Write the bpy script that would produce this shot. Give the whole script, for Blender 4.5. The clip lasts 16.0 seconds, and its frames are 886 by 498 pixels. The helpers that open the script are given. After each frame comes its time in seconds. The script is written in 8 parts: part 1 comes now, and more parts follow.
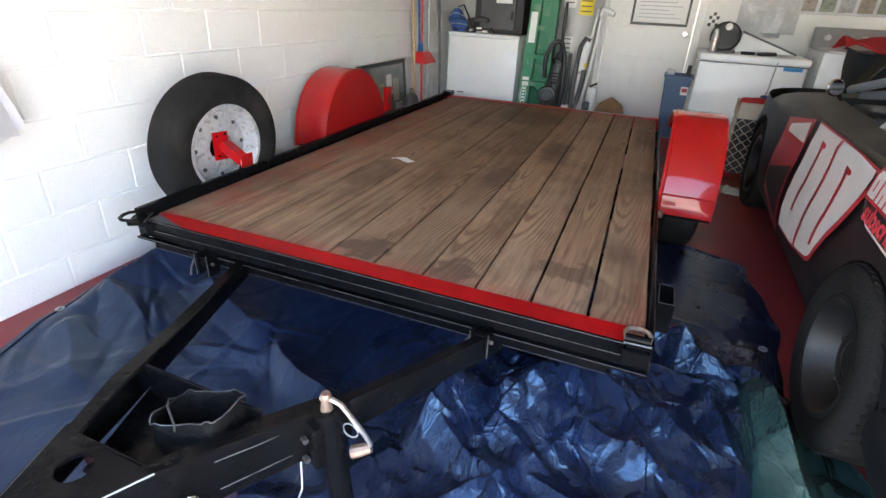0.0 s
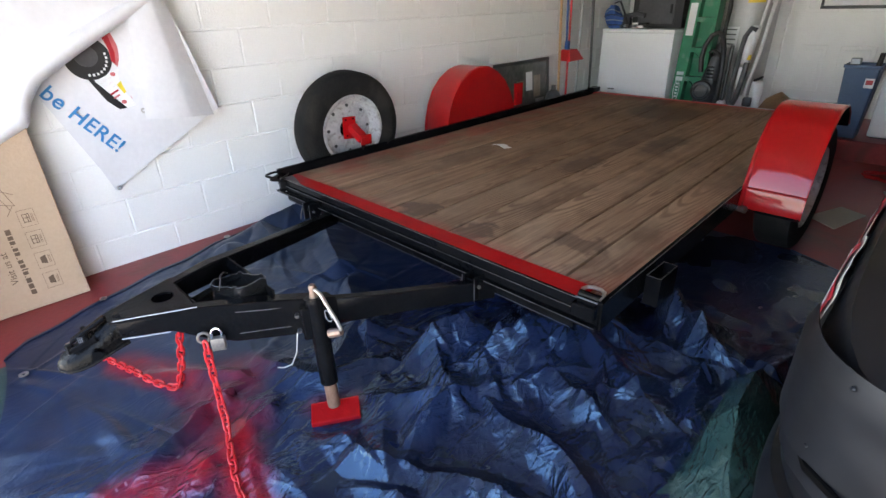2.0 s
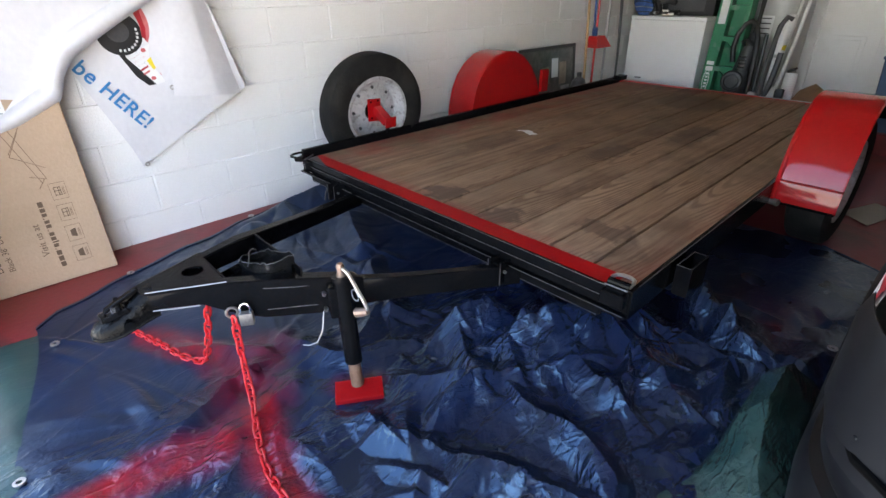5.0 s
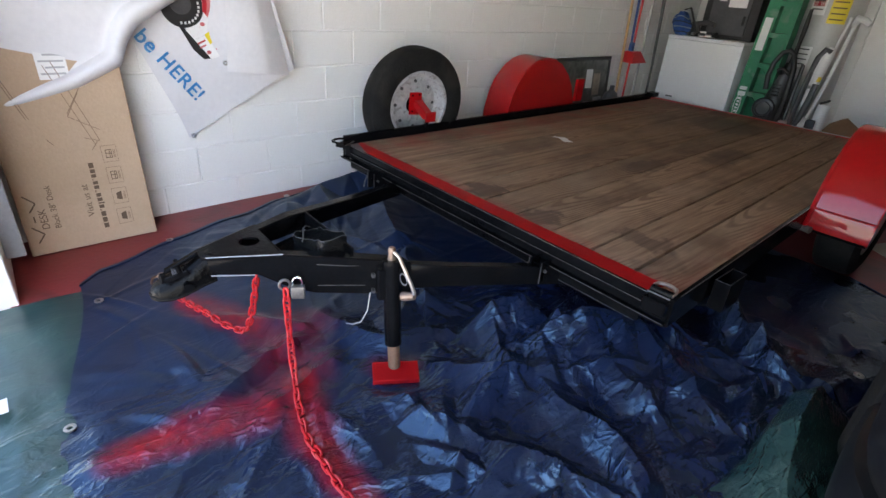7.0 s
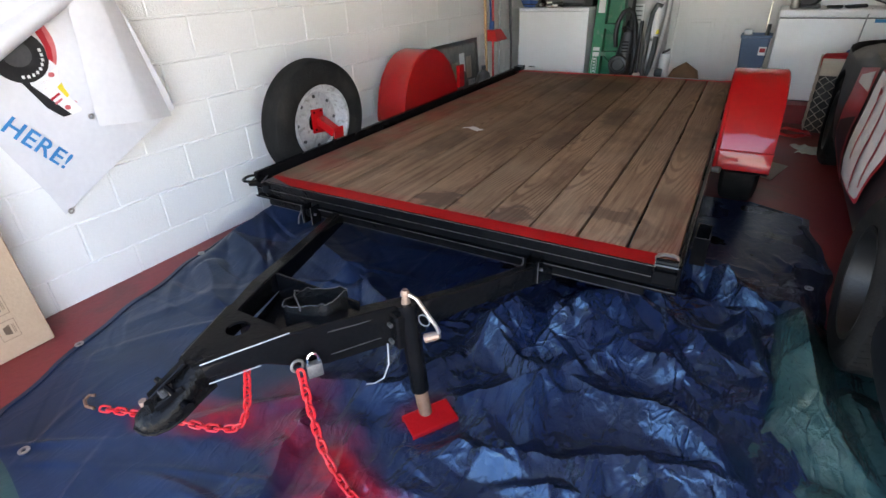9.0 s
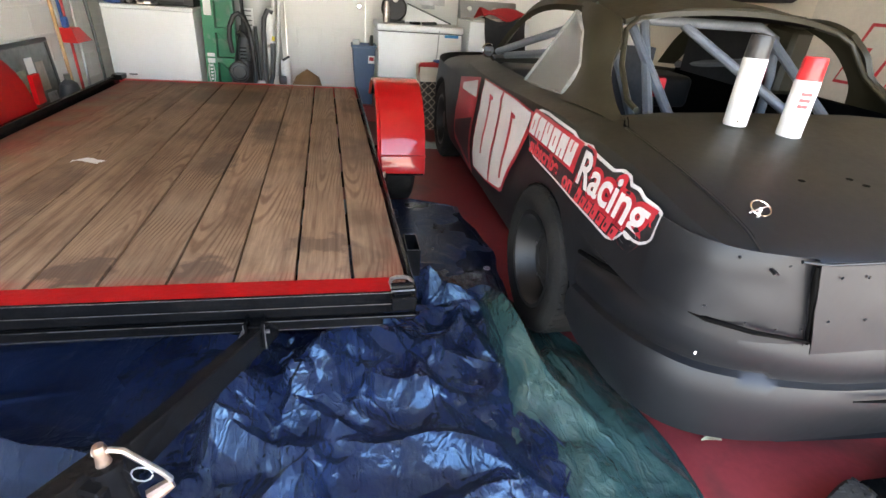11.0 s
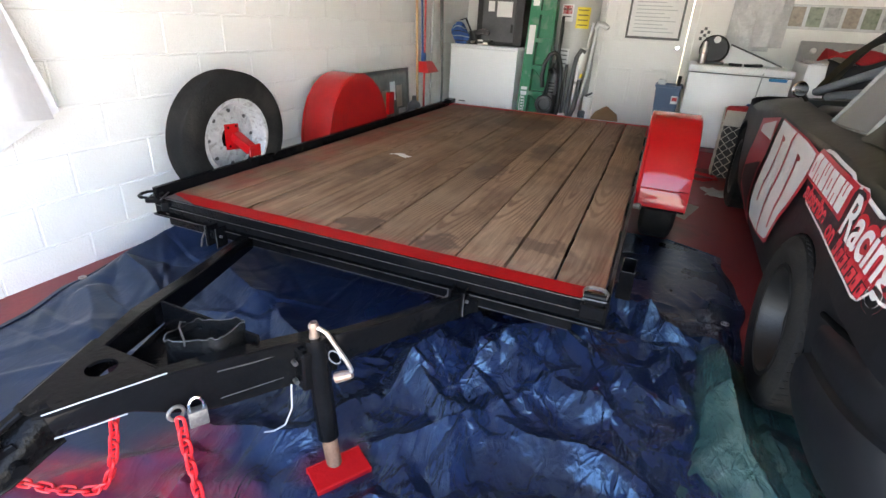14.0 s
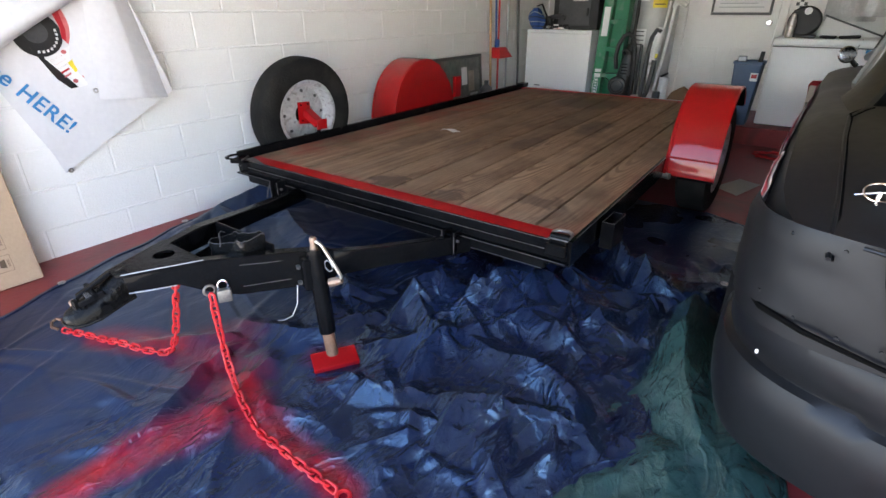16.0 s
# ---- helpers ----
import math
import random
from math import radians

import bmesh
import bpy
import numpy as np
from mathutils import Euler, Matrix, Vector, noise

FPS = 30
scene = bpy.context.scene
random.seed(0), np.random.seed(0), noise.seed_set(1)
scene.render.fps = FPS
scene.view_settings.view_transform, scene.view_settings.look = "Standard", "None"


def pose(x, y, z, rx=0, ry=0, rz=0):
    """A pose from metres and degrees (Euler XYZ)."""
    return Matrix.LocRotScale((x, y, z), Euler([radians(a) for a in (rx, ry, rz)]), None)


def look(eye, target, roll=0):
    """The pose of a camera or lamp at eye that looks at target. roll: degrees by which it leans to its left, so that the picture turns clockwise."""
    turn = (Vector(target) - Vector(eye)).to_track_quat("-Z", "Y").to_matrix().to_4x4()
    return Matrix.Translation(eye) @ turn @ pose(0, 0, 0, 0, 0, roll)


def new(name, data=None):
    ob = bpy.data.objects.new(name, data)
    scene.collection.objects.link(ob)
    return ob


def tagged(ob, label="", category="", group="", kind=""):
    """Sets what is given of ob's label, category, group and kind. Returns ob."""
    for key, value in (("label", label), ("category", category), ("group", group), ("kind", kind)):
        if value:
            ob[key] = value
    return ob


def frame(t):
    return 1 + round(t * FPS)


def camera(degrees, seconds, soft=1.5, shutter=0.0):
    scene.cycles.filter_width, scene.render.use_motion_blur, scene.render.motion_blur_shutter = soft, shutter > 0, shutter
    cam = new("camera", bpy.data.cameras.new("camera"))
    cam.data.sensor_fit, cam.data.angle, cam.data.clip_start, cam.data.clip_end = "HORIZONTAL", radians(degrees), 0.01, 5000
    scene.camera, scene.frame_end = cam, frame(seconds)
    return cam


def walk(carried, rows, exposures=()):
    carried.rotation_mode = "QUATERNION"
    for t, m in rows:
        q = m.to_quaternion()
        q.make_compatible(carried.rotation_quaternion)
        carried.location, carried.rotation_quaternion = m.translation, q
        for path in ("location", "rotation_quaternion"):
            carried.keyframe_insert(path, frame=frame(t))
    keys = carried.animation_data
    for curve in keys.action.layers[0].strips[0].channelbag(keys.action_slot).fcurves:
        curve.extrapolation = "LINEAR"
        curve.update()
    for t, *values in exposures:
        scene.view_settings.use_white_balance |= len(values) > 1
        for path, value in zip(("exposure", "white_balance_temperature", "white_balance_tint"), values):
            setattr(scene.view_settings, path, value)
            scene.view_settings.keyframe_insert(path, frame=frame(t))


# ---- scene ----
cam = camera(82.5, 16.0)
PATH = [
    (0, (-0.178, -0.033, 1.285), (-0.838, 1.634, 0.398), 2.7),
    (0.5, (0.017, -0.084, 1.262), (-0.897, 1.476, 0.407), 4.1),
    (1, (0.214, -0.106, 1.267), (-0.883, 1.32, 0.394), 4.8),
    (1.5, (0.464, -0.035, 1.275), (-0.787, 1.259, 0.405), 1.8),
    (2, (0.573, 0.001, 1.287), (-0.712, 1.255, 0.406), -1.7),
    (2.5, (0.571, -0.015, 1.276), (-0.709, 1.247, 0.4), 0.0),
    (3, (0.563, -0.028, 1.281), (-0.687, 1.274, 0.42), 1.1),
    (3.5, (0.537, -0.037, 1.279), (-0.727, 1.253, 0.421), 0.2),
    (4, (0.538, -0.04, 1.281), (-0.747, 1.227, 0.419), -0.3),
    (4.5, (0.542, -0.035, 1.274), (-0.763, 1.194, 0.388), -1.0),
    (5, (0.54, -0.032, 1.266), (-0.769, 1.167, 0.345), -0.8),
    (7.3, (0.448, -0.193, 1.255), (-0.846, 1.018, 0.327), 5.5),
    (7.5, (0.418, -0.175, 1.272), (-0.773, 1.114, 0.313), 4.2),
    (8, (0.316, -0.159, 1.286), (-0.76, 1.218, 0.312), -2.2),
    (8.5, (0.211, -0.224, 1.29), (-0.719, 1.291, 0.374), -2.9),
    (9, (0.04, -0.337, 1.296), (-0.886, 1.163, 0.352), -2.3),
    (9.5, (-0.044, -0.28, 1.269), (-0.697, 1.326, 0.271), 2.8),
    (10, (-0.125, -0.13, 1.283), (-0.38, 1.593, 0.299), 1.0),
    (10.2, (-0.156, -0.111, 1.286), (-0.234, 1.642, 0.325), 2.3),
    (12.3, (-0.343, -0.072, 1.278), (0.228, 1.627, 0.391), 3.1),
    (12.5, (-0.332, -0.068, 1.277), (0.183, 1.643, 0.379), 2.6),
    (13, (-0.242, -0.077, 1.271), (-0.198, 1.724, 0.401), 1.0),
    (13.5, (-0.083, -0.113, 1.238), (-0.459, 1.633, 0.338), 2.8),
    (14, (0.006, -0.221, 1.221), (-0.697, 1.458, 0.393), 3.1),
    (14.5, (0.149, -0.357, 1.221), (-0.77, 1.202, 0.37), 2.1),
    (15, (0.333, -0.355, 1.212), (-0.786, 1.088, 0.396), 1.1),
    (15.5, (0.509, -0.318, 1.189), (-0.618, 1.07, 0.291), 1.6),
    (16, (0.563, -0.334, 1.186), (-0.501, 1.128, 0.329), -0.1),
]
# moments, stops, white balance
EXPOSURES = [(0.0, 3.8, 7100, 15), (1.5, 3.3, 7100, 15), (3.5, 3.28, 7100, 15), (5.0, 3.2, 7100, 15), (7.5, 2.85, 7100, 15), (8.0, 3.25, 7100, 15), (8.5, 3.4, 7100, 15), (9.0, 3.3, 7100, 15), (10.0, 3.6, 7800, 15), (12.5, 4.7, 7450, 15), (13.5, 4.2, 7350, 15), (14.5, 3.5, 7200, 15), (16.0, 3.27, 7150, 15)]
walk(cam, [(t, look(eye, target, roll)) for t, eye, target, roll in PATH], EXPOSURES)

# ---- world, sun, exposure ----
SUN_EL, SUN_AZ = 55.0, 77.0
world = bpy.data.worlds.new("daylight")
scene.world = world
world.use_nodes = True
wn = world.node_tree
wn.nodes.clear()
sky = wn.nodes.new("ShaderNodeTexSky")
sky.sky_type = "NISHITA"
sky.sun_disc = False
sky.sun_elevation, sky.sun_rotation = radians(SUN_EL), radians(SUN_AZ)
bg = wn.nodes.new("ShaderNodeBackground")
bg.inputs["Strength"].default_value = 0.15
wout = wn.nodes.new("ShaderNodeOutputWorld")
wn.links.new(sky.outputs[0], bg.inputs[0])
wn.links.new(bg.outputs[0], wout.inputs[0])

# the sun stands beside the house: it lights the drive and leaves the doorway in open shade
sun = new("sun", bpy.data.lights.new("sun", "SUN"))
sun.data.energy, sun.data.angle, sun.data.color = 5.0, radians(0.5), (1.0, 0.95, 0.88)
sun.matrix_world = look((0, 0, 30), (-20.0, -4.5, 0))


# ---- materials ----
def nodes_of(name):
    m = bpy.data.materials.new(name)
    m.use_nodes = True
    t = m.node_tree
    return m, t, t.nodes["Principled BSDF"]


def surf(name, a, b, rough=0.5, scale=6.0, fine=60.0, metal=0.0, bump=0.1, bump_scale=None, coat=0.0, spread=0.12, stain=None, stain_scale=1.3, stain_amount=0.5, stretch=(1, 1, 1), spec=0.5, per_object=0.0):
    """A worn surface: two scales of colour noise, stains, uneven gloss and fine relief."""
    m, t, p = nodes_of(name)
    n, k = t.nodes, t.links
    co = n.new("ShaderNodeTexCoord")
    mp = n.new("ShaderNodeMapping")
    mp.inputs["Scale"].default_value = stretch
    k.new(co.outputs["Object"], mp.inputs[0])
    big = n.new("ShaderNodeTexNoise")
    big.inputs["Scale"].default_value, big.inputs["Detail"].default_value = scale, 5
    k.new(mp.outputs[0], big.inputs["Vector"])
    small = n.new("ShaderNodeTexNoise")
    small.inputs["Scale"].default_value, small.inputs["Detail"].default_value = fine, 4
    k.new(mp.outputs[0], small.inputs["Vector"])
    mixf = n.new("ShaderNodeMath")
    mixf.operation = "MULTIPLY_ADD"
    k.new(small.outputs[0], mixf.inputs[0])
    mixf.inputs[1].default_value = 0.4
    add = n.new("ShaderNodeMath")
    add.operation = "MULTIPLY"
    k.new(big.outputs[0], add.inputs[0])
    add.inputs[1].default_value = 0.6
    k.new(add.outputs[0], mixf.inputs[2])
    ramp = n.new("ShaderNodeMapRange")
    ramp.inputs[1].default_value, ramp.inputs[2].default_value = 0.3, 0.7
    k.new(mixf.outputs[0], ramp.inputs[0])
    mix = n.new("ShaderNodeMix")
    mix.data_type = "RGBA"
    mix.inputs[6].default_value, mix.inputs[7].default_value = (*a, 1), (*b, 1)
    k.new(ramp.outputs[0], mix.inputs[0])
    col = mix.outputs[2]
    if stain:
        sn = n.new("ShaderNodeTexNoise")
        sn.inputs["Scale"].default_value, sn.inputs["Detail"].default_value, sn.inputs["Distortion"].default_value = stain_scale, 8, 0.6
        k.new(co.outputs["Object"], sn.inputs["Vector"])
        sr = n.new("ShaderNodeMapRange")
        sr.inputs[1].default_value, sr.inputs[2].default_value, sr.inputs[4].default_value = 0.53, 0.68, stain_amount
        k.new(sn.outputs[0], sr.inputs[0])
        m2 = n.new("ShaderNodeMix")
        m2.data_type = "RGBA"
        k.new(sr.outputs[0], m2.inputs[0])
        k.new(col, m2.inputs[6])
        m2.inputs[7].default_value = (*stain, 1)
        col = m2.outputs[2]
    if per_object:
        oi = n.new("ShaderNodeObjectInfo")
        hv = n.new("ShaderNodeHueSaturation")
        mr = n.new("ShaderNodeMapRange")
        mr.inputs[3].default_value, mr.inputs[4].default_value = 1 - per_object, 1 + per_object
        k.new(oi.outputs["Random"], mr.inputs[0])
        k.new(mr.outputs[0], hv.inputs["Value"])
        k.new(col, hv.inputs["Color"])
        col = hv.outputs[0]
    k.new(col, p.inputs["Base Color"])
    rr = n.new("ShaderNodeMapRange")
    rr.inputs[3].default_value, rr.inputs[4].default_value = max(0.02, rough - spread), min(1, rough + spread)
    k.new(mixf.outputs[0], rr.inputs[0])
    k.new(rr.outputs[0], p.inputs["Roughness"])
    p.inputs["Metallic"].default_value = metal
    p.inputs["Coat Weight"].default_value = coat
    p.inputs["Coat Roughness"].default_value = 0.08
    p.inputs["Specular IOR Level"].default_value = spec
    if bump:
        bn = n.new("ShaderNodeTexNoise")
        bn.inputs["Scale"].default_value, bn.inputs["Detail"].default_value = bump_scale or fine, 6
        k.new(mp.outputs[0], bn.inputs["Vector"])
        bu = n.new("ShaderNodeBump")
        bu.inputs["Strength"].default_value, bu.inputs["Distance"].default_value = bump, 0.01
        k.new(bn.outputs[0], bu.inputs["Height"])
        k.new(bu.outputs[0], p.inputs["Normal"])
    return m


WALL = surf("painted_block", (0.76, 0.76, 0.74), (0.82, 0.82, 0.8), 0.55, 1.5, 90, bump=0.25, bump_scale=120, stain=(0.66, 0.64, 0.6), stain_amount=0.35)
MORTAR = surf("painted_mortar", (0.78, 0.78, 0.765), (0.83, 0.83, 0.815), 0.6, 3, 120, bump=0.3)
PLASTER = surf("painted_plaster", (0.78, 0.77, 0.745), (0.83, 0.82, 0.795), 0.5, 1.2, 70, bump=0.12, stain=(0.62, 0.6, 0.56), stain_amount=0.3)
CEIL = surf("ceiling_board", (0.26, 0.2, 0.12), (0.36, 0.29, 0.19), 0.8, 2, 60)
FLOOR = surf("red_floor_paint", (0.2, 0.0275, 0.03), (0.2875, 0.0425, 0.045), 0.4, 2.2, 45, bump=0.12, spec=0.3, stain=(0.09, 0.035, 0.03), stain_scale=2.5, stain_amount=0.7)
CONCRETE = surf("drive_concrete", (0.42, 0.41, 0.38), (0.52, 0.5, 0.47), 0.85, 1.5, 60, bump=0.3)
BLACK = surf("black_enamel", (0.003, 0.003, 0.0035), (0.007, 0.007, 0.0075), 0.17, 8, 90, bump=0.14, bump_scale=60, spread=0.1, stain=(0.012, 0.011, 0.01), stain_scale=9, stain_amount=0.4, spec=0.08)
# steel of small fittings and worn edges; its pale bars also paint edge highlights
WORN_GLINT = surf("worn_glint_steel", (0.05, 0.049, 0.047), (0.16, 0.155, 0.15), 0.35, 30, 140, metal=0.5, bump=0.1, stain=(0.01, 0.01, 0.01), stain_scale=16, stain_amount=0.95)
BRASS = surf("tarnished_copper", (0.22, 0.14, 0.1), (0.4, 0.3, 0.24), 0.4, 30, 130, metal=0.6, bump=0.2, stain=(0.25, 0.1, 0.05), stain_scale=30, stain_amount=0.7)
CAST = surf("black_cast_iron", (0.002, 0.002, 0.002), (0.006, 0.006, 0.006), 0.25, 20, 120, bump=0.4, bump_scale=70, spec=0.1)
FILM = surf("grey_plastic_skin", (0.006, 0.006, 0.006), (0.016, 0.016, 0.016), 0.15, 30, 140, bump=0.3, bump_scale=40)
RED = surf("red_gloss_enamel", (0.36, 0.003, 0.006), (0.44, 0.005, 0.008), 0.42, 3, 50, bump=0.05, bump_scale=7, coat=0.85, spread=0.06, stain=(0.3, 0.003, 0.005), stain_scale=4, spec=0.12)
RED_TRIM = surf("red_brushed_enamel", (0.32, 0.004, 0.007), (0.44, 0.007, 0.009), 0.5, 7, 60, bump=0.2, spec=0.12, stain=(0.22, 0.03, 0.028), stain_scale=3, stain_amount=0.6)
REDWORN = surf("red_sprayed_enamel", (0.46, 0.008, 0.01), (0.56, 0.014, 0.014), 0.3, 9, 70, bump=0.2, coat=0.15, stain=(0.2, 0.05, 0.045), stain_scale=7, stain_amount=0.5)
RUBBER = surf("tyre_rubber", (0.007, 0.007, 0.0075), (0.018, 0.0175, 0.0165), 0.8, 9, 80, bump=0.3, spec=0.15, stain=(0.045, 0.04, 0.034), stain_scale=5, stain_amount=0.4)
RIM = surf("chipped_silver_paint", (0.36, 0.37, 0.38), (0.6, 0.6, 0.6), 0.36, 18, 90, bump=0.25, metal=0.35, stain=(0.16, 0.14, 0.12), stain_scale=34, stain_amount=0.6)
STEEL = surf("bare_steel", (0.42, 0.4, 0.37), (0.6, 0.58, 0.55), 0.32, 20, 120, metal=0.9, bump=0.15, stain=(0.22, 0.1, 0.05), stain_scale=20, stain_amount=0.7)
RUST = surf("rusty_steel", (0.13, 0.065, 0.038), (0.25, 0.15, 0.1), 0.6, 25, 130, metal=0.4, bump=0.3)
WHITE_APP = surf("white_appliance", (0.79, 0.795, 0.8), (0.82, 0.825, 0.83), 0.35, 2, 40, bump=0.01, coat=0.1, stain=(0.74, 0.73, 0.7), stain_amount=0.3)
WHITE_PL = surf("white_plastic", (0.7, 0.7, 0.69), (0.78, 0.78, 0.77), 0.4, 6, 60, bump=0.05)
GREY_PL = surf("dark_grey_plastic", (0.05, 0.052, 0.056), (0.085, 0.086, 0.09), 0.45, 8, 60, bump=0.1)
BLACK_PL = surf("black_plastic", (0.012, 0.012, 0.013), (0.022, 0.022, 0.023), 0.4, 8, 60, bump=0.08)
GREEN_FG = surf("green_fibreglass", (0.008, 0.16, 0.075), (0.014, 0.22, 0.1), 0.42, 6, 70, bump=0.15, stain=(0.3, 0.33, 0.3), stain_scale=8, stain_amount=0.35)
ALU = surf("ladder_aluminium", (0.5, 0.51, 0.5), (0.64, 0.64, 0.63), 0.42, 8, 80, metal=0.8, bump=0.1)
CARD = surf("cardboard", (0.42, 0.3, 0.2), (0.5, 0.365, 0.25), 0.85, 2, 70, bump=0.2, bump_scale=90, stain=(0.3, 0.2, 0.11), stain_amount=0.3)
BLUE_BIN = surf("blue_bin_plastic", (0.045, 0.085, 0.16), (0.06, 0.11, 0.2), 0.45, 4, 60, bump=0.08)
GREY_METAL = surf("grey_galvanised", (0.36, 0.37, 0.38), (0.47, 0.48, 0.49), 0.45, 5, 60, metal=0.5, bump=0.1)
CAR_BLACK = surf("matt_black_car_paint", (0.0055, 0.0056, 0.0062), (0.0105, 0.0107, 0.012), 0.48, 2.5, 40, spec=0.38, bump=0.07, bump_scale=14, stain=(0.014, 0.014, 0.0145), stain_scale=2.2, stain_amount=0.55, spread=0.12)
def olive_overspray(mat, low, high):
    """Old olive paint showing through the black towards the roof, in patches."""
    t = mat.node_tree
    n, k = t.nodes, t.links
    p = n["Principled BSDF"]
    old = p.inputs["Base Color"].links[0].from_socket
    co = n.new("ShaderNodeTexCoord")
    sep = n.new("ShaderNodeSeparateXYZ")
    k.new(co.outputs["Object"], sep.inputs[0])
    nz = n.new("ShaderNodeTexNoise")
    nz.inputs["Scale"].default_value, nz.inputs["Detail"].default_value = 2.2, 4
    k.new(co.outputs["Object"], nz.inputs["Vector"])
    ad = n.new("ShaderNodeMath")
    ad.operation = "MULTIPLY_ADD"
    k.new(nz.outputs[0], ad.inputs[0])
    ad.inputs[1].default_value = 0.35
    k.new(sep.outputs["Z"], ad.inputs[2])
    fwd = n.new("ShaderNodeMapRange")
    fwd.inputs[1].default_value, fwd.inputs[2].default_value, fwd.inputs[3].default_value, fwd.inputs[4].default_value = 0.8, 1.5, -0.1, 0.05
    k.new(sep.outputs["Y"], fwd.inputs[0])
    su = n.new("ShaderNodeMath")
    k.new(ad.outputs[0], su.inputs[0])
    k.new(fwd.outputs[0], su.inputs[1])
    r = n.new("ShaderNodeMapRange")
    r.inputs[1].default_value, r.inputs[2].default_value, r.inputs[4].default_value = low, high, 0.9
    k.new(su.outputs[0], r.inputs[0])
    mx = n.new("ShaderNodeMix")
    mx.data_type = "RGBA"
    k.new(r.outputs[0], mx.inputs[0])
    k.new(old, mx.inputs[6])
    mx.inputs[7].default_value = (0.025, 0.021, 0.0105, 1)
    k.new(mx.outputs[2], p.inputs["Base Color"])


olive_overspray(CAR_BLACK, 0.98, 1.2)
CAR_BLACK.node_tree.nodes["Principled BSDF"].inputs["Specular Tint"].default_value = (0.84, 0.92, 1.0, 1)
# near-black: the shade inside gaps, holes and the cabin is put into its colour
DEEP_BLACK = surf("gap_and_shade_black", (0.002, 0.002, 0.002), (0.003, 0.003, 0.003), 0.95, 8, 60, bump=0.0, spec=0.05, spread=0.03)
CAGE = surf("grey_cage_paint", (0.1, 0.115, 0.135), (0.15, 0.165, 0.19), 0.38, 8, 60, bump=0.08)
WOOD_H = surf("broom_wood", (0.45, 0.27, 0.12), (0.55, 0.35, 0.17), 0.5, 4, 50, stretch=(1, 1, 0.1))
INK = surf("printed_ink", (0.1, 0.065, 0.04), (0.14, 0.09, 0.055), 0.8, 9, 80, bump=0.0)
PAPER = surf("paper", (0.72, 0.72, 0.72), (0.8, 0.8, 0.79), 0.7, 6, 60, bump=0.08)
WHITE_VINYL = surf("white_vinyl", (0.74, 0.74, 0.75), (0.82, 0.82, 0.83), 0.35, 3, 40, bump=0.06, bump_scale=9)
# white darkened in its colour for the weaker light at the car
CAR_VINYL = surf("dimmed_white_vinyl", (0.5, 0.5, 0.5), (0.6, 0.6, 0.59), 0.5, 3, 40, bump=0.06, bump_scale=9)
RED_VINYL = surf("dark_red_vinyl", (0.36, 0.012, 0.022), (0.46, 0.02, 0.03), 0.35, 5, 60, bump=0.05)
BLUE_INK = surf("blue_marker", (0.02, 0.17, 0.42), (0.03, 0.24, 0.52), 0.6, 20, 90, bump=0.0)
YELLOW = surf("yellow_label", (0.7, 0.55, 0.03), (0.8, 0.65, 0.05), 0.5, 6, 60, bump=0.0)
CHROME = surf("chrome", (0.75, 0.75, 0.76), (0.85, 0.85, 0.86), 0.1, 20, 120, metal=1.0, bump=0.05, spread=0.06)
RED_PL = surf("red_plastic", (0.5, 0.012, 0.015), (0.6, 0.02, 0.022), 0.35, 5, 60, bump=0.05)
RED_CLOTH = surf("red_cloth", (0.35, 0.012, 0.018), (0.48, 0.02, 0.028), 0.85, 12, 90, bump=0.5, bump_scale=30)
BLACK_CLOTH = surf("black_cloth", (0.012, 0.012, 0.014), (0.03, 0.03, 0.033), 0.9, 12, 90, bump=0.5, bump_scale=30)
BLUE_CLOTH = surf("blue_cloth", (0.02, 0.06, 0.2), (0.035, 0.1, 0.3), 0.85, 12, 90, bump=0.4)


# ---- mesh tools ----
def finish(bm, smooth=False, angle=35):
    bmesh.ops.recalc_face_normals(bm, faces=bm.faces)
    me = bpy.data.meshes.new("mesh")
    bm.to_mesh(me)
    bm.free()
    if smooth:
        for f in me.polygons:
            f.use_smooth = True
        me.set_sharp_from_angle(angle=radians(angle))
    return me


def part(name, bm, mat, parent=None, label="", smooth=True):
    ob = new(name, finish(bm, smooth))
    ob.data.materials.append(mat)
    if parent is not None:
        ob.parent = parent
    if label:
        ob["label"] = label
    return ob


def thing(name, label, category, group="", kind="", at=(0, 0, 0), rz=0.0):
    ob = new(name)
    ob.empty_display_size = 0.1
    ob.matrix_world = pose(*at, 0, 0, rz)
    return tagged(ob, label, category, group, kind)


def box(x0, x1, y0, y1, z0, z1, bevel=0.0, seg=1, bm=None):
    """A box, with its edges rounded off."""
    own = bmesh.new()
    bmesh.ops.create_cube(own, size=1)
    for v in own.verts:
        v.co = Vector(((x0 + x1) / 2 + v.co.x * (x1 - x0), (y0 + y1) / 2 + v.co.y * (y1 - y0), (z0 + z1) / 2 + v.co.z * (z1 - z0)))
    if bevel:
        bmesh.ops.bevel(own, geom=own.edges[:], offset=bevel, segments=seg, profile=0.5, affect="EDGES")
    return joined(bm, own)


def joined(bm, own):
    if bm is None:
        return own
    me = bpy.data.meshes.new("tmp")
    own.to_mesh(me)
    own.free()
    bm.from_mesh(me)
    bpy.data.meshes.remove(me)
    return bm


def moved(bm, m):
    bmesh.ops.transform(bm, matrix=m, verts=bm.verts)
    return bm


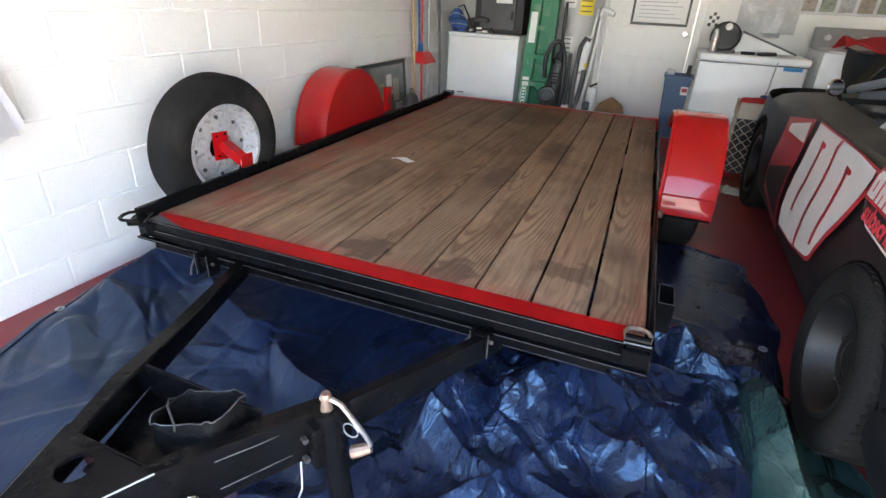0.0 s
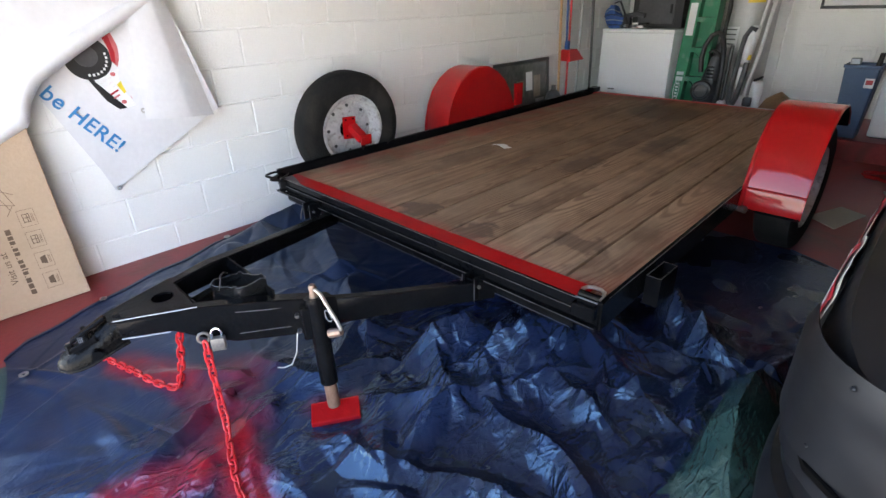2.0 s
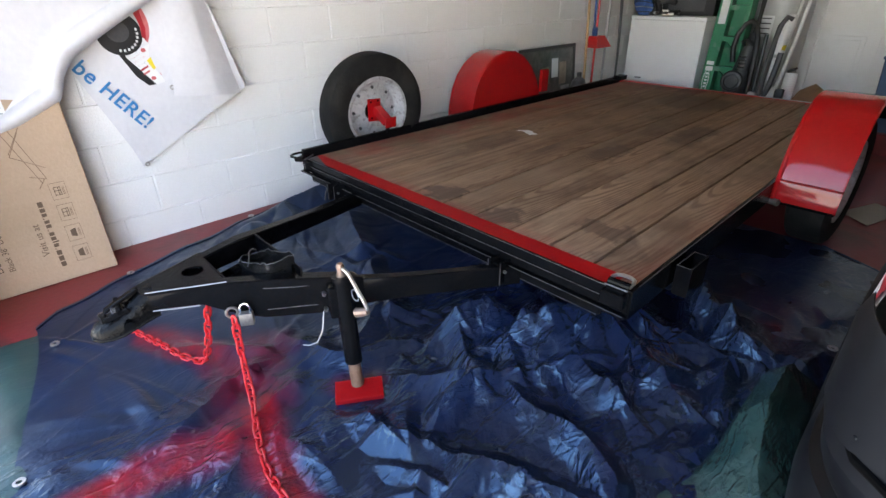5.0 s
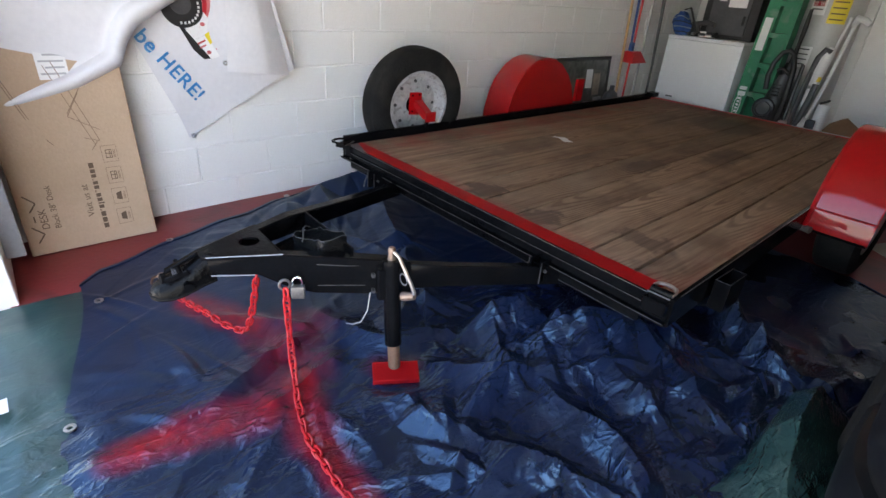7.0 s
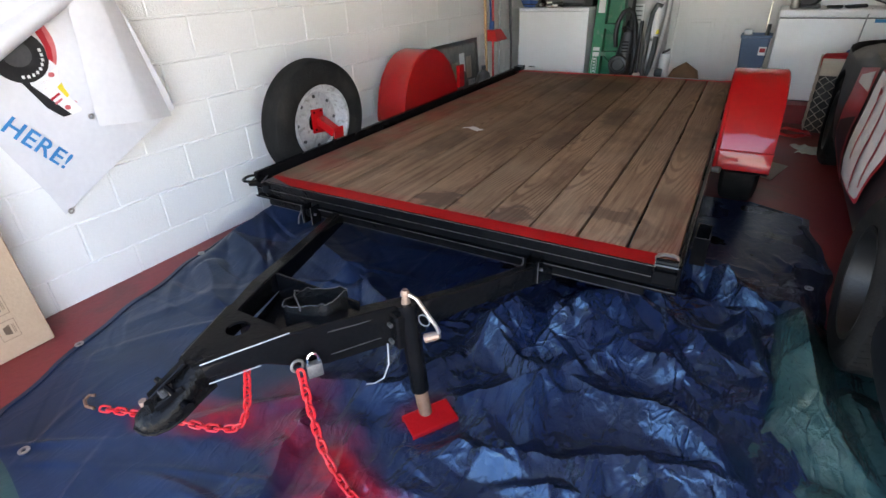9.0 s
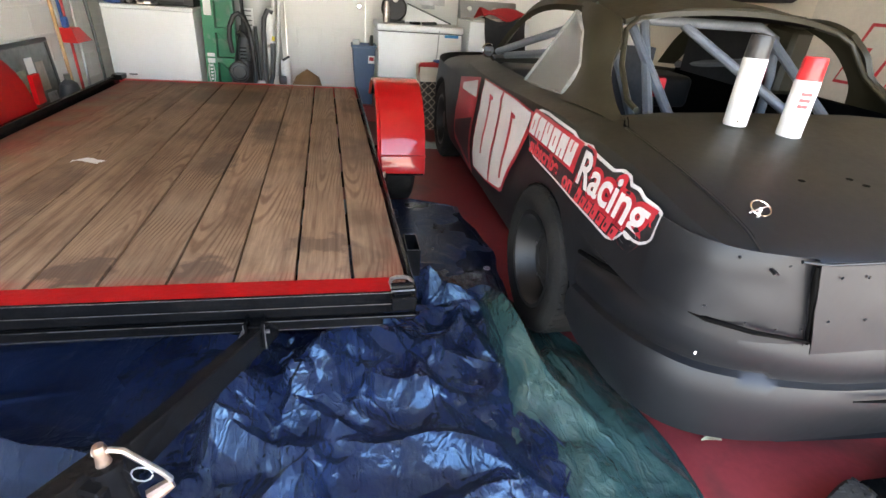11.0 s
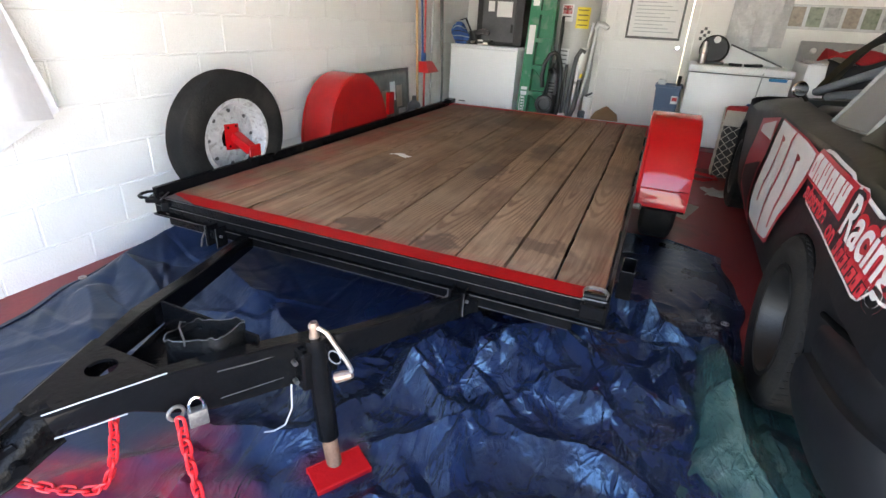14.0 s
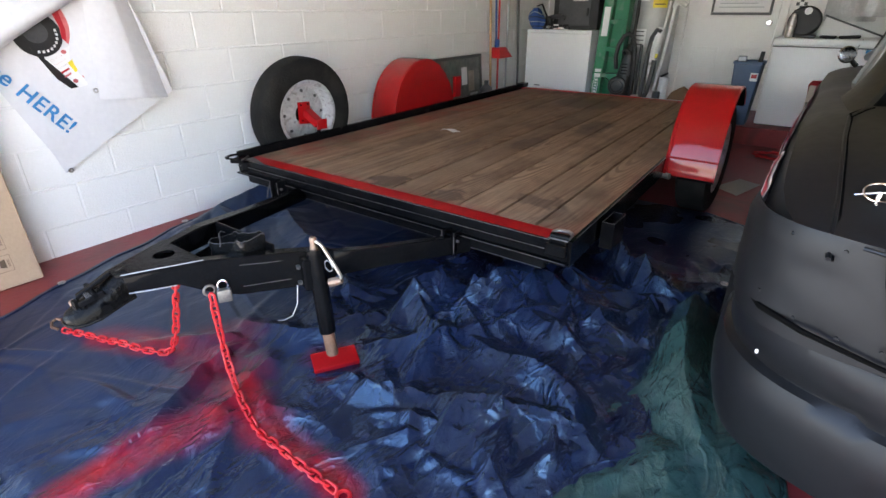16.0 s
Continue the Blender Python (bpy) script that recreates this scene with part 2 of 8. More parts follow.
def tube(points, r, n=10, bm=None, closed=False, cap=True, flat=1.0):
    """A round bar of radius r (one, or one each point) along points."""
    own = bmesh.new()
    pts = [Vector(p) for p in points]
    rings, prev = [], None
    count = len(pts)
    for i, p in enumerate(pts):
        a = pts[i - 1] if (i or closed) else p
        b = pts[(i + 1) % count] if (i < count - 1 or closed) else p
        d = (b - a).normalized()
        if prev is None:
            up = Vector((0, 0, 1)) if abs(d.z) < 0.9 else Vector((1, 0, 0))
            side = d.cross(up).normalized()
        else:
            side = (prev - d * prev.dot(d)).normalized()
        prev = side
        other = d.cross(side)
        rad = r[i] if isinstance(r, (list, tuple)) else r
        rings.append([own.verts.new(p + side * rad * math.cos(2 * math.pi * j / n) + other * flat * rad * math.sin(2 * math.pi * j / n)) for j in range(n)])
    last = count if closed else count - 1
    for i in range(last):
        A, B = rings[i], rings[(i + 1) % count]
        for j in range(n):
            own.faces.new((A[j], A[(j + 1) % n], B[(j + 1) % n], B[j]))
    if cap and not closed:
        own.faces.new(rings[0][::-1])
        own.faces.new(rings[-1])
    return joined(bm, own)


def bar(a, b, w, h, bevel=0.004, bm=None, up=(0, 0, 1)):
    """A square bar from a to b, w wide and h high."""
    a, b = Vector(a), Vector(b)
    d = b - a
    own = box(-w / 2, w / 2, 0, d.length, -h / 2, h / 2, bevel)
    y = d.normalized()
    x = y.cross(Vector(up)).normalized()
    z = x.cross(y)
    m = Matrix((x, y, z)).transposed().to_4x4()
    moved(own, Matrix.Translation(a) @ m)
    return joined(bm, own)


def plate(outline, t, bevel=0.0, bm=None, m=None):
    """A sheet cut to an outline of (x, y) points, t thick in z, moved by m."""
    own = bmesh.new()
    f = own.faces.new([own.verts.new((x, y, 0)) for x, y in outline])
    r = bmesh.ops.extrude_face_region(own, geom=[f])
    bmesh.ops.translate(own, vec=(0, 0, t), verts=[v for v in r["geom"] if isinstance(v, bmesh.types.BMVert)])
    if bevel:
        bmesh.ops.bevel(own, geom=own.edges[:], offset=bevel, segments=1, affect="EDGES")
    if m is not None:
        moved(own, m)
    return joined(bm, own)


def lathe(profile, n=32, bm=None, m=None, closed=False, cap=True):
    """Turns a profile of (radius, height) round the z axis."""
    own = bmesh.new()
    rings = [[own.verts.new((r * math.cos(2 * math.pi * j / n), r * math.sin(2 * math.pi * j / n), h)) for j in range(n)] for r, h in profile]
    pairs = list(zip(rings, rings[1:])) + ([(rings[-1], rings[0])] if closed else [])
    for A, B in pairs:
        for j in range(n):
            own.faces.new((A[j], A[(j + 1) % n], B[(j + 1) % n], B[j]))
    if not closed and cap:
        if profile[0][0] > 1e-5:
            own.faces.new(rings[0][::-1])
        if profile[-1][0] > 1e-5:
            own.faces.new(rings[-1])
    bmesh.ops.remove_doubles(own, verts=own.verts, dist=1e-5)
    if m is not None:
        moved(own, m)
    return joined(bm, own)


def grid(nu, nv, f, bm=None, thick=0.0):
    """A sheet of nu x nv cells; f gives the place for u, v in 0..1."""
    own = bmesh.new()
    vs = [[own.verts.new(f(i / nu, j / nv)) for j in range(nv + 1)] for i in range(nu + 1)]
    for i in range(nu):
        for j in range(nv):
            own.faces.new((vs[i][j], vs[i + 1][j], vs[i + 1][j + 1], vs[i][j + 1]))
    if thick:
        thicken(own, thick)
    return joined(bm, own)


def write(text, size, m, mat, parent, name="lettering", depth=0.0008, bold=0.0, spacing=1.0, label=""):
    """Lettering in the built-in font as a mesh, standing on the plane of m."""
    cu = bpy.data.curves.new("lettering", "FONT")
    cu.body, cu.size, cu.extrude, cu.offset, cu.space_character = text, size, depth, bold, spacing
    cu.align_x, cu.align_y = "CENTER", "CENTER"
    tmp = new("tmp_lettering", cu)
    me = bpy.data.meshes.new_from_object(tmp.evaluated_get(bpy.context.evaluated_depsgraph_get()))
    bpy.data.objects.remove(tmp)
    me.materials.clear()
    me.materials.append(mat)
    ob = new(name, me)
    me.transform(m)
    ob.parent = parent
    if label:
        ob["label"] = label
    return ob


def wobble(bm, amount, scale, seed=0.0):
    for v in bm.verts:
        q = v.co * scale + Vector((seed, seed * 1.7, -seed))
        v.co += Vector((noise.noise(q), noise.noise(q + Vector((9, 0, 0))), noise.noise(q + Vector((0, 9, 0))))) * amount
    return bm


def thicken(bm, t):
    """Gives an open sheet a second skin t behind it and closes the rim."""
    bmesh.ops.recalc_face_normals(bm, faces=bm.faces)
    bm.normal_update()
    rim_edges = [e for e in bm.edges if e.is_boundary]
    rims = [(e.verts[0], e.verts[1]) for e in rim_edges]
    back = {v: bm.verts.new(v.co - v.normal * t) for v in bm.verts[:]}
    for f in bm.faces[:]:
        bm.faces.new([back[v] for v in reversed(f.verts)])
    for a, b in rims:
        bm.faces.new((a, b, back[b], back[a]))
    return bm


def cut(ob, tools):
    """Cuts closed meshes (bmesh) out of an object's mesh, for good."""
    for bm in tools:
        c = new("cutter", finish(bm))
        mod = ob.modifiers.new("cut", "BOOLEAN")
        mod.operation, mod.object, mod.solver = "DIFFERENCE", c, "EXACT"
        bpy.context.view_layer.update()
        me = bpy.data.meshes.new_from_object(ob.evaluated_get(bpy.context.evaluated_depsgraph_get()))
        ob.modifiers.clear()
        ob.data = me
        bpy.data.objects.remove(c)
    return ob


def interp(pts, y):
    if y <= pts[0][0]:
        return pts[0][1]
    for (y0, x0), (y1, x1) in zip(pts, pts[1:]):
        if y <= y1:
            s = (y - y0) / (y1 - y0)
            return x0 + (x1 - x0) * s
    return pts[-1][1]


# ---- the garage ----
def floor_z(y):
    return 0.008 * max(0.0, min(y, 5.2))


WX, BX, YB, YF, TOP, STEP = -2.5, 3.45, 6.16, -0.33, 2.62, 5.12

ground = tagged(part("ground", grid(40, 40, lambda u, v: Vector(((u - 0.5) * 400, -0.34 - v * 200, -0.03))), CONCRETE), "pale grey concrete drive outside the open garage door", "ground", kind="structure")
floor_ob = tagged(part("floor", grid(12, 24, lambda u, v: Vector((WX - 0.2 + u * (BX - WX + 0.4), -0.36 + v * 6.72, floor_z(-0.36 + v * 6.72)))), FLOOR), "dark red painted concrete garage floor with scuffs and stains", "floor", kind="structure")
tagged(part("step", box(-0.79, BX, STEP, YB, 0.0, 0.2, 0.008), FLOOR), "low red-painted concrete step along the end wall", "step", kind="structure")
tagged(part("ceiling", box(WX - 0.2, BX + 0.2, -0.46, YB + 0.2, TOP, TOP + 0.12), CEIL), "plain tan board ceiling", "ceiling", kind="structure")
wall_west = tagged(part("wall_west", box(WX - 0.2, WX - 0.004, -0.36, YB + 0.2, -0.05, TOP), MORTAR), "white painted concrete block wall with shallow joints", "wall", kind="structure")
CREAM = surf("aged_cream_paint", (0.56, 0.51, 0.43), (0.64, 0.59, 0.5), 0.55, 1.2, 70, bump=0.12, stain=(0.46, 0.41, 0.34), stain_amount=0.4)
tagged(part("wall_east", box(BX, BX + 0.2, -0.36, YB + 0.2, -0.05, TOP), CREAM), "off-white painted wall", "wall", kind="structure")
# end wall, with the opening of its door
wall_n = box(WX, -0.98, YB, YB + 0.2, -0.05, TOP)
box(0.06, BX, YB, YB + 0.2, -0.05, TOP, bm=wall_n)
box(-0.98, 0.06, YB, YB + 0.2, 2.25, TOP, bm=wall_n)
box(-0.98, 0.06, YB, YB + 0.2, -0.05, 0.165, bm=wall_n)
tagged(part("wall_north", wall_n, PLASTER), "off-white painted end wall", "wall", kind="structure")
# front wall: piers and header round the wide garage door opening
wall_s = box(WX - 0.2, -1.88, -0.46, YF, -0.05, TOP, 0.004)
box(2.95, BX + 0.2, -0.46, YF, -0.05, TOP, 0.004, bm=wall_s)
box(-1.88, 2.95, -0.46, YF, 2.15, TOP, bm=wall_s)
tagged(part("wall_south", wall_s, WALL), "white painted piers and header round the open garage door", "wall", kind="structure")


# ---- the trailer ----
TX0, TX1, TY0, TY1, DECK = -2.085, -0.045, 1.29, 4.93, 0.405
SKEW = -0.0215  # the trailer stands slightly askew to the walls


def askew(bm):
    for v in bm.verts:
        v.co.x += SKEW * (v.co.y - TY0)
    return bm


# weathered planks: long grain with cathedral figure, dark water stains, grey wear, a little red overspray at the rims
def plank_material():
    m, t, p = nodes_of("weathered_plank")
    n, k = t.nodes, t.links
    co = n.new("ShaderNodeTexCoord")
    oi = n.new("ShaderNodeObjectInfo")
    sh = n.new("ShaderNodeVectorMath")
    sh.operation = "MULTIPLY_ADD"
    k.new(oi.outputs["Random"], sh.inputs[0])
    sh.inputs[1].default_value = (3.0, 41.0, 17.0)
    k.new(co.outputs["Object"], sh.inputs[2])
    # growth rings round an axis that slants slowly through the plank
    off = n.new("ShaderNodeVectorMath")
    off.operation = "MULTIPLY_ADD"
    k.new(oi.outputs["Random"], off.inputs[0])
    off.inputs[1].default_value = (0.16, -5.0, 0.0)
    k.new(co.outputs["Object"], off.inputs[2])
    of2 = n.new("ShaderNodeVectorMath")
    of2.operation = "ADD"
    of2.inputs[1].default_value = (-0.08, 0.4, 0.0)
    k.new(off.outputs[0], of2.inputs[0])
    mp = n.new("ShaderNodeMapping")
    mp.inputs["Rotation"].default_value = (radians(3.6), 0, radians(1.0))
    k.new(of2.outputs[0], mp.inputs[0])
    mpb = n.new("ShaderNodeMapping")
    mpb.inputs["Scale"].default_value = (1.0, 0.25, 1.0)
    k.new(mp.outputs[0], mpb.inputs[0])
    mp = mpb
    wave = n.new("ShaderNodeTexWave")
    wave.wave_type, wave.rings_direction = "RINGS", "Y"
    wave.inputs["Scale"].default_value, wave.inputs["Distortion"].default_value = 26.0, 14.0
    wave.inputs["Detail"].default_value, wave.inputs["Detail Scale"].default_value, wave.inputs["Detail Roughness"].default_value = 2.5, 0.16, 0.55
    k.new(mp.outputs[0], wave.inputs["Vector"])
    mp2 = n.new("ShaderNodeMapping")
    mp2.inputs["Scale"].default_value = (1.0, 0.035, 1.0)
    k.new(sh.outputs[0], mp2.inputs[0])
    fib = n.new("ShaderNodeTexNoise")
    fib.inputs["Scale"].default_value, fib.inputs["Detail"].default_value, fib.inputs["Roughness"].default_value = 130.0, 5, 0.7
    k.new(mp2.outputs[0], fib.inputs["Vector"])
    base = n.new("ShaderNodeMix")
    base.data_type = "RGBA"
    base.inputs[6].default_value, base.inputs[7].default_value = (0.155, 0.084, 0.049, 1), (0.31, 0.196, 0.122, 1)
    # the figure comes and goes along the plank, with dark streaks of late wood
    mp4 = n.new("ShaderNodeMapping")
    mp4.inputs["Scale"].default_value = (1.0, 0.03, 1.0)
    k.new(sh.outputs[0], mp4.inputs[0])
    streak = n.new("ShaderNodeTexNoise")
    streak.inputs["Scale"].default_value, streak.inputs["Detail"].default_value, streak.inputs["Roughness"].default_value = 34.0, 4, 0.65
    k.new(mp4.outputs[0], streak.inputs["Vector"])
    show = n.new("ShaderNodeTexNoise")
    show.inputs["Scale"].default_value, show.inputs["Detail"].default_value = 2.4, 3
    k.new(sh.outputs[0], show.inputs["Vector"])
    shr = n.new("ShaderNodeMapRange")
    shr.inputs[1].default_value, shr.inputs[2].default_value, shr.inputs[3].default_value = 0.45, 0.64, 0.08
    k.new(show.outputs[0], shr.inputs[0])
    fig = n.new("ShaderNodeMix")
    k.new(shr.outputs[0], fig.inputs[0])
    stc = n.new("ShaderNodeMapRange")
    stc.inputs[1].default_value, stc.inputs[2].default_value = 0.34, 0.62
    k.new(streak.outputs[0], stc.inputs[0])
    k.new(stc.outputs[0], fig.inputs[2])
    line = n.new("ShaderNodeMapRange")
    line.inputs[1].default_value, line.inputs[2].default_value, line.inputs[3].default_value = 0.05, 0.5, 0.15
    k.new(wave.outputs["Fac"], line.inputs[0])
    k.new(line.outputs[0], fig.inputs[3])
    k.new(fig.outputs[0], base.inputs[0])
    fr = n.new("ShaderNodeMapRange")
    fr.inputs[1].default_value, fr.inputs[2].default_value, fr.inputs[3].default_value, fr.inputs[4].default_value = 0.3, 0.7, 0.8, 1.12
    k.new(fib.outputs[0], fr.inputs[0])
    tone = n.new("ShaderNodeMapRange")
    tone.inputs[3].default_value, tone.inputs[4].default_value = 0.78, 1.14
    k.new(oi.outputs["Random"], tone.inputs[0])
    tm = n.new("ShaderNodeMath")
    tm.operation = "MULTIPLY"
    k.new(fr.outputs[0], tm.inputs[0])
    k.new(tone.outputs[0], tm.inputs[1])
    hv = n.new("ShaderNodeHueSaturation")
    hv.inputs["Saturation"].default_value = 1.0
    k.new(base.outputs[2], hv.inputs["Color"])
    k.new(tm.outputs[0], hv.inputs["Value"])
    # dark damp stains
    mp3 = n.new("ShaderNodeMapping")
    mp3.inputs["Scale"].default_value = (1.0, 0.55, 1.0)
    k.new(sh.outputs[0], mp3.inputs[0])
    st = n.new("ShaderNodeTexNoise")
    st.inputs["Scale"].default_value, st.inputs["Detail"].default_value, st.inputs["Roughness"].default_value = 3.2, 6, 0.6
    k.new(mp3.outputs[0], st.inputs["Vector"])
    sr = n.new("ShaderNodeMapRange")
    sr.inputs[1].default_value, sr.inputs[2].default_value, sr.inputs[4].default_value = 0.49, 0.68, 0.7
    k.new(st.outputs[0], sr.inputs[0])
    m2 = n.new("ShaderNodeMix")
    m2.data_type = "RGBA"
    k.new(sr.outputs[0], m2.inputs[0])
    k.new(hv.outputs[0], m2.inputs[6])
    m2.inputs[7].default_value = (0.095, 0.053, 0.031, 1)
    # grey scuffs
    gs = n.new("ShaderNodeTexNoise")
    gs.inputs["Scale"].default_value, gs.inputs["Detail"].default_value = 2.2, 8
    k.new(sh.outputs[0], gs.inputs["Vector"])
    gr = n.new("ShaderNodeMapRange")
    gr.inputs[1].default_value, gr.inputs[2].default_value, gr.inputs[4].default_value = 0.5, 0.72, 0.4
    k.new(gs.outputs[0], gr.inputs[0])
    m3 = n.new("ShaderNodeMix")
    m3.data_type = "RGBA"
    k.new(gr.outputs[0], m3.inputs[0])
    k.new(m2.outputs[2], m3.inputs[6])
    m3.inputs[7].default_value = (0.3, 0.21, 0.145, 1)
    geo = n.new("ShaderNodeNewGeometry")
    # spilt-water marks near the front, with ragged edges
    rag = n.new("ShaderNodeTexNoise")
    rag.inputs["Scale"].default_value, rag.inputs["Detail"].default_value = 14.0, 5
    k.new(geo.outputs["Position"], rag.inputs["Vector"])
    ragged = n.new("ShaderNodeVectorMath")
    ragged.operation = "MULTIPLY_ADD"
    k.new(rag.outputs["Color"], ragged.inputs[0])
    ragged.inputs[1].default_value = (0.14, 0.2, 0.0)
    k.new(geo.outputs["Position"], ragged.inputs[2])
    wet = m3.outputs[2]
    for cx, cy, rx, ry, gain in ((-0.74, 1.47, 0.085, 0.11, 0.75), (-1.1, 1.5, 0.12, 0.07, 0.75), (-0.34, 1.66, 0.13, 0.07, 0.55), (-0.2, 1.5, 0.07, 0.16, 0.35), (-0.9, 2.6, 0.08, 0.2, 0.5), (-0.72, 3.3, 0.1, 0.3, 0.55), (-1.15, 4.3, 0.3, 0.3, 0.5), (-1.5, 2.2, 0.07, 0.3, 0.4)):
        e = n.new("ShaderNodeVectorMath")
        e.operation = "SUBTRACT"
        k.new(ragged.outputs[0], e.inputs[0])
        e.inputs[1].default_value = (cx + 0.07, cy + 0.1, 0.4)
        e2 = n.new("ShaderNodeVectorMath")
        e2.operation = "MULTIPLY"
        k.new(e.outputs[0], e2.inputs[0])
        e2.inputs[1].default_value = (1 / rx, 1 / ry, 0.0)
        ln = n.new("ShaderNodeVectorMath")
        ln.operation = "LENGTH"
        k.new(e2.outputs[0], ln.inputs[0])
        er = n.new("ShaderNodeMapRange")
        er.inputs[1].default_value, er.inputs[2].default_value, er.inputs[3].default_value, er.inputs[4].default_value = 0.8, 1.15, gain, 0.0
        k.new(ln.outputs["Value"], er.inputs[0])
        em = n.new("ShaderNodeMix")
        em.data_type = "RGBA"
        k.new(er.outputs[0], em.inputs[0])
        k.new(wet, em.inputs[6])
        em.inputs[7].default_value = (0.07, 0.044, 0.032, 1)
        wet = em.outputs[2]
    # red overspray along the rims, faded by noise
    sep = n.new("ShaderNodeSeparateXYZ")
    k.new(geo.outputs["Position"], sep.inputs[0])
    masks = []
    for axis, a, b, gain in (("Y", TY0 + 0.17, TY0 + 0.115, 0.3), ("X", TX0 + 0.42, TX0 + 0.06, 0.42), ("X", TX1 - 0.13, TX1 - 0.03, 0.2), ("Y", TY1 - 0.3, TY1 - 0.08, 0.4)):
        r = n.new("ShaderNodeMapRange")
        r.inputs[1].default_value, r.inputs[2].default_value, r.inputs[4].default_value = a, b, gain
        k.new(sep.outputs[axis], r.inputs[0])
        masks.append(r.outputs[0])
    total = masks[0]
    for o in masks[1:]:
        mx = n.new("ShaderNodeMath")
        mx.operation = "MAXIMUM"
        k.new(total, mx.inputs[0])
        k.new(o, mx.inputs[1])
        total = mx.outputs[0]
    on = n.new("ShaderNodeTexNoise")
    on.inputs["Scale"].default_value = 5.0
    k.new(geo.outputs["Position"], on.inputs["Vector"])
    orr = n.new("ShaderNodeMapRange")
    orr.inputs[1].default_value, orr.inputs[2].default_value = 0.38, 0.62
    k.new(on.outputs[0], orr.inputs[0])
    om = n.new("ShaderNodeMath")
    om.operation = "MULTIPLY"
    k.new(total, om.inputs[0])
    k.new(orr.outputs[0], om.inputs[1])
    m4 = n.new("ShaderNodeMix")
    m4.data_type = "RGBA"
    k.new(om.outputs[0], m4.inputs[0])
    k.new(wet, m4.inputs[6])
    m4.inputs[7].default_value = (0.33, 0.02, 0.02, 1)
    k.new(m4.outputs[2], p.inputs["Base Color"])
    p.inputs["Roughness"].default_value = 0.68
    p.inputs["Specular IOR Level"].default_value = 0.18
    hs = n.new("ShaderNodeMath")
    hs.operation = "MULTIPLY_ADD"
    k.new(fib.outputs[0], hs.inputs[0])
    hs.inputs[1].default_value = 0.6
    k.new(wave.outputs["Fac"], hs.inputs[2])
    bu = n.new("ShaderNodeBump")
    bu.inputs["Strength"].default_value, bu.inputs["Distance"].default_value = 0.22, 0.003
    k.new(hs.outputs[0], bu.inputs["Height"])
    k.new(bu.outputs[0], p.inputs["Normal"])
    return m


PLANK = plank_material()
trailer = thing("utility_trailer", "black flat-deck utility trailer with weathered plank deck and red trim", "trailer", at=(0, 0, 0))
NEAR = [-0.06, -0.239, -0.428, -0.618, -0.818, -1.015, -1.21, -1.428, -1.638, -1.845, -2.068]
FAR = [-0.146, -0.338, -0.512, -0.708, -0.905, -1.105, -1.3, -1.495, -1.692, -1.888, -2.11]
rnd = random.Random(4)
for i in range(10):
    gap = 0.0025 + 0.002 * rnd.random() + (0.002 if i in (0, 1) else 0.0)
    y0, y1 = TY0 + 0.085 + rnd.uniform(-0.004, 0.004), TY1 - 0.045 + rnd.uniform(-0.006, 0.006)
    top = DECK + rnd.uniform(-0.002, 0.0025)
    own = bmesh.new()
    a0, a1, b0, b1 = NEAR[i + 1] + gap, NEAR[i] - gap, FAR[i + 1] + gap, FAR[i] - gap
    vs = [own.verts.new(c) for c in ((a0, y0, top - 0.038), (a1, y0, top - 0.038), (b1, y1, top - 0.038), (b0, y1, top - 0.038), (a0, y0, top + rnd.uniform(-0.001, 0.001)), (a1, y0, top), (b1, y1, top + rnd.uniform(-0.002, 0.002)), (b0, y1, top))]
    for f in ((3, 2, 1, 0), (4, 5, 6, 7), (0, 1, 5, 4), (1, 2, 6, 5), (2, 3, 7, 6), (3, 0, 4, 7)):
        own.faces.new([vs[k] for k in f])
    bmesh.ops.bevel(own, geom=own.edges[:], offset=0.004, segments=2, profile=0.5, affect="EDGES")
    mid = Vector(((NEAR[i] + NEAR[i + 1]) / 2, 0, DECK))
    part("plank", moved(own, Matrix.Translation(-mid)), PLANK, trailer).location = mid

# front rim: red top flat, black face, ledge and lower channel
part("front_trim", box(TX0 + 0.05, TX1 - 0.075, TY0 + 0.004, TY0 + 0.096, DECK - 0.006, DECK + 0.006, 0.003), RED_TRIM, trailer, "red gloss steel strip across the deck front")
part("front_rail", box(TX0 + 0.005, TX1, TY0 - 0.008, TY0 + 0.006, DECK - 0.068, DECK + 0.008, 0.003), BLACK, trailer)
part("front_lip", box(TX0 + 0.005, TX1, TY0 - 0.014, TY0 - 0.007, DECK - 0.036, DECK - 0.03, 0.002), BLACK, trailer)
# pale bars put the highlights along the worn rim edges into colour
part("worn_edge_glint", bar((TX0 + 0.01, TY0 - 0.0145, DECK - 0.03), (TX1 - 0.02, TY0 - 0.0145, DECK - 0.03), 0.002, 0.002, 0), WORN_GLINT, trailer)
part("front_ledge", box(TX0 + 0.01, TX1 + 0.006, TY0 - 0.03, TY0 - 0.006, DECK - 0.076, DECK - 0.067, 0.002), BLACK, trailer)
part("front_channel", box(TX0 + 0.05, TX1 - 0.1, TY0 + 0.012, TY0 + 0.06, DECK - 0.13, DECK - 0.077, 0.004), BLACK, trailer)
part("worn_edge_glint", bar((TX0 + 0.01, TY0 - 0.008, DECK + 0.008), (TX1 - 0.01, TY0 - 0.008, DECK + 0.008), 0.0022, 0.0022, 0), WORN_GLINT, trailer)
part("worn_edge_glint", bar((TX0 + 0.01, TY0 - 0.03, DECK - 0.067), (TX1, TY0 - 0.03, DECK - 0.067), 0.0022, 0.0022, 0), WORN_GLINT, trailer)
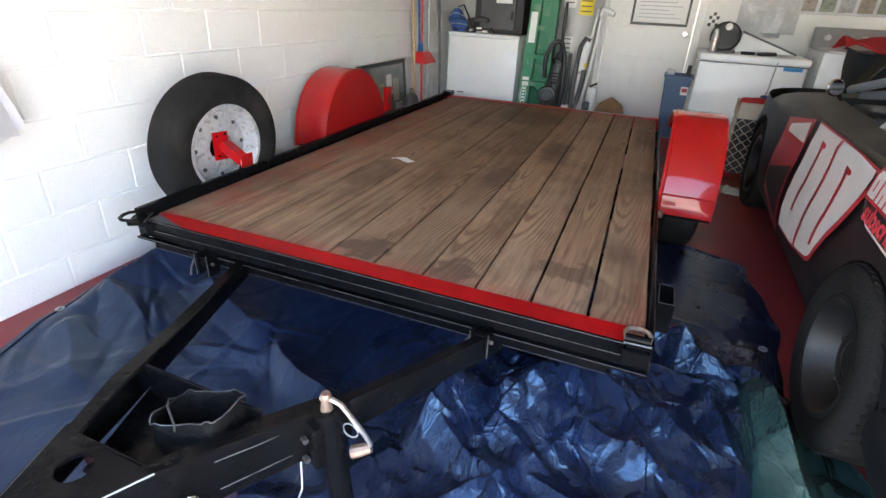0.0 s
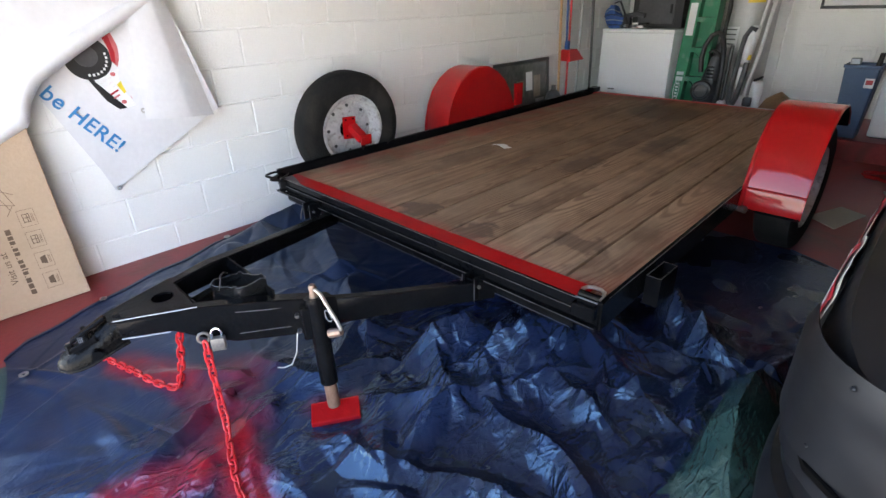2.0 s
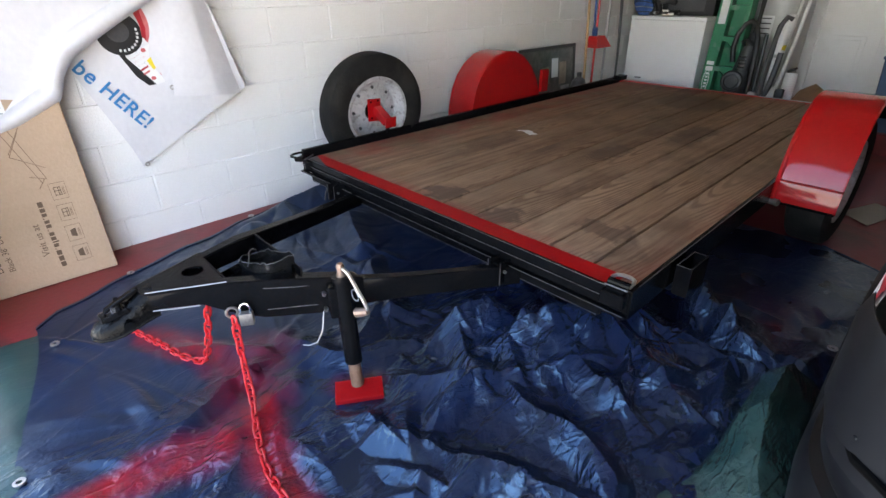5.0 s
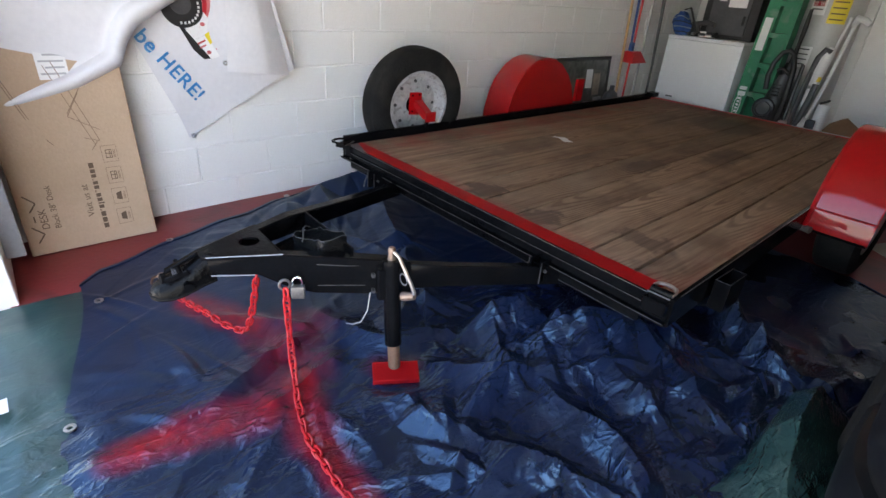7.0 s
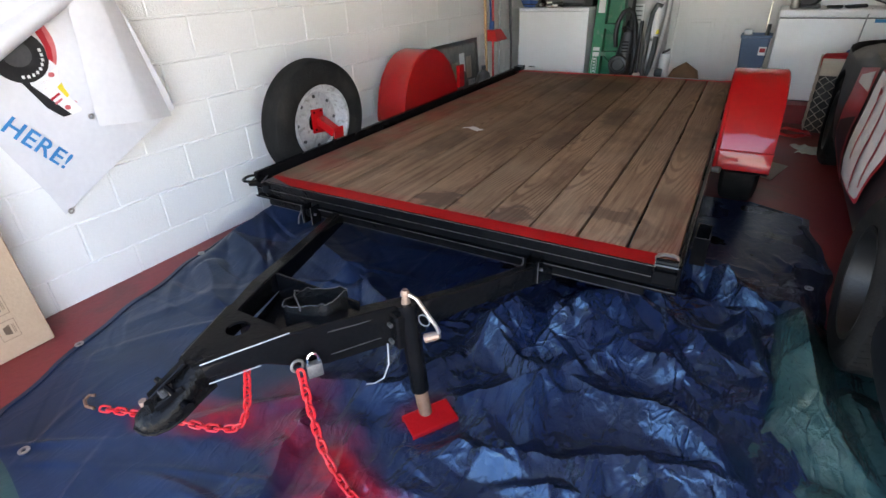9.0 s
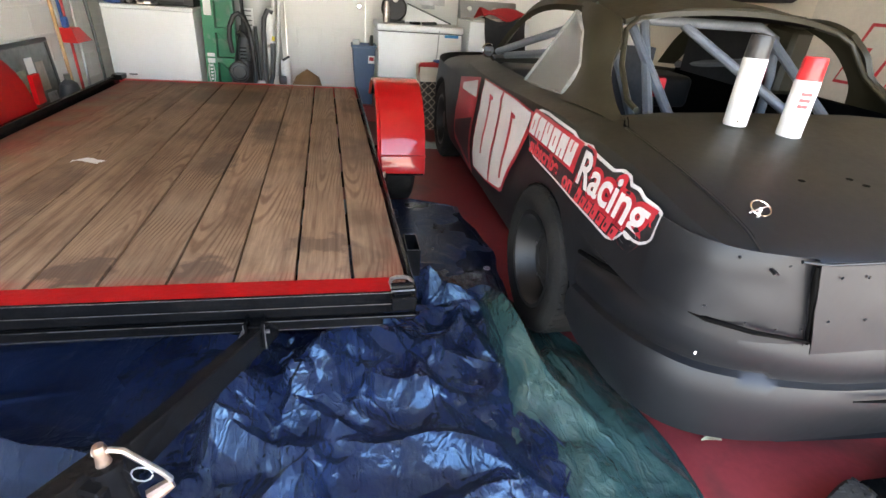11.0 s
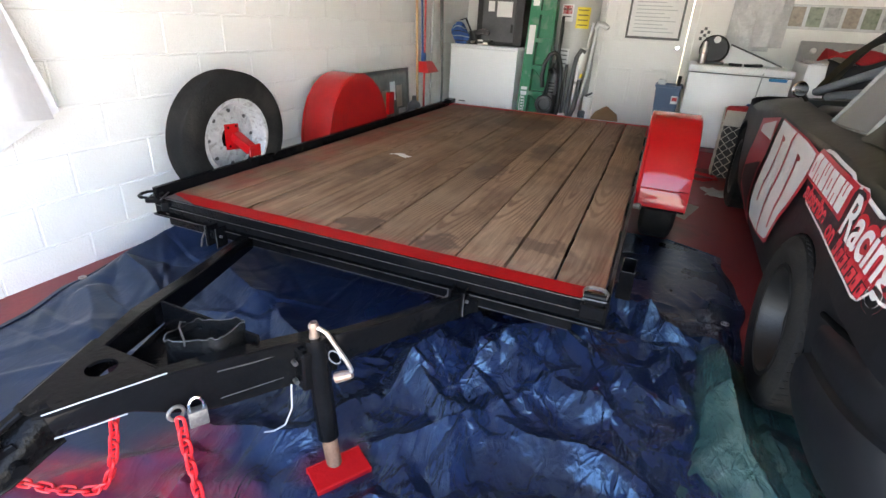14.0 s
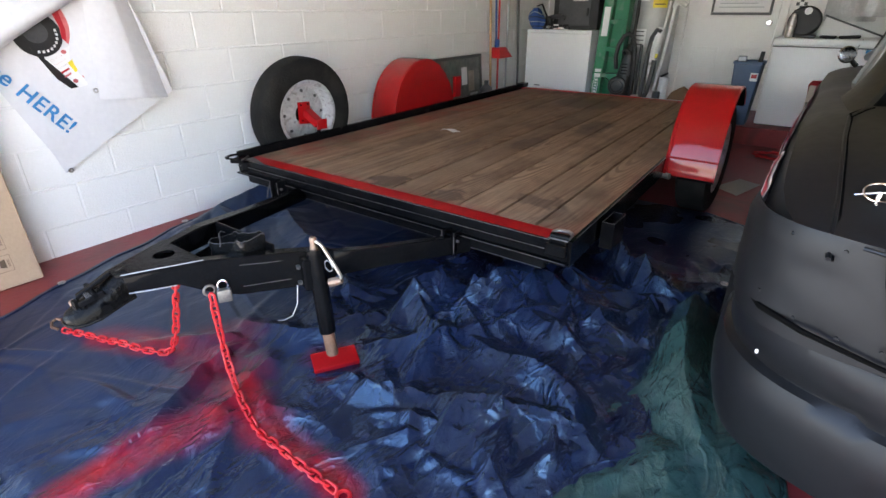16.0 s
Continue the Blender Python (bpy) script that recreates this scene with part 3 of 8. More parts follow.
part("worn_edge_glint", bar((TX0 + 0.06, TY0 + 0.012, DECK - 0.13), (TX1 - 0.11, TY0 + 0.012, DECK - 0.13), 0.002, 0.002, 0), WORN_GLINT, trailer)
# a scraped stretch of the trim at the wall side
part("scraped_patch", plate([(TX0 + 0.055, TY0 + 0.005), (TX0 + 0.24, TY0 + 0.005), (TX0 + 0.16, TY0 + 0.03), (TX0 + 0.1, TY0 + 0.05), (TX0 + 0.055, TY0 + 0.06)], 0.001, m=Matrix.Translation((0, 0, DECK + 0.0062))), GREY_PL, trailer, "scraped grey patch on the red trim")
part("rear_rail", askew(box(TX0, TX1, TY1 - 0.05, TY1, DECK - 0.09, DECK + 0.006, 0.004)), REDWORN, trailer, "rear rail with worn red paint")
part("bare_edge", askew(box(-0.78, TX1 - 0.08, TY1 - 0.052, TY1 - 0.02, DECK + 0.0062, DECK + 0.009, 0.001)), GREY_METAL, trailer, "bare metal stretch of the rear rail")
# side rails: a raised angle on the wall side, a flush one on the other
part("side_rail", askew(box(TX0 - 0.012, TX0 + 0.014, TY0, TY1, DECK - 0.09, DECK + 0.045, 0.003)), BLACK, trailer)
part("side_rail", askew(box(TX1 - 0.012, TX1 + 0.006, TY0, TY1, DECK - 0.09, DECK + 0.014, 0.003)), BLACK, trailer)
# painted highlight along the worn top of the side rail
part("worn_edge_glint", askew(bar((TX1 + 0.004, TY0 + 0.05, DECK + 0.014), (TX1 + 0.004, TY1 - 0.02, DECK + 0.014), 0.002, 0.002, 0)), WORN_GLINT, trailer)
for y in (1.9, 2.6, 3.3, 4.0, 4.6):
    part("cross_member", askew(box(TX0 + 0.01, TX1 - 0.01, y - 0.025, y + 0.025, DECK - 0.12, DECK - 0.045, 0.003)), BLACK, trailer)
part("axle", tube([(TX0 - 0.05, 3.17, 0.34), (TX1 + 0.05, 3.12, 0.34)], 0.03), BLACK, trailer)
for x in (TX0 + 0.16, TX1 - 0.16):
    part("leaf_spring", tube([(x, 2.85 + 0.74 * i / 8, 0.27 - 0.05 * math.sin(math.pi * i / 8)) for i in range(9)], 0.022), BLACK, trailer)
# end cap at the far corner of the raised rail
part("rail_cap", askew(box(TX0 - 0.02, TX0 + 0.06, TY1 - 0.12, TY1 + 0.01, DECK + 0.01, DECK + 0.052, 0.004)), BLACK, trailer)
# stake pocket: an upright tube welded to the side rail, open at the top
pocket = bmesh.new()
for a in (box(-0.036, 0.018, 1.59, 1.595, 0.29, 0.402), box(-0.036, 0.018, 1.727, 1.732, 0.29, 0.402), box(-0.036, -0.031, 1.5952, 1.7268, 0.29, 0.402), box(0.013, 0.018, 1.5952, 1.7268, 0.29, 0.402)):
    joined(pocket, a)
part("stake_pocket", pocket, BLACK, trailer)
part("stake_rim", tube([(-0.034, 1.592, 0.4025), (0.016, 1.592, 0.4025), (0.016, 1.73, 0.4025), (-0.034, 1.73, 0.4025)], 0.0022, 5, closed=True), WORN_GLINT, trailer, "worn rim of the stake pocket")


def d_ring(x, y, z, turn, grow=1.0, ring_mat=STEEL):
    """A tie-down: welded clip and loose D-shaped ring."""
    m = Matrix.Translation((x, y, z)) @ pose(0, 0, 0, 0, 0, turn) @ Matrix.Diagonal((grow, grow, 1, 1))
    clip = box(-0.032, 0.032, -0.03, 0.03, -0.012, 0.008, 0.004)
    tube([(-0.036, 0.0, 0.012), (0.036, 0.0, 0.012)], 0.013, 10, bm=clip)
    box(-0.04, 0.04, -0.05, -0.02, -0.05, -0.002, 0.004, bm=clip)
    ob = part("tie_down", moved(clip, m), BLACK, trailer)
    part("clip_edge", moved(tube([(-0.038, -0.024, 0.01), (0.038, -0.024, 0.01)], 0.003, 6), m), WORN_GLINT, ob)
    pts = [(-0.036, 0.0, 0.012), (-0.036, 0.02, 0.017), (-0.03, 0.04, 0.017), (-0.012, 0.052, 0.016), (0.012, 0.052, 0.016), (0.03, 0.04, 0.017), (0.036, 0.02, 0.017), (0.036, 0.0, 0.012)]
    part("ring", moved(tube(pts, 0.0065, 8, closed=True), m), ring_mat, ob, "worn steel ring")


d_ring(TX1 - 0.042, TY0 + 0.004, DECK + 0.012, 3)
d_ring(TX0 + 0.02, TY0 - 0.004, DECK + 0.0, 122, 1.35, BLACK)


def clamp(x):
    """The bracket and bolt that hold the tongue under the front rim."""
    b = box(x - 0.022, x + 0.022, TY0 - 0.066, TY0 - 0.01, DECK - 0.1, DECK - 0.06, 0.004)
    box(x - 0.03, x - 0.02, TY0 - 0.08, TY0 - 0.02, DECK - 0.13, DECK - 0.04, 0.002, bm=b)
    box(x + 0.02, x + 0.03, TY0 - 0.08, TY0 - 0.02, DECK - 0.13, DECK - 0.04, 0.002, bm=b)
    ob = part("clamp", b, BLACK, trailer)
    part("bolt", tube([(x - 0.04, TY0 - 0.06, DECK - 0.08), (x + 0.04, TY0 - 0.06, DECK - 0.08)], 0.006, 8), WORN_GLINT, ob)
    part("pin", tube([(x - 0.03, TY0 - 0.082, DECK - 0.06), (x - 0.05, TY0 - 0.086, DECK - 0.1), (x - 0.058, TY0 - 0.088, DECK - 0.135)], 0.004, 6), WORN_GLINT, ob)
    # a pale bar paints the highlight down each clamp edge
    for s in (-0.03, 0.03):
        part("worn_edge_glint", bar((x + s, TY0 - 0.081, DECK - 0.13), (x + s, TY0 - 0.081, DECK - 0.04), 0.003, 0.003, 0, up=(1, 0, 0)), WORN_GLINT, ob)


clamp(-1.67)
clamp(-0.536)
# the A-frame tongue: two beams that meet at the nose
def loft(stations, bevel=0.004):
    """A beam through stations (y, left x, right x, bottom z, top z)."""
    own = bmesh.new()
    rings = [[own.verts.new(c) for c in ((a, y, z0), (b, y, z0), (b, y, z1), (a, y, z1))] for y, a, b, z0, z1 in stations]
    for A, B in zip(rings, rings[1:]):
        for j in range(4):
            own.faces.new((A[j], A[(j + 1) % 4], B[(j + 1) % 4], B[j]))
    own.faces.new(rings[0][::-1])
    own.faces.new(rings[-1])
    bmesh.ops.recalc_face_normals(own, faces=own.faces)
    if bevel:
        bmesh.ops.bevel(own, geom=own.edges[:], offset=bevel, segments=1, affect="EDGES")
    return own


part("tongue_beam", loft([(0.18, -1.073, -1.04, 0.41, 0.464), (0.38, -1.158, -1.115, 0.4, 0.464), (0.53, -1.222, -1.172, 0.385, 0.462), (0.8, -1.34, -1.296, 0.345, 0.415), (1.3, -1.57, -1.526, 0.27, 0.335)]), BLACK, trailer)
part("tongue_beam", loft([(0.18, -1.04, -1.004, 0.405, 0.464), (0.31, -0.972, -0.937, 0.395, 0.464), (0.38, -0.945, -0.9, 0.35, 0.464), (0.46, -0.91, -0.858, 0.315, 0.455), (0.6, -0.845, -0.785, 0.3, 0.438), (0.75, -0.765, -0.705, 0.29, 0.415)]), BLACK, trailer)
part("tongue_beam", loft([(0.74, -0.762, -0.718, 0.305, 0.405), (0.9, -0.692, -0.65, 0.295, 0.38), (1.3, -0.522, -0.478, 0.255, 0.333)]), BLACK, trailer)
# the floor of the open bay behind the top plate
part("bay_floor", loft([(0.37, -1.12, -0.94, 0.37, 0.376), (0.62, -1.22, -0.835, 0.36, 0.366)], 0), BLACK, trailer)
# triangular top plate with a round hole
hole_c, hole_r = Vector((-1.045, 0.328)), 0.033
tri_out = [(-1.08, 0.165), (-1.005, 0.165), (-0.902, 0.372), (-0.912, 0.38), (-1.11, 0.384), (-1.162, 0.4), (-1.165, 0.388)]
tp = bmesh.new()
N = 36
ring_in, ring_out = [], []
for j in range(N):
    a = 2 * math.pi * j / N
    d = Vector((math.cos(a), math.sin(a)))
    best = 1.0
    for p0, p1 in zip(tri_out, tri_out[1:] + tri_out[:1]):
        p0, p1 = Vector(p0), Vector(p1)
        e = p1 - p0
        den = d.x * e.y - d.y * e.x
        if abs(den) > 1e-9:
            w = p0 - hole_c
            s = (w.x * e.y - w.y * e.x) / den
            q = (w.x * d.y - w.y * d.x) / den
            if s > 0 and -1e-6 <= q <= 1 + 1e-6:
                best = min(best, s)
    ring_in.append(tp.verts.new((*(hole_c + d * hole_r), 0.466)))
    ring_out.append(tp.verts.new((*(hole_c + d * best), 0.466)))
for j in range(N):
    tp.faces.new((ring_in[j], ring_in[(j + 1) % N], ring_out[(j + 1) % N], ring_out[j]))
thicken(tp, 0.008)
part("top_plate", tp, BLACK, trailer, "black steel plate with a round hole")
part("cross_plate", bar((-1.19, 0.6, 0.415), (-0.84, 0.6, 0.41), 0.008, 0.09, 0.002), BLACK, trailer)
part("cross_plate", bar((-1.13, 0.388, 0.42), (-0.93, 0.388, 0.42), 0.008, 0.085, 0.002), BLACK, trailer)
# receiver stub wrapped in torn grey skin, open at the front
def stub_point(u, v):
    a = 2 * math.pi * u
    cx = math.copysign(abs(math.cos(a)) ** 0.45, math.cos(a))
    sy = math.copysign(abs(math.sin(a)) ** 0.45, math.sin(a))
    x, y = -0.955 + 0.078 * cx, 0.535 + 0.058 * sy + 0.25 * (0.078 * cx)
    top = 0.462 + 0.024 * smooth_step((x + 1.03) / 0.15) + 0.006 * math.sin(9 * a) * math.sin(3 * a + 1)
    return Vector((x + 0.006 * noise.noise(Vector((u * 7, v * 3, 0))), y + 0.006 * noise.noise(Vector((u * 7, v * 3, 5))), 0.375 + (top - 0.375) * v))


def smooth_step(x):
    x = max(0.0, min(1.0, x))
    return x * x * (3 - 2 * x)


part("receiver_stub", grid(40, 8, stub_point, thick=0.003), FILM, trailer, "black steel stub in a torn grey plastic skin")
part("stub_rim", tube([stub_point(i / 40, 1.0) + Vector((0, 0, 0.001)) for i in range(40)], 0.0012, 5, closed=True), WORN_GLINT, trailer)
part("wire", tube([(-1.012, 0.53, 0.482), (-1.01, 0.515, 0.492), (-0.998, 0.5, 0.49), (-0.98, 0.49, 0.48), (-0.958, 0.478, 0.472), (-0.95, 0.47, 0.466)], 0.0022, 6), WORN_GLINT, trailer, "loose grey wire")

# ball coupler: a folded sheet socket with a rolled lip, latch and pivot bolt
def coupler_ring(y, xc, half, z0, z1):
    pts = []
    for j in range(17):
        a = math.pi * j / 16
        pts.append(Vector((xc + half * math.copysign(abs(math.cos(a)) ** 0.6, math.cos(a)), y, z0 + (z1 - z0) * math.sin(a) ** 0.7)))
    return pts


coup_rows = [coupler_ring(*r) for r in ((0.2, -1.038, 0.038, 0.385, 0.472), (0.165, -1.044, 0.043, 0.378, 0.462), (0.13, -1.05, 0.048, 0.368, 0.436), (0.095, -1.056, 0.053, 0.358, 0.412), (0.062, -1.062, 0.05, 0.352, 0.395), (0.036, -1.067, 0.039, 0.35, 0.382), (0.022, -1.07, 0.018, 0.35, 0.366))]
coup = bmesh.new()
rows_v = [[coup.verts.new(p) for p in r] for r in coup_rows]
for A, B in zip(rows_v, rows_v[1:]):
    for j in range(16):
        coup.faces.new((A[j], A[j + 1], B[j + 1], B[j]))
coup.faces.new(rows_v[-1])
thicken(coup, 0.005)
cp = part("coupler", coup, CAST, trailer)
lip = [r[0] for r in coup_rows] + [r[-1] for r in reversed(coup_rows)]
part("coupler_lip", tube(lip, 0.005, 8), CAST, cp)
latch = bar((-1.074, 0.07, 0.418), (-1.045, 0.165, 0.472), 0.024, 0.012, 0.003)
bar((-1.035, 0.06, 0.408), (-1.01, 0.125, 0.432), 0.01, 0.016, 0.002, bm=latch)
tube([(-1.095, 0.11, 0.435), (-1.01, 0.1, 0.43)], 0.008, 8, bm=latch)
tube([(-1.06, 0.06, 0.39), (-1.06, 0.06, 0.418)], 0.011, 6, bm=latch)
part("latch", latch, BLACK, cp)
part("latch_spring", tube([(-1.05 + 0.012 * math.cos(2 * k), 0.085 + 0.0015 * k, 0.42 + 0.012 * math.sin(2 * k)) for k in range(24)], 0.002, 5), WORN_GLINT, cp)
part("nut", tube([(-1.098, 0.065, 0.385), (-1.099, 0.063, 0.402)], 0.01, 6), BRASS, cp, "tarnished brass adjusting nut")
part("pivot_bolt", tube([(-0.985, 0.11, 0.39), (-1.1, 0.13, 0.39)], 0.014, 12), BLACK, cp)
# bare metal shows along the weld edges
part("weld_edge", tube([(-1.003, 0.176, 0.467), (-0.97, 0.24, 0.468), (-0.935, 0.31, 0.467), (-0.899, 0.379, 0.468)], 0.0017, 6), GREY_METAL, trailer)
part("weld_edge", tube([(-0.998, 0.182, 0.404), (-0.97, 0.24, 0.4), (-0.942, 0.3, 0.397)], 0.0017, 6), GREY_METAL, trailer)
part("weld_edge", tube([(-1.08, 0.18, 0.466), (-1.12, 0.28, 0.466), (-1.162, 0.385, 0.466)], 0.0014, 6), WORN_GLINT, trailer)
part("scratch", tube([(-0.853, 0.47, 0.425), (-0.81, 0.55, 0.415), (-0.782, 0.61, 0.41)], 0.0014, 5), WORN_GLINT, trailer)
part("scratch", tube([(-0.853, 0.47, 0.345), (-0.81, 0.55, 0.34), (-0.78, 0.61, 0.335)], 0.0012, 5), WORN_GLINT, trailer)

# tongue jack with crank and red foot
jack = part("jack", tube([(-0.69, 0.668, 0.12), (-0.722, 0.676, 0.432)], 0.03, 18), BLACK, trailer)
part("jack_cap", tube([(-0.7215, 0.676, 0.428), (-0.7235, 0.677, 0.44)], 0.033, 18), BLACK, jack)
part("inner_tube", tube([(-0.668, 0.66, 0.03), (-0.69, 0.668, 0.125)], 0.022, 16), RUST, jack, "rusty inner jack tube")
part("jack_clamp", bar((-0.77, 0.69, 0.355), (-0.705, 0.66, 0.355), 0.085, 0.12, 0.006), BLACK, jack)
for z in (0.325, 0.385):
    part("bolt", tube([(-0.757, 0.626, z), (-0.742, 0.618, z)], 0.007, 6), WORN_GLINT, jack)
part("crank_hub", tube([(-0.7235, 0.677, 0.438), (-0.7245, 0.677, 0.462), (-0.725, 0.678, 0.476), (-0.725, 0.678, 0.486)], [0.015, 0.011, 0.014, 0.01], 12), BRASS, jack, "copper-coloured crank hub")
part("crank", tube([(-0.738, 0.677, 0.468), (-0.708, 0.68, 0.471), (-0.69, 0.684, 0.462), (-0.64, 0.7, 0.375), (-0.628, 0.703, 0.35), (-0.633, 0.7, 0.337)], 0.0062, 8), STEEL, jack, "bare steel crank arm")
part("crank_handle", tube([(-0.626, 0.703, 0.338), (-0.645, 0.695, 0.331), (-0.668, 0.686, 0.322)], [0.011, 0.015, 0.016], 10), BRASS, jack, "rusty crank knob")
part("jack_foot", moved(box(-0.082, 0.082, -0.042, 0.042, -0.004, 0.004, 0.002), pose(-0.645, 0.65, 0.03, 5, 0, 58)), RED_TRIM, jack, "red steel foot plate")
part("foot_rim", moved(joined(box(-0.082, 0.082, -0.046, -0.04, -0.028, 0.005, 0.002), box(-0.082, 0.082, 0.04, 0.046, -0.028, 0.005, 0.002)), pose(-0.645, 0.65, 0.03, 5, 0, 58)), RED_TRIM, jack)
part("pin_ring", tube([(-0.672 + 0.02 * math.cos(k * 0.6), 0.69, 0.385 + 0.02 * math.sin(k * 0.6)) for k in range(11)], 0.0018, 5), GREY_METAL, jack)
part("cable", tube([(-0.765, 0.62, 0.31), (-0.752, 0.6, 0.25), (-0.762, 0.58, 0.205), (-0.785, 0.56, 0.19), (-0.81, 0.55, 0.183)], 0.0022, 6), GREY_METAL, trailer, "thin pale grey cable")


def wheel_meshes(R, W, r, lug=0.001):
    """Tyre with sidewall and tread blocks, and a dished steel rim, round the x axis; the outside looks to +x."""
    prof = [(r + 0.005, -W * 0.42), (r + 0.03, -W * 0.48), (r + (R - r) * 0.55, -W * 0.52), (R - 0.025, -W * 0.47), (R - 0.006, -W * 0.4), (R, -W * 0.3), (R, W * 0.3),
            (R - 0.006, W * 0.4), (R - 0.025, W * 0.47), (r + (R - r) * 0.55, W * 0.52), (r + 0.03, W * 0.48), (r + 0.005, W * 0.42)]
    tyre = lathe(prof, 56, closed=True)
    for j in range(56 if lug > 0.002 else 0):
        for s in (-1, 1):
            a = 2 * math.pi * (j + 0.25 * (s + 1)) / 56
            b = box(-0.016, 0.016, -0.011, 0.011, -lug, lug, 0.0)
            moved(b, pose(0, 0, 0, 0, 0, math.degrees(a)) @ Matrix.Translation((R - lug + 0.0012, 0, s * W * 0.27)) @ pose(0, 0, 0, 0, 90, 0) @ pose(0, 0, 0, 0, 0, 25 * s))
            joined(tyre, b)
    rimp = [(r + 0.012, W * 0.43), (r + 0.012, W * 0.45), (r - 0.004, W * 0.45), (r - 0.016, W * 0.36), (r - 0.024, W * 0.05), (r * 0.82, -W * 0.04), (r * 0.62, W * 0.06), (r * 0.45, W * 0.14),
            (r * 0.34, W * 0.12), (r * 0.3, -W * 0.1), (0.0, -W * 0.12)]
    rim_bm = lathe(rimp, 48, cap=False)
    turn = pose(0, 0, 0, 0, 90, 0)
    return moved(tyre, turn), moved(rim_bm, turn)


def wheel(name_parent, centre, R, W, r, m=Matrix.Identity(4), rim_mat=RIM, holes=8, lug=0.001):
    tyre, rim_bm = wheel_meshes(R, W, r, lug)
    M = Matrix.Translation(centre) @ m
    ty = part("tyre", moved(tyre, M), RUBBER, name_parent)
    rm = part("rim", moved(rim_bm, M), rim_mat, name_parent)
    part("hub_hole", moved(tube([(-W * 0.1, 0, 0), (-W * 0.06, 0, 0)], r * 0.28, 20), M), DEEP_BLACK, rm)
    for j in range(holes):
        a = 2 * math.pi * j / holes
        hb = tube([(-W * 0.02, math.cos(a) * r * 0.7, math.sin(a) * r * 0.7), (W * 0.055, math.cos(a) * r * 0.7, math.sin(a) * r * 0.7)], r * 0.05, 10)
        part("vent_hole", moved(hb, M), GREY_PL, rm)
    return ty, rm


# running wheels
for x, y, s in ((0.07, 3.12, 1), (-2.265, 3.17, -1)):
    w = part("wheel_hub", tube([(x - 0.06 * s, y, 0.36), (x + 0.06 * s, y, 0.36)], 0.05, 16), BLACK, trailer)
    wheel(w, (x, y, 0.36), 0.335, 0.19, 0.2, Matrix.Identity(4) if s > 0 else pose(0, 0, 0, 0, 0, 180))
ARC = [(2.695, 0.325), (2.697, 0.38), (2.71, 0.44), (2.738, 0.535), (2.79, 0.63), (2.87, 0.71), (2.97, 0.765), (3.05, 0.783), (3.12, 0.787), (3.2, 0.78), (3.31, 0.735), (3.41, 0.655), (3.48, 0.56), (3.53, 0.45), (3.545, 0.38), (3.547, 0.325)]


def fender(x0, x1, closed_at, label, dy=0.0, dz=0.0, keep=16):
    """A rolled steel mudguard with a side plate on one side and rolled lips."""
    f = bmesh.new()
    FEND = [(y + dy, z + dz) for y, z in ARC[:keep]]
    rows = [[f.verts.new((x + SKEW * (y - 2.69), y, z)) for y, z in FEND] for x in (x0, x0 + (x1 - x0) * 0.03, x0 + (x1 - x0) * 0.5, x0 + (x1 - x0) * 0.97, x1)]
    for k, row in enumerate(rows):
        for v, (y, z) in zip(row, FEND):
            if k in (0, 4):
                v.co.z -= 0.008
    for A, B in zip(rows, rows[1:]):
        for j in range(len(FEND) - 1):
            f.faces.new((A[j], A[j + 1], B[j + 1], B[j]))
    thicken(f, 0.004)
    ob = part("fender", f, RED, trailer, label)
    part("fender_lip", tube([((x0 if closed_at != x0 else x1) + SKEW * (y - 2.69), y, z - 0.012) for y, z in FEND], 0.012, 8), RED, ob)
    # a second, near-black sheet just inside the red arc
    liner = bmesh.new()
    inner = [[liner.verts.new((x + SKEW * (y - 2.69), 3.12 + dy + (y - 3.12 - dy) * 0.975, z - 0.016)) for y, z in FEND] for x in (x0 + 0.004, x1 - 0.004)]
    for k in range(len(FEND) - 1):
        liner.faces.new((inner[0][k], inner[0][k + 1], inner[1][k + 1], inner[1][k]))
    part("underside", thicken(liner, 0.003), DEEP_BLACK, ob, "near-black sheet inside the mudguard")
    if closed_at is not None:
        pts = [(y, z - 0.008) for y, z in FEND]
        sp = bmesh.new()
        sp.faces.new([sp.verts.new((closed_at + SKEW * (y - 2.69) + (0.003 if closed_at > x0 else -0.003), y, z)) for y, z in pts])
        thicken(sp, 0.004)
        part("side_plate", sp, RED, ob)
    return ob


fender(-0.062, 0.2, None, "glossy red rolled steel mudguard", keep=12)
part("fender_step", box(-0.064, 0.202, 2.69, 2.697, 0.425, 0.434, 0.002), RED, trailer)
part("fender_stay", tube([(-0.08, 2.7, 0.32), (-0.03, 2.685, 0.32)], 0.018, 8), STEEL, trailer)
fender(-2.385, -2.15, -2.15, "red rolled steel mudguard on the wall side", 0.045, 0.035)
part("fender_bracket", box(-2.18, -2.15, 3.59, 3.68, 0.46, 0.64, 0.003), RED, trailer)

# spare wheel, hung on a red bracket at the wall side
spare = thing("spare_wheel", "black spare tyre on a chipped silver rim with red bracket", "wheel")
wheel(spare, (-2.172, 1.86, 0.573), 0.35, 0.15, 0.205, pose(0, 0, 0, 0, 3, -3), holes=8)
brk = plate([(1.806, 0.512), (1.905, 0.502), (1.907, 0.645), (1.808, 0.65)], 0.006, 0.002, m=Matrix(((0, 0, 1, -2.152), (1, 0, 0, 0), (0, 1, 0, 0), (0, 0, 0, 1))))
bk = part("bracket", brk, RED, spare, "red steel spare-wheel bracket")
part("bracket_arm", bar((-2.147, 1.872, 0.582), (-2.035, 1.875, 0.515), 0.06, 0.05, 0.004), RED, bk)
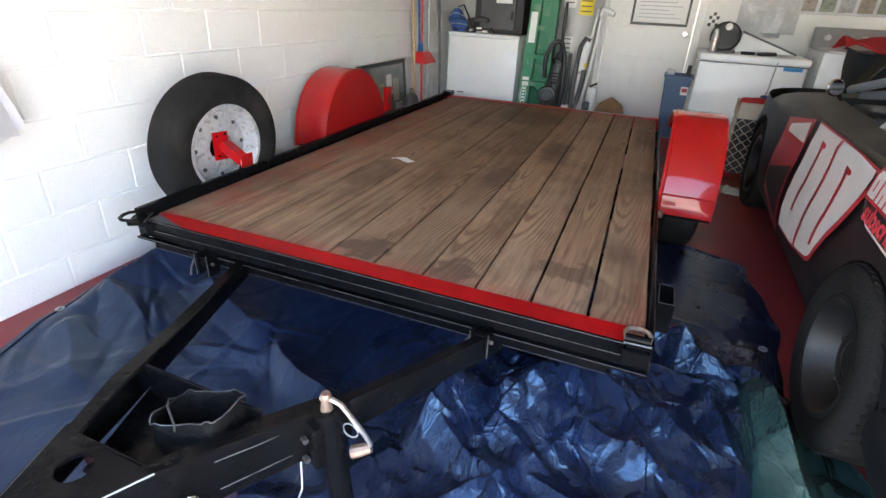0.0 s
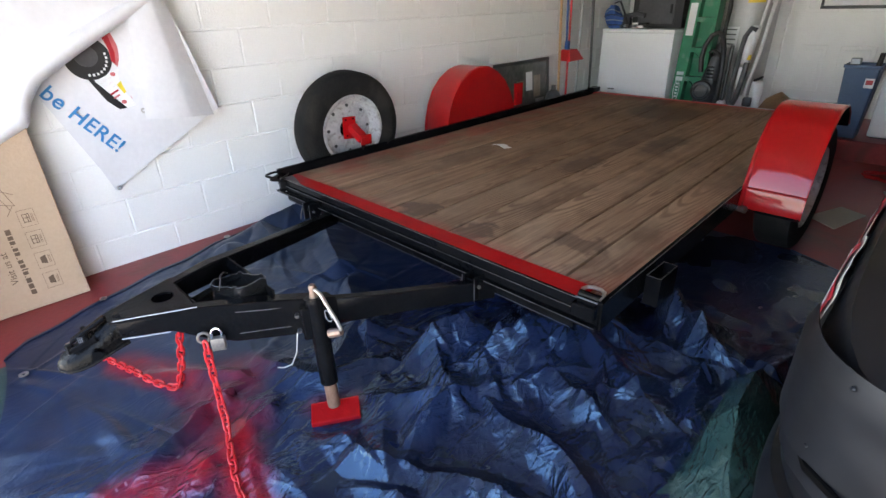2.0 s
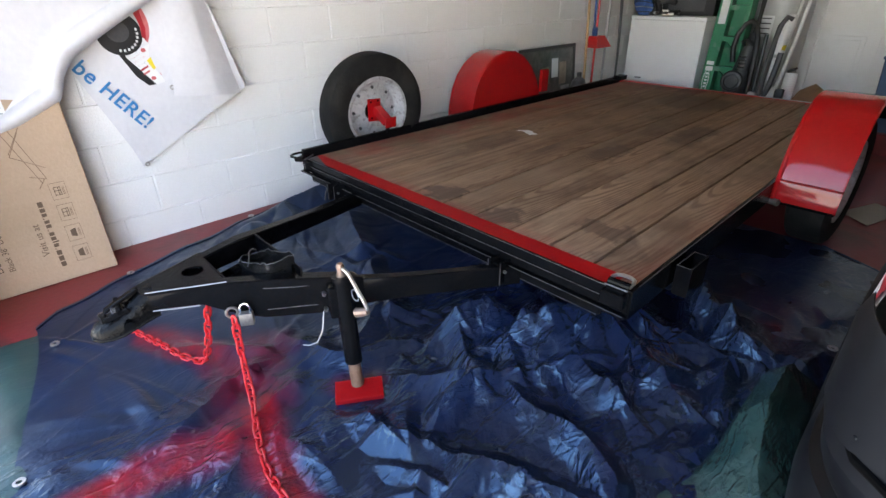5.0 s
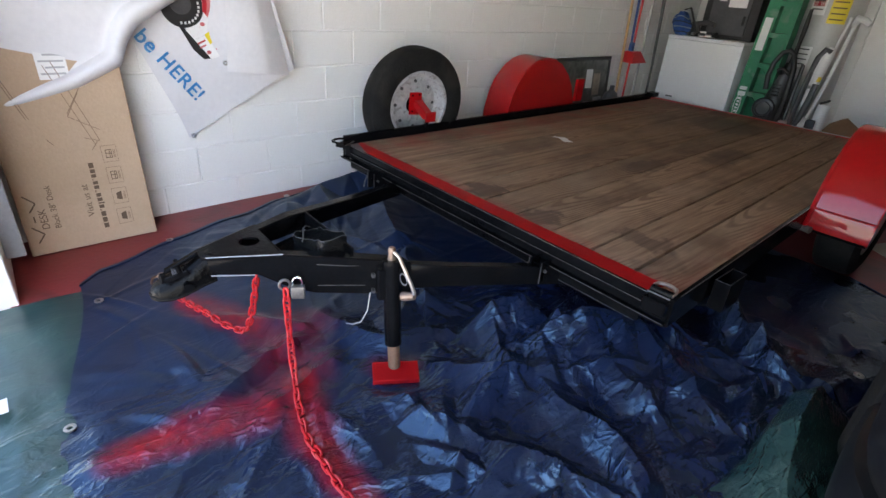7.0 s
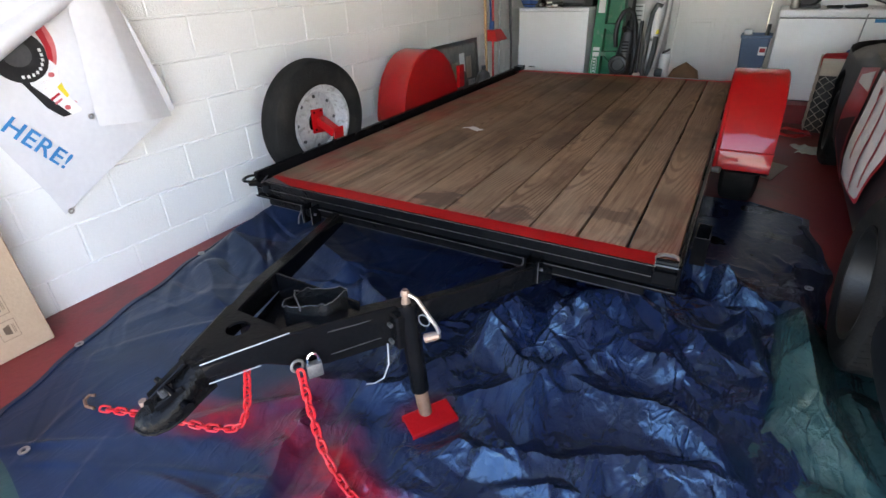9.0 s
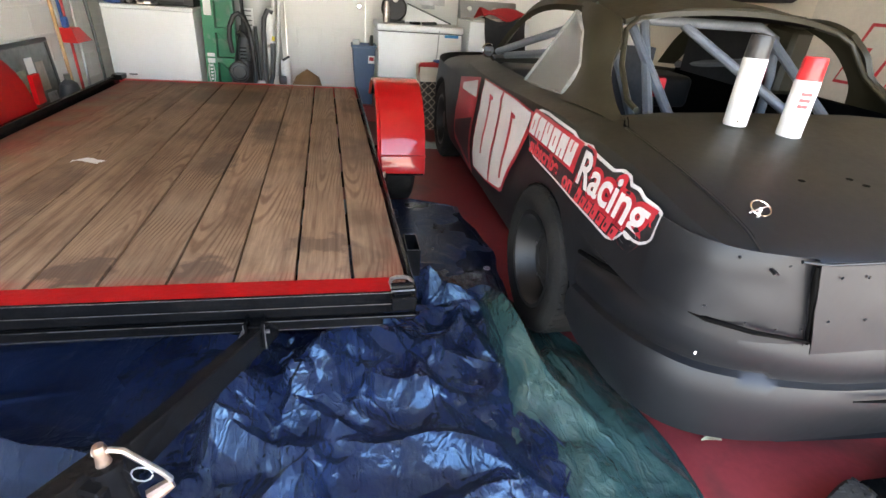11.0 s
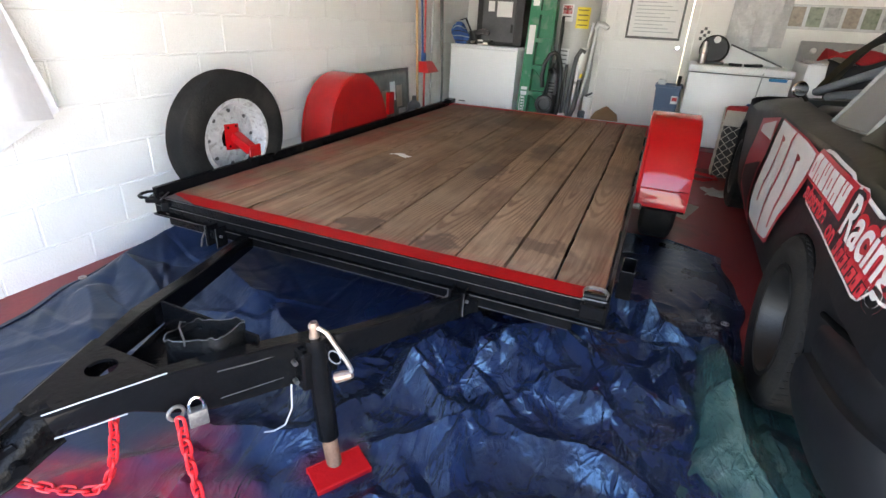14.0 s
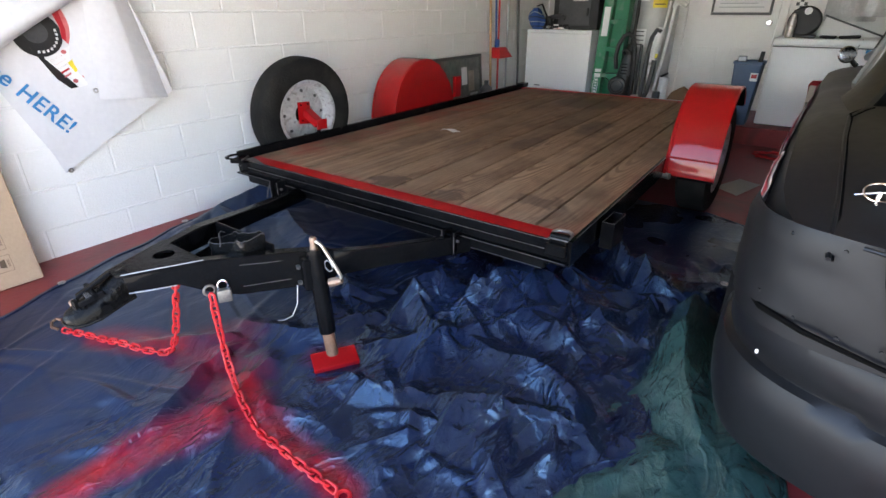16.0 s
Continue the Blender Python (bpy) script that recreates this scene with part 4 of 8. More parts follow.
part("bracket_foot", plate([(1.848, 0.482), (1.932, 0.48), (1.935, 0.543), (1.852, 0.546)], 0.008, 0.002, m=Matrix(((0, 0, 1, -2.035), (1, 0, 0, 0), (0, 1, 0, 0), (0, 0, 0, 1)))), RED, bk)
for y, z in ((1.83, 0.63), (1.885, 0.632), (1.83, 0.53)):
    part("bolt", tube([(-2.147, y, z), (-2.141, y, z)], 0.006, 6), DEEP_BLACK, bk)
part("stay", tube([(-2.09, 1.9, 0.44), (-2.06, 1.9, 0.5)], 0.012, 8), BLACK, bk)


# ---- the sheets on the floor ----
def smooth01(x):
    x = max(0.0, min(1.0, x))
    return x * x * (3 - 2 * x)


def crumple(x, y, s, seed):
    """Faceted folds: the ridge between two cells of a warped cell pattern."""
    q = Vector((x * s + seed, y * s - seed, seed * 0.37))
    w = Vector((noise.noise(q * 0.8), noise.noise(q * 0.8 + Vector((7, 3, 1))), 0.0)) * 0.7
    d = noise.voronoi(q + w)[0]
    return d[0] * 0.9, d[1] - d[0]


def smooth_np(x):
    x = np.clip(x, 0.0, 1.0)
    return x * x * (3 - 2 * x)


# main ridges of the sheet: from, to, heights at both ends, half widths to either side
RIDGES = [((-0.6, 1.3), (-0.63, 1.19), 0.11, 0.135, 0.12, 0.07), ((-0.63, 1.19), (-0.7, 0.99), 0.135, 0.015, 0.11, 0.05),
          ((-0.27, 1.47), (-0.37, 1.37), 0.13, 0.165, 0.2, 0.1), ((-0.37, 1.37), (-0.46, 1.1), 0.165, 0.02, 0.2, 0.05), ((-0.33, 1.4), (-0.31, 1.16), 0.15, 0.03, 0.07, 0.08), ((-0.25, 1.42), (-0.2, 1.2), 0.12, 0.03, 0.06, 0.1),
          ((-0.27, 1.46), (-0.08, 1.5), 0.13, 0.08, 0.22, 0.2), ((-0.08, 1.5), (0.13, 1.36), 0.08, 0.06, 0.12, 0.09), ((-0.08, 1.45), (0.0, 1.22), 0.07, 0.05, 0.05, 0.07),
          ((-0.62, 0.72), (-0.4, 0.95), 0.02, 0.075, 0.05, 0.09), ((-0.4, 0.95), (-0.28, 1.1), 0.075, 0.03, 0.09, 0.05), ((-0.4, 0.95), (-0.35, 0.72), 0.075, 0.02, 0.06, 0.06), ((-0.3, 1.02), (0.02, 0.99), 0.035, 0.075, 0.05, 0.09), ((0.02, 0.99), (0.17, 0.92), 0.075, 0.07, 0.07, 0.07),
          ((-0.55, 0.55), (-0.1, 0.72), 0.025, 0.065, 0.05, 0.11), ((-0.1, 0.72), (0.14, 0.8), 0.065, 0.08, 0.06, 0.1), ((0.14, 0.8), (0.22, 0.66), 0.07, 0.05, 0.05, 0.05), ((-0.25, 0.68), (-0.15, 0.42), 0.04, 0.02, 0.04, 0.06), ((0.02, 0.75), (0.1, 0.5), 0.05, 0.03, 0.05, 0.05),
          ((-0.05, 1.93), (0.12, 1.82), 0.12, 0.13, 0.12, 0.07), ((0.12, 1.82), (0.3, 1.66), 0.13, 0.05, 0.08, 0.07), ((0.2, 1.62), (0.26, 1.38), 0.09, 0.05, 0.08, 0.06), ((0.1, 1.4), (0.27, 1.3), 0.05, 0.04, 0.05, 0.05),
          ((-0.98, 0.42), (-0.88, 0.08), 0.055, 0.02, 0.03, 0.1), ((-0.83, 0.5), (-0.72, 0.2), 0.035, 0.02, 0.04, 0.06), ((-1.35, 0.25), (-1.08, 0.5), 0.02, 0.035, 0.04, 0.08), ((-1.1, 0.6), (-0.8, 0.72), 0.03, 0.05, 0.06, 0.06), ((-0.8, 0.72), (-0.72, 0.95), 0.05, 0.04, 0.05, 0.05),
          ((-2.32, 1.0), (-2.26, 1.7), 0.06, 0.15, 0.14, 0.14), ((-2.24, 1.2), (-1.95, 1.12), 0.1, 0.05, 0.12, 0.1), ((-2.2, 0.95), (-1.9, 0.8), 0.05, 0.03, 0.1, 0.08), ((-1.9, 1.45), (-1.5, 1.25), 0.06, 0.05, 0.1, 0.1), ((-1.35, 1.2), (-0.95, 1.0), 0.05, 0.07, 0.1, 0.07), ((-1.0, 0.98), (-0.85, 0.8), 0.06, 0.04, 0.07, 0.06), ((-0.45, 1.75), (-0.1, 1.6), 0.1, 0.1, 0.12, 0.1), ((0.3, 1.55), (0.42, 1.95), 0.06, 0.07, 0.1, 0.08)]


def crease_field(seed, count, x0, x1, y0, y1, length, width, height):
    """Straight pressed folds: place, direction, half length, half widths to either side, height."""
    r = random.Random(seed)
    return [(r.uniform(x0, x1), r.uniform(y0, y1), r.uniform(0, math.pi), r.uniform(*length), r.uniform(*width), r.uniform(*width), r.uniform(*height) * r.choice((1, 1, -1))) for _ in range(count)]


BIG = crease_field(3, 52, -0.75, 0.45, 0.15, 2.0, (0.14, 0.3), (0.035, 0.1), (0.03, 0.062))
MID = crease_field(5, 210, -0.85, 0.48, -0.15, 2.3, (0.05, 0.16), (0.014, 0.05), (0.005, 0.015))
FINE = crease_field(7, 500, -0.8, 0.48, 0.0, 1.9, (0.02, 0.07), (0.006, 0.016), (0.001, 0.003))
CALM = crease_field(11, 70, -2.4, -0.7, -0.2, 1.7, (0.12, 0.45), (0.012, 0.06), (0.003, 0.011)) + crease_field(13, 30, -1.35, -0.45, -0.25, 0.6, (0.1, 0.3), (0.02, 0.08), (0.004, 0.012))


def creases(x, y, fold_list, top=False):
    h = np.zeros_like(x)
    for cx, cy, a, ln, wl, wr, amp in fold_list:
        near = (np.abs(x - cx) < ln + wl + wr) & (np.abs(y - cy) < ln + wl + wr)
        if not near.any():
            continue
        px, py = x[near] - cx, y[near] - cy
        s, d = px * math.cos(a) + py * math.sin(a), -px * math.sin(a) + py * math.cos(a)
        d = d + 0.12 * s * s / ln
        g = np.maximum(0.0, 1 - np.abs(d) / np.where(d > 0, wl, wr)) * np.maximum(0.0, 1 - (s / ln) ** 2)
        h[near] = np.maximum(h[near], abs(amp) * g) if top else h[near] + amp * g
    return h


def ridge_field(x, y):
    best = np.zeros_like(x)
    x = x + 0.012 * np.sin(13 * y + 3 * x) + 0.006 * np.sin(31 * y - 17 * x)
    y = y + 0.012 * np.sin(11 * x - 4 * y + 1) + 0.006 * np.sin(27 * x + 19 * y)
    for (x0, y0), (x1, y1), h0, h1, left, right in RIDGES:
        dx, dy = x1 - x0, y1 - y0
        s = np.clip(((x - x0) * dx + (y - y0) * dy) / (dx * dx + dy * dy), 0, 1)
        px, py = x - x0 - s * dx, y - y0 - s * dy
        d = np.hypot(px, py) / np.where(dx * py - dy * px > 0, left, right)
        g = np.where(d < 1, 1 - 0.78 * d, 0.22 * np.maximum(0.0, (1.7 - d) / 0.7))
        best = np.maximum(best, (h0 + (h1 - h0) * s) * g)
    return best


def tarp_field(x, y):
    """Height of the blue sheet over the floor."""
    messy = smooth_np((x + 1.0 + 0.4 * smooth_np((y - 0.5) / 0.35)) / 0.4)
    messy = messy * (0.55 + 0.45 * smooth_np((y - 0.3) / 0.4))
    h = 0.004 + ridge_field(x, y) + messy * (0.8 * creases(x, y, BIG, True) + creases(x, y, MID) + creases(x, y, FINE)) + (1 - messy) * creases(x, y, CALM)
    h = h + 0.004 * np.sin(5.1 * x + 2.2 * y) * np.sin(3.7 * y - 1.9 * x) * (1 - messy)
    h = np.maximum(h, 0.002)
    # trodden flat under the jack foot
    foot = smooth_np((np.hypot(x + 0.645, y - 0.65) - 0.085) / 0.07)
    return 0.003 + (h - 0.003) * foot


def tarp_height(x, y):
    return float(tarp_field(np.array([x]), np.array([y]))[0])


TARP_L = [(-0.12, -1.92), (-0.03, -2.02), (0.2, -2.12), (0.6, -2.25), (0.95, -2.36), (1.4, -2.42), (2.9, -2.42)]
TARP_R = [(-0.32, 0.2), (0.55, 0.24), (0.7, 0.3), (0.9, 0.45), (1.1, 0.4), (1.5, 0.47), (1.95, 0.5), (2.3, 0.52), (2.9, 0.46), (3.05, 0.14)]


def tarp_material(name, a, b, spray, tint):
    m, t, p = nodes_of(name)
    n, k = t.nodes, t.links
    geo = n.new("ShaderNodeNewGeometry")
    nz = n.new("ShaderNodeTexNoise")
    nz.inputs["Scale"].default_value, nz.inputs["Detail"].default_value = 3.0, 7
    k.new(geo.outputs["Position"], nz.inputs["Vector"])
    mix = n.new("ShaderNodeMix")
    mix.data_type = "RGBA"
    mix.inputs[6].default_value, mix.inputs[7].default_value = (*a, 1), (*b, 1)
    rg = n.new("ShaderNodeMapRange")
    rg.inputs[1].default_value, rg.inputs[2].default_value = 0.35, 0.68
    k.new(nz.outputs[0], rg.inputs[0])
    k.new(rg.outputs[0], mix.inputs[0])
    col = mix.outputs[2]
    # pale dust and dried dirt
    dn = n.new("ShaderNodeTexNoise")
    dn.inputs["Scale"].default_value, dn.inputs["Detail"].default_value, dn.inputs["Roughness"].default_value = 9.0, 10, 0.75
    k.new(geo.outputs["Position"], dn.inputs["Vector"])
    dr = n.new("ShaderNodeMapRange")
    dr.inputs[1].default_value, dr.inputs[2].default_value, dr.inputs[4].default_value = 0.5, 0.75, 0.4
    k.new(dn.outputs[0], dr.inputs[0])
    dm = n.new("ShaderNodeMix")
    dm.data_type = "RGBA"
    k.new(dr.outputs[0], dm.inputs[0])
    k.new(col, dm.inputs[6])
    dm.inputs[7].default_value = (0.034, 0.03, 0.05, 1)
    col = dm.outputs[2]
    sep = n.new("ShaderNodeSeparateXYZ")
    k.new(geo.outputs["Position"], sep.inputs[0])
    total = None
    soft = n.new("ShaderNodeTexNoise")
    soft.inputs["Scale"].default_value, soft.inputs["Detail"].default_value = 7.0, 2
    k.new(geo.outputs["Position"], soft.inputs["Vector"])
    for (x0, y0), (x1, y1), w, gain in spray:
        # soft-edged line of overspray from one point to another
        line = n.new("ShaderNodeVectorMath")
        line.operation = "SUBTRACT"
        flat = n.new("ShaderNodeCombineXYZ")
        k.new(sep.outputs["X"], flat.inputs[0])
        k.new(sep.outputs["Y"], flat.inputs[1])
        k.new(flat.outputs[0], line.inputs[0])
        line.inputs[1].default_value = (x0, y0, 0)
        d = Vector((x1 - x0, y1 - y0, 0))
        dot = n.new("ShaderNodeVectorMath")
        dot.operation = "DOT_PRODUCT"
        k.new(line.outputs[0], dot.inputs[0])
        dot.inputs[1].default_value = d / max(d.length_squared, 1e-6)
        cl = n.new("ShaderNodeClamp")
        k.new(dot.outputs["Value"], cl.inputs[0])
        sc = n.new("ShaderNodeVectorMath")
        sc.operation = "SCALE"
        sc.inputs[0].default_value = d
        k.new(cl.outputs[0], sc.inputs["Scale"])
        df = n.new("ShaderNodeVectorMath")
        df.operation = "DISTANCE"
        k.new(line.outputs[0], df.inputs[0])
        k.new(sc.outputs[0], df.inputs[1])
        wob = n.new("ShaderNodeMath")
        wob.operation = "MULTIPLY_ADD"
        k.new(soft.outputs[0], wob.inputs[0])
        wob.inputs[1].default_value = w * 1.1
        k.new(df.outputs["Value"], wob.inputs[2])
        r = n.new("ShaderNodeMapRange")
        r.interpolation_type = "SMOOTHSTEP"
        r.inputs[1].default_value, r.inputs[2].default_value, r.inputs[3].default_value, r.inputs[4].default_value = w * 0.75, w * 2.1, gain, 0.0
        k.new(wob.outputs[0], r.inputs[0])
        if total is None:
            total = r.outputs[0]
        else:
            mx = n.new("ShaderNodeMath")
            mx.operation = "MAXIMUM"
            k.new(total, mx.inputs[0])
            k.new(r.outputs[0], mx.inputs[1])
            total = mx.outputs[0]
    if total is not None:
        # thin where the sheet was creased, thick in blotches
        th = n.new("ShaderNodeMapRange")
        th.inputs[1].default_value, th.inputs[2].default_value, th.inputs[3].default_value, th.inputs[4].default_value = 0.4, 0.58, 1.0, 0.55
        k.new(dn.outputs[0], th.inputs[0])
        tt = n.new("ShaderNodeMath")
        tt.operation = "MULTIPLY"
        k.new(total, tt.inputs[0])
        k.new(th.outputs[0], tt.inputs[1])
        total = tt.outputs[0]
        rm = n.new("ShaderNodeMix")
        rm.data_type = "RGBA"
        k.new(total, rm.inputs[0])
        k.new(col, rm.inputs[6])
        rm.inputs[7].default_value = (0.36, 0.006, 0.011, 1)
        col = rm.outputs[2]
    k.new(col, p.inputs["Base Color"])
    # the smooth side is dull with dust, the crumpled side glossy
    rr = n.new("ShaderNodeMapRange")
    rr.inputs[1].default_value, rr.inputs[2].default_value, rr.inputs[3].default_value, rr.inputs[4].default_value = -1.15, -0.7, 0.3, 0.17
    k.new(sep.outputs["X"], rr.inputs[0])
    rv = n.new("ShaderNodeMath")
    rv.operation = "MULTIPLY_ADD"
    k.new(nz.outputs[0], rv.inputs[0])
    rv.inputs[1].default_value = 0.16
    rb_ = n.new("ShaderNodeMath")
    rb_.operation = "SUBTRACT"
    k.new(rr.outputs[0], rb_.inputs[0])
    rb_.inputs[1].default_value = 0.07
    k.new(rb_.outputs[0], rv.inputs[2])
    dull = n.new("ShaderNodeMapRange")
    dull.inputs[1].default_value, dull.inputs[2].default_value, dull.inputs[3].default_value, dull.inputs[4].default_value = 1.5, 2.1, 0.0, 0.1
    k.new(sep.outputs["Y"], dull.inputs[0])
    ra = n.new("ShaderNodeMath")
    ra.operation = "ADD"
    k.new(rv.outputs[0], ra.inputs[0])
    k.new(dull.outputs[0], ra.inputs[1])
    k.new(ra.outputs[0], p.inputs["Roughness"])
    gl = n.new("ShaderNodeMapRange")
    gl.inputs[1].default_value, gl.inputs[2].default_value, gl.inputs[3].default_value, gl.inputs[4].default_value = -1.0, -0.55, 0.55, 0.95
    k.new(sep.outputs["X"], gl.inputs[0])
    k.new(gl.outputs[0], p.inputs["Specular IOR Level"])
    p.inputs["Specular Tint"].default_value = (*tint, 1)
    # crisp crinkles: three sizes of facets, strongest where the sheet is crumpled
    wv = n.new("ShaderNodeVectorMath")
    wv.operation = "MULTIPLY_ADD"
    k.new(nz.outputs["Color"], wv.inputs[0])
    wv.inputs[1].default_value = (0.22, 0.22, 0.22)
    k.new(geo.outputs["Position"], wv.inputs[2])
    height = None
    for scale, weight, turn, stretch, thin in ((6.0, 0.75, 25, 0.4, 0), (13.0, 0.34, -40, 0.4, 0), (7.0, 0.08, 60, 0.16, 0.05), (11.0, 0.06, -15, 0.16, 0.06), (18.0, 0.03, 40, 0.2, 0.09), (30.0, 0.022, 100, 0.3, 0.12), (70.0, 0.008, 30, 0.5, 0.2)):
        mp = n.new("ShaderNodeMapping")
        mp.inputs["Rotation"].default_value = (0, 0, radians(turn))
        mp.inputs["Scale"].default_value = (1.0, stretch, 1.0)
        k.new(wv.outputs[0], mp.inputs[0])
        v = n.new("ShaderNodeTexVoronoi")
        v.feature = "DISTANCE_TO_EDGE"
        v.inputs["Scale"].default_value = scale
        k.new(mp.outputs[0], v.inputs["Vector"])
        out = v.outputs["Distance"]
        if thin:
            # a narrow pressed crease
            cr = n.new("ShaderNodeMapRange")
            cr.inputs[1].default_value, cr.inputs[2].default_value, cr.inputs[3].default_value, cr.inputs[4].default_value = 0.0, thin, 1.0, 0.0
            k.new(out, cr.inputs[0])
            out = cr.outputs[0]
        ad = n.new("ShaderNodeMath")
        ad.operation = "MULTIPLY_ADD"
        k.new(out, ad.inputs[0])
        ad.inputs[1].default_value = weight
        if height is not None:
            k.new(height, ad.inputs[2])
        else:
            ad.inputs[2].default_value = 0.0
        height = ad.outputs[0]
    side = n.new("ShaderNodeMapRange")
    side.inputs[1].default_value, side.inputs[2].default_value, side.inputs[3].default_value, side.inputs[4].default_value = -1.25, -0.8, 0.15, 1.0
    k.new(sep.outputs["X"], side.inputs[0])
    patchy = n.new("ShaderNodeMapRange")
    patchy.inputs[1].default_value, patchy.inputs[2].default_value, patchy.inputs[3].default_value, patchy.inputs[4].default_value = 0.36, 0.6, 0.2, 1.0
    k.new(nz.outputs[0], patchy.inputs[0])
    much = n.new("ShaderNodeMath")
    much.operation = "MULTIPLY"
    k.new(side.outputs[0], much.inputs[0])
    k.new(patchy.outputs[0], much.inputs[1])
    far = n.new("ShaderNodeMapRange")
    far.inputs[1].default_value, far.inputs[2].default_value, far.inputs[3].default_value, far.inputs[4].default_value = 1.6, 2.2, 1.0, 0.5
    k.new(sep.outputs["Y"], far.inputs[0])
    much2 = n.new("ShaderNodeMath")
    much2.operation = "MULTIPLY"
    k.new(much.outputs[0], much2.inputs[0])
    k.new(far.outputs[0], much2.inputs[1])
    ad = n.new("ShaderNodeMath")
    ad.operation = "MULTIPLY"
    k.new(height, ad.inputs[0])
    k.new(much2.outputs[0], ad.inputs[1])
    bu = n.new("ShaderNodeBump")
    bu.inputs["Strength"].default_value, bu.inputs["Distance"].default_value = 0.9, 0.04
    k.new(ad.outputs[0], bu.inputs["Height"])
    k.new(bu.outputs[0], p.inputs["Normal"])
    return m


BLUE_TARP = tarp_material("blue_tarpaulin", (0.0065, 0.0112, 0.03), (0.0125, 0.025, 0.066), [
    ((-0.83, 0.36), (-0.56, 0.29), 0.07, 0.8), ((-0.56, 0.29), (-0.2, 0.27), 0.055, 0.95), ((-0.75, 0.2), (-0.8, 0.02), 0.085, 0.85), ((-0.8, 0.02), (-0.82, -0.17), 0.06, 0.95), ((-1.12, 0.5), (-0.75, 0.3), 0.12, 0.42),
    ((-1.5, 0.22), (-1.2, 0.36), 0.07, 0.85), ((-1.2, 0.36), (-0.95, 0.4), 0.08, 0.55), ((-0.72, 0.62), (-0.66, 0.72), 0.05, 0.25)], (0.42, 0.74, 1.0))
GREEN_TARP = tarp_material("green_tarpaulin", (0.015, 0.043, 0.041), (0.033, 0.08, 0.075), [], (0.8, 1.0, 0.95))


def tarp_points(u, v):
    """Places on the blue sheet for arrays u, v in 0..1."""
    low = -0.12 - 0.2 * smooth_np(u * 1.8)
    y = low + (3.03 - low) * v
    xl = np.interp(y, [p[0] for p in TARP_L], [p[1] for p in TARP_L])
    xr = np.interp(y, [p[0] for p in TARP_R], [p[1] for p in TARP_R])
    wav = 0.012 * np.sin(7 * y + 1) + 0.007 * np.sin(19 * y)
    x = xl + wav + (xr - wav * 2 - xl) * u
    rim_fall = smooth_np(np.minimum(u, 1 - u) / 0.05) * smooth_np(np.minimum(v, 1 - v) / 0.03)
    return np.stack([x, y, 0.008 * np.clip(y, 0, 5.2) + 0.006 + tarp_field(x, y) * (0.25 + 0.75 * rim_fall)], -1)


def tarp_point(u, v):
    return Vector(tarp_points(np.array([u]), np.array([v]))[0])


def sheet_mesh(us, vs, places):
    """A sheet with vertices at us x vs, its places given for all of them at once."""
    U, V = np.meshgrid(us, vs, indexing="ij")
    co = places(U.ravel(), V.ravel())
    nu, nv = len(us), len(vs)
    k = (np.arange(nu - 1)[:, None] * nv + np.arange(nv - 1)[None, :]).ravel()
    me = bpy.data.meshes.new("sheet")
    me.from_pydata(co.tolist(), [], np.stack([k, k + nv, k + nv + 1, k + 1], -1).tolist())
    for f in me.polygons:
        f.use_smooth = True
    me.set_sharp_from_angle(angle=radians(24))
    return me


# closer rows where the sheet is crumpled
TU = np.concatenate([np.linspace(0, 0.5, 130, endpoint=False), np.linspace(0.5, 1, 290)])
TV = np.concatenate([np.linspace(0, 0.66, 420, endpoint=False), np.linspace(0.66, 1, 70)])
tarp = tagged(new("blue_tarp", sheet_mesh(TU, TV, tarp_points)), "crumpled blue plastic tarpaulin with red overspray under the trailer tongue", "tarpaulin")
tarp.data.materials.append(BLUE_TARP)


def on_tarp(x, y):
    return Vector((x, y, floor_z(y) + 0.008 + tarp_height(x, y)))


for gx, gy in ((-2.14, 0.3), (0.36, 1.18), (-1.72, -0.08), (-1.02, -0.27), (-2.28, 1.0), (0.42, 2.0)):
    part("grommet", lathe([(0.008, -0.002), (0.017, -0.002), (0.017, 0.003), (0.008, 0.003)], 16, m=Matrix.Translation(on_tarp(gx, gy)), closed=True), STEEL, tarp, "steel eyelet")
part("hem", tube([tarp_point(0.012, i / 120) + Vector((0, 0, 0.002)) for i in range(121)], 0.005, 6), BLUE_TARP, tarp)
part("hem", tube([tarp_point(0.99, i / 120) + Vector((0, 0, 0.002)) for i in range(121)], 0.005, 6), BLUE_TARP, tarp)


GREEN_BIG = crease_field(23, 26, 0.2, 0.8, 0.2, 1.9, (0.15, 0.4), (0.03, 0.09), (0.008, 0.022))
GREEN_MID = crease_field(29, 90, 0.15, 0.8, 0.2, 1.9, (0.04, 0.14), (0.008, 0.03), (0.002, 0.006))
GREEN_RIDGES = [((0.36, 1.72), (0.36, 1.58), 0.1, 0.19), ((0.36, 1.58), (0.37, 1.38), 0.19, 0.2), ((0.37, 1.38), (0.42, 1.2), 0.2, 0.1), ((0.42, 1.2), (0.55, 0.95), 0.1, 0.03), ((0.55, 1.3), (0.68, 0.75), 0.05, 0.03), ((0.45, 0.9), (0.6, 0.45), 0.03, 0.02)]


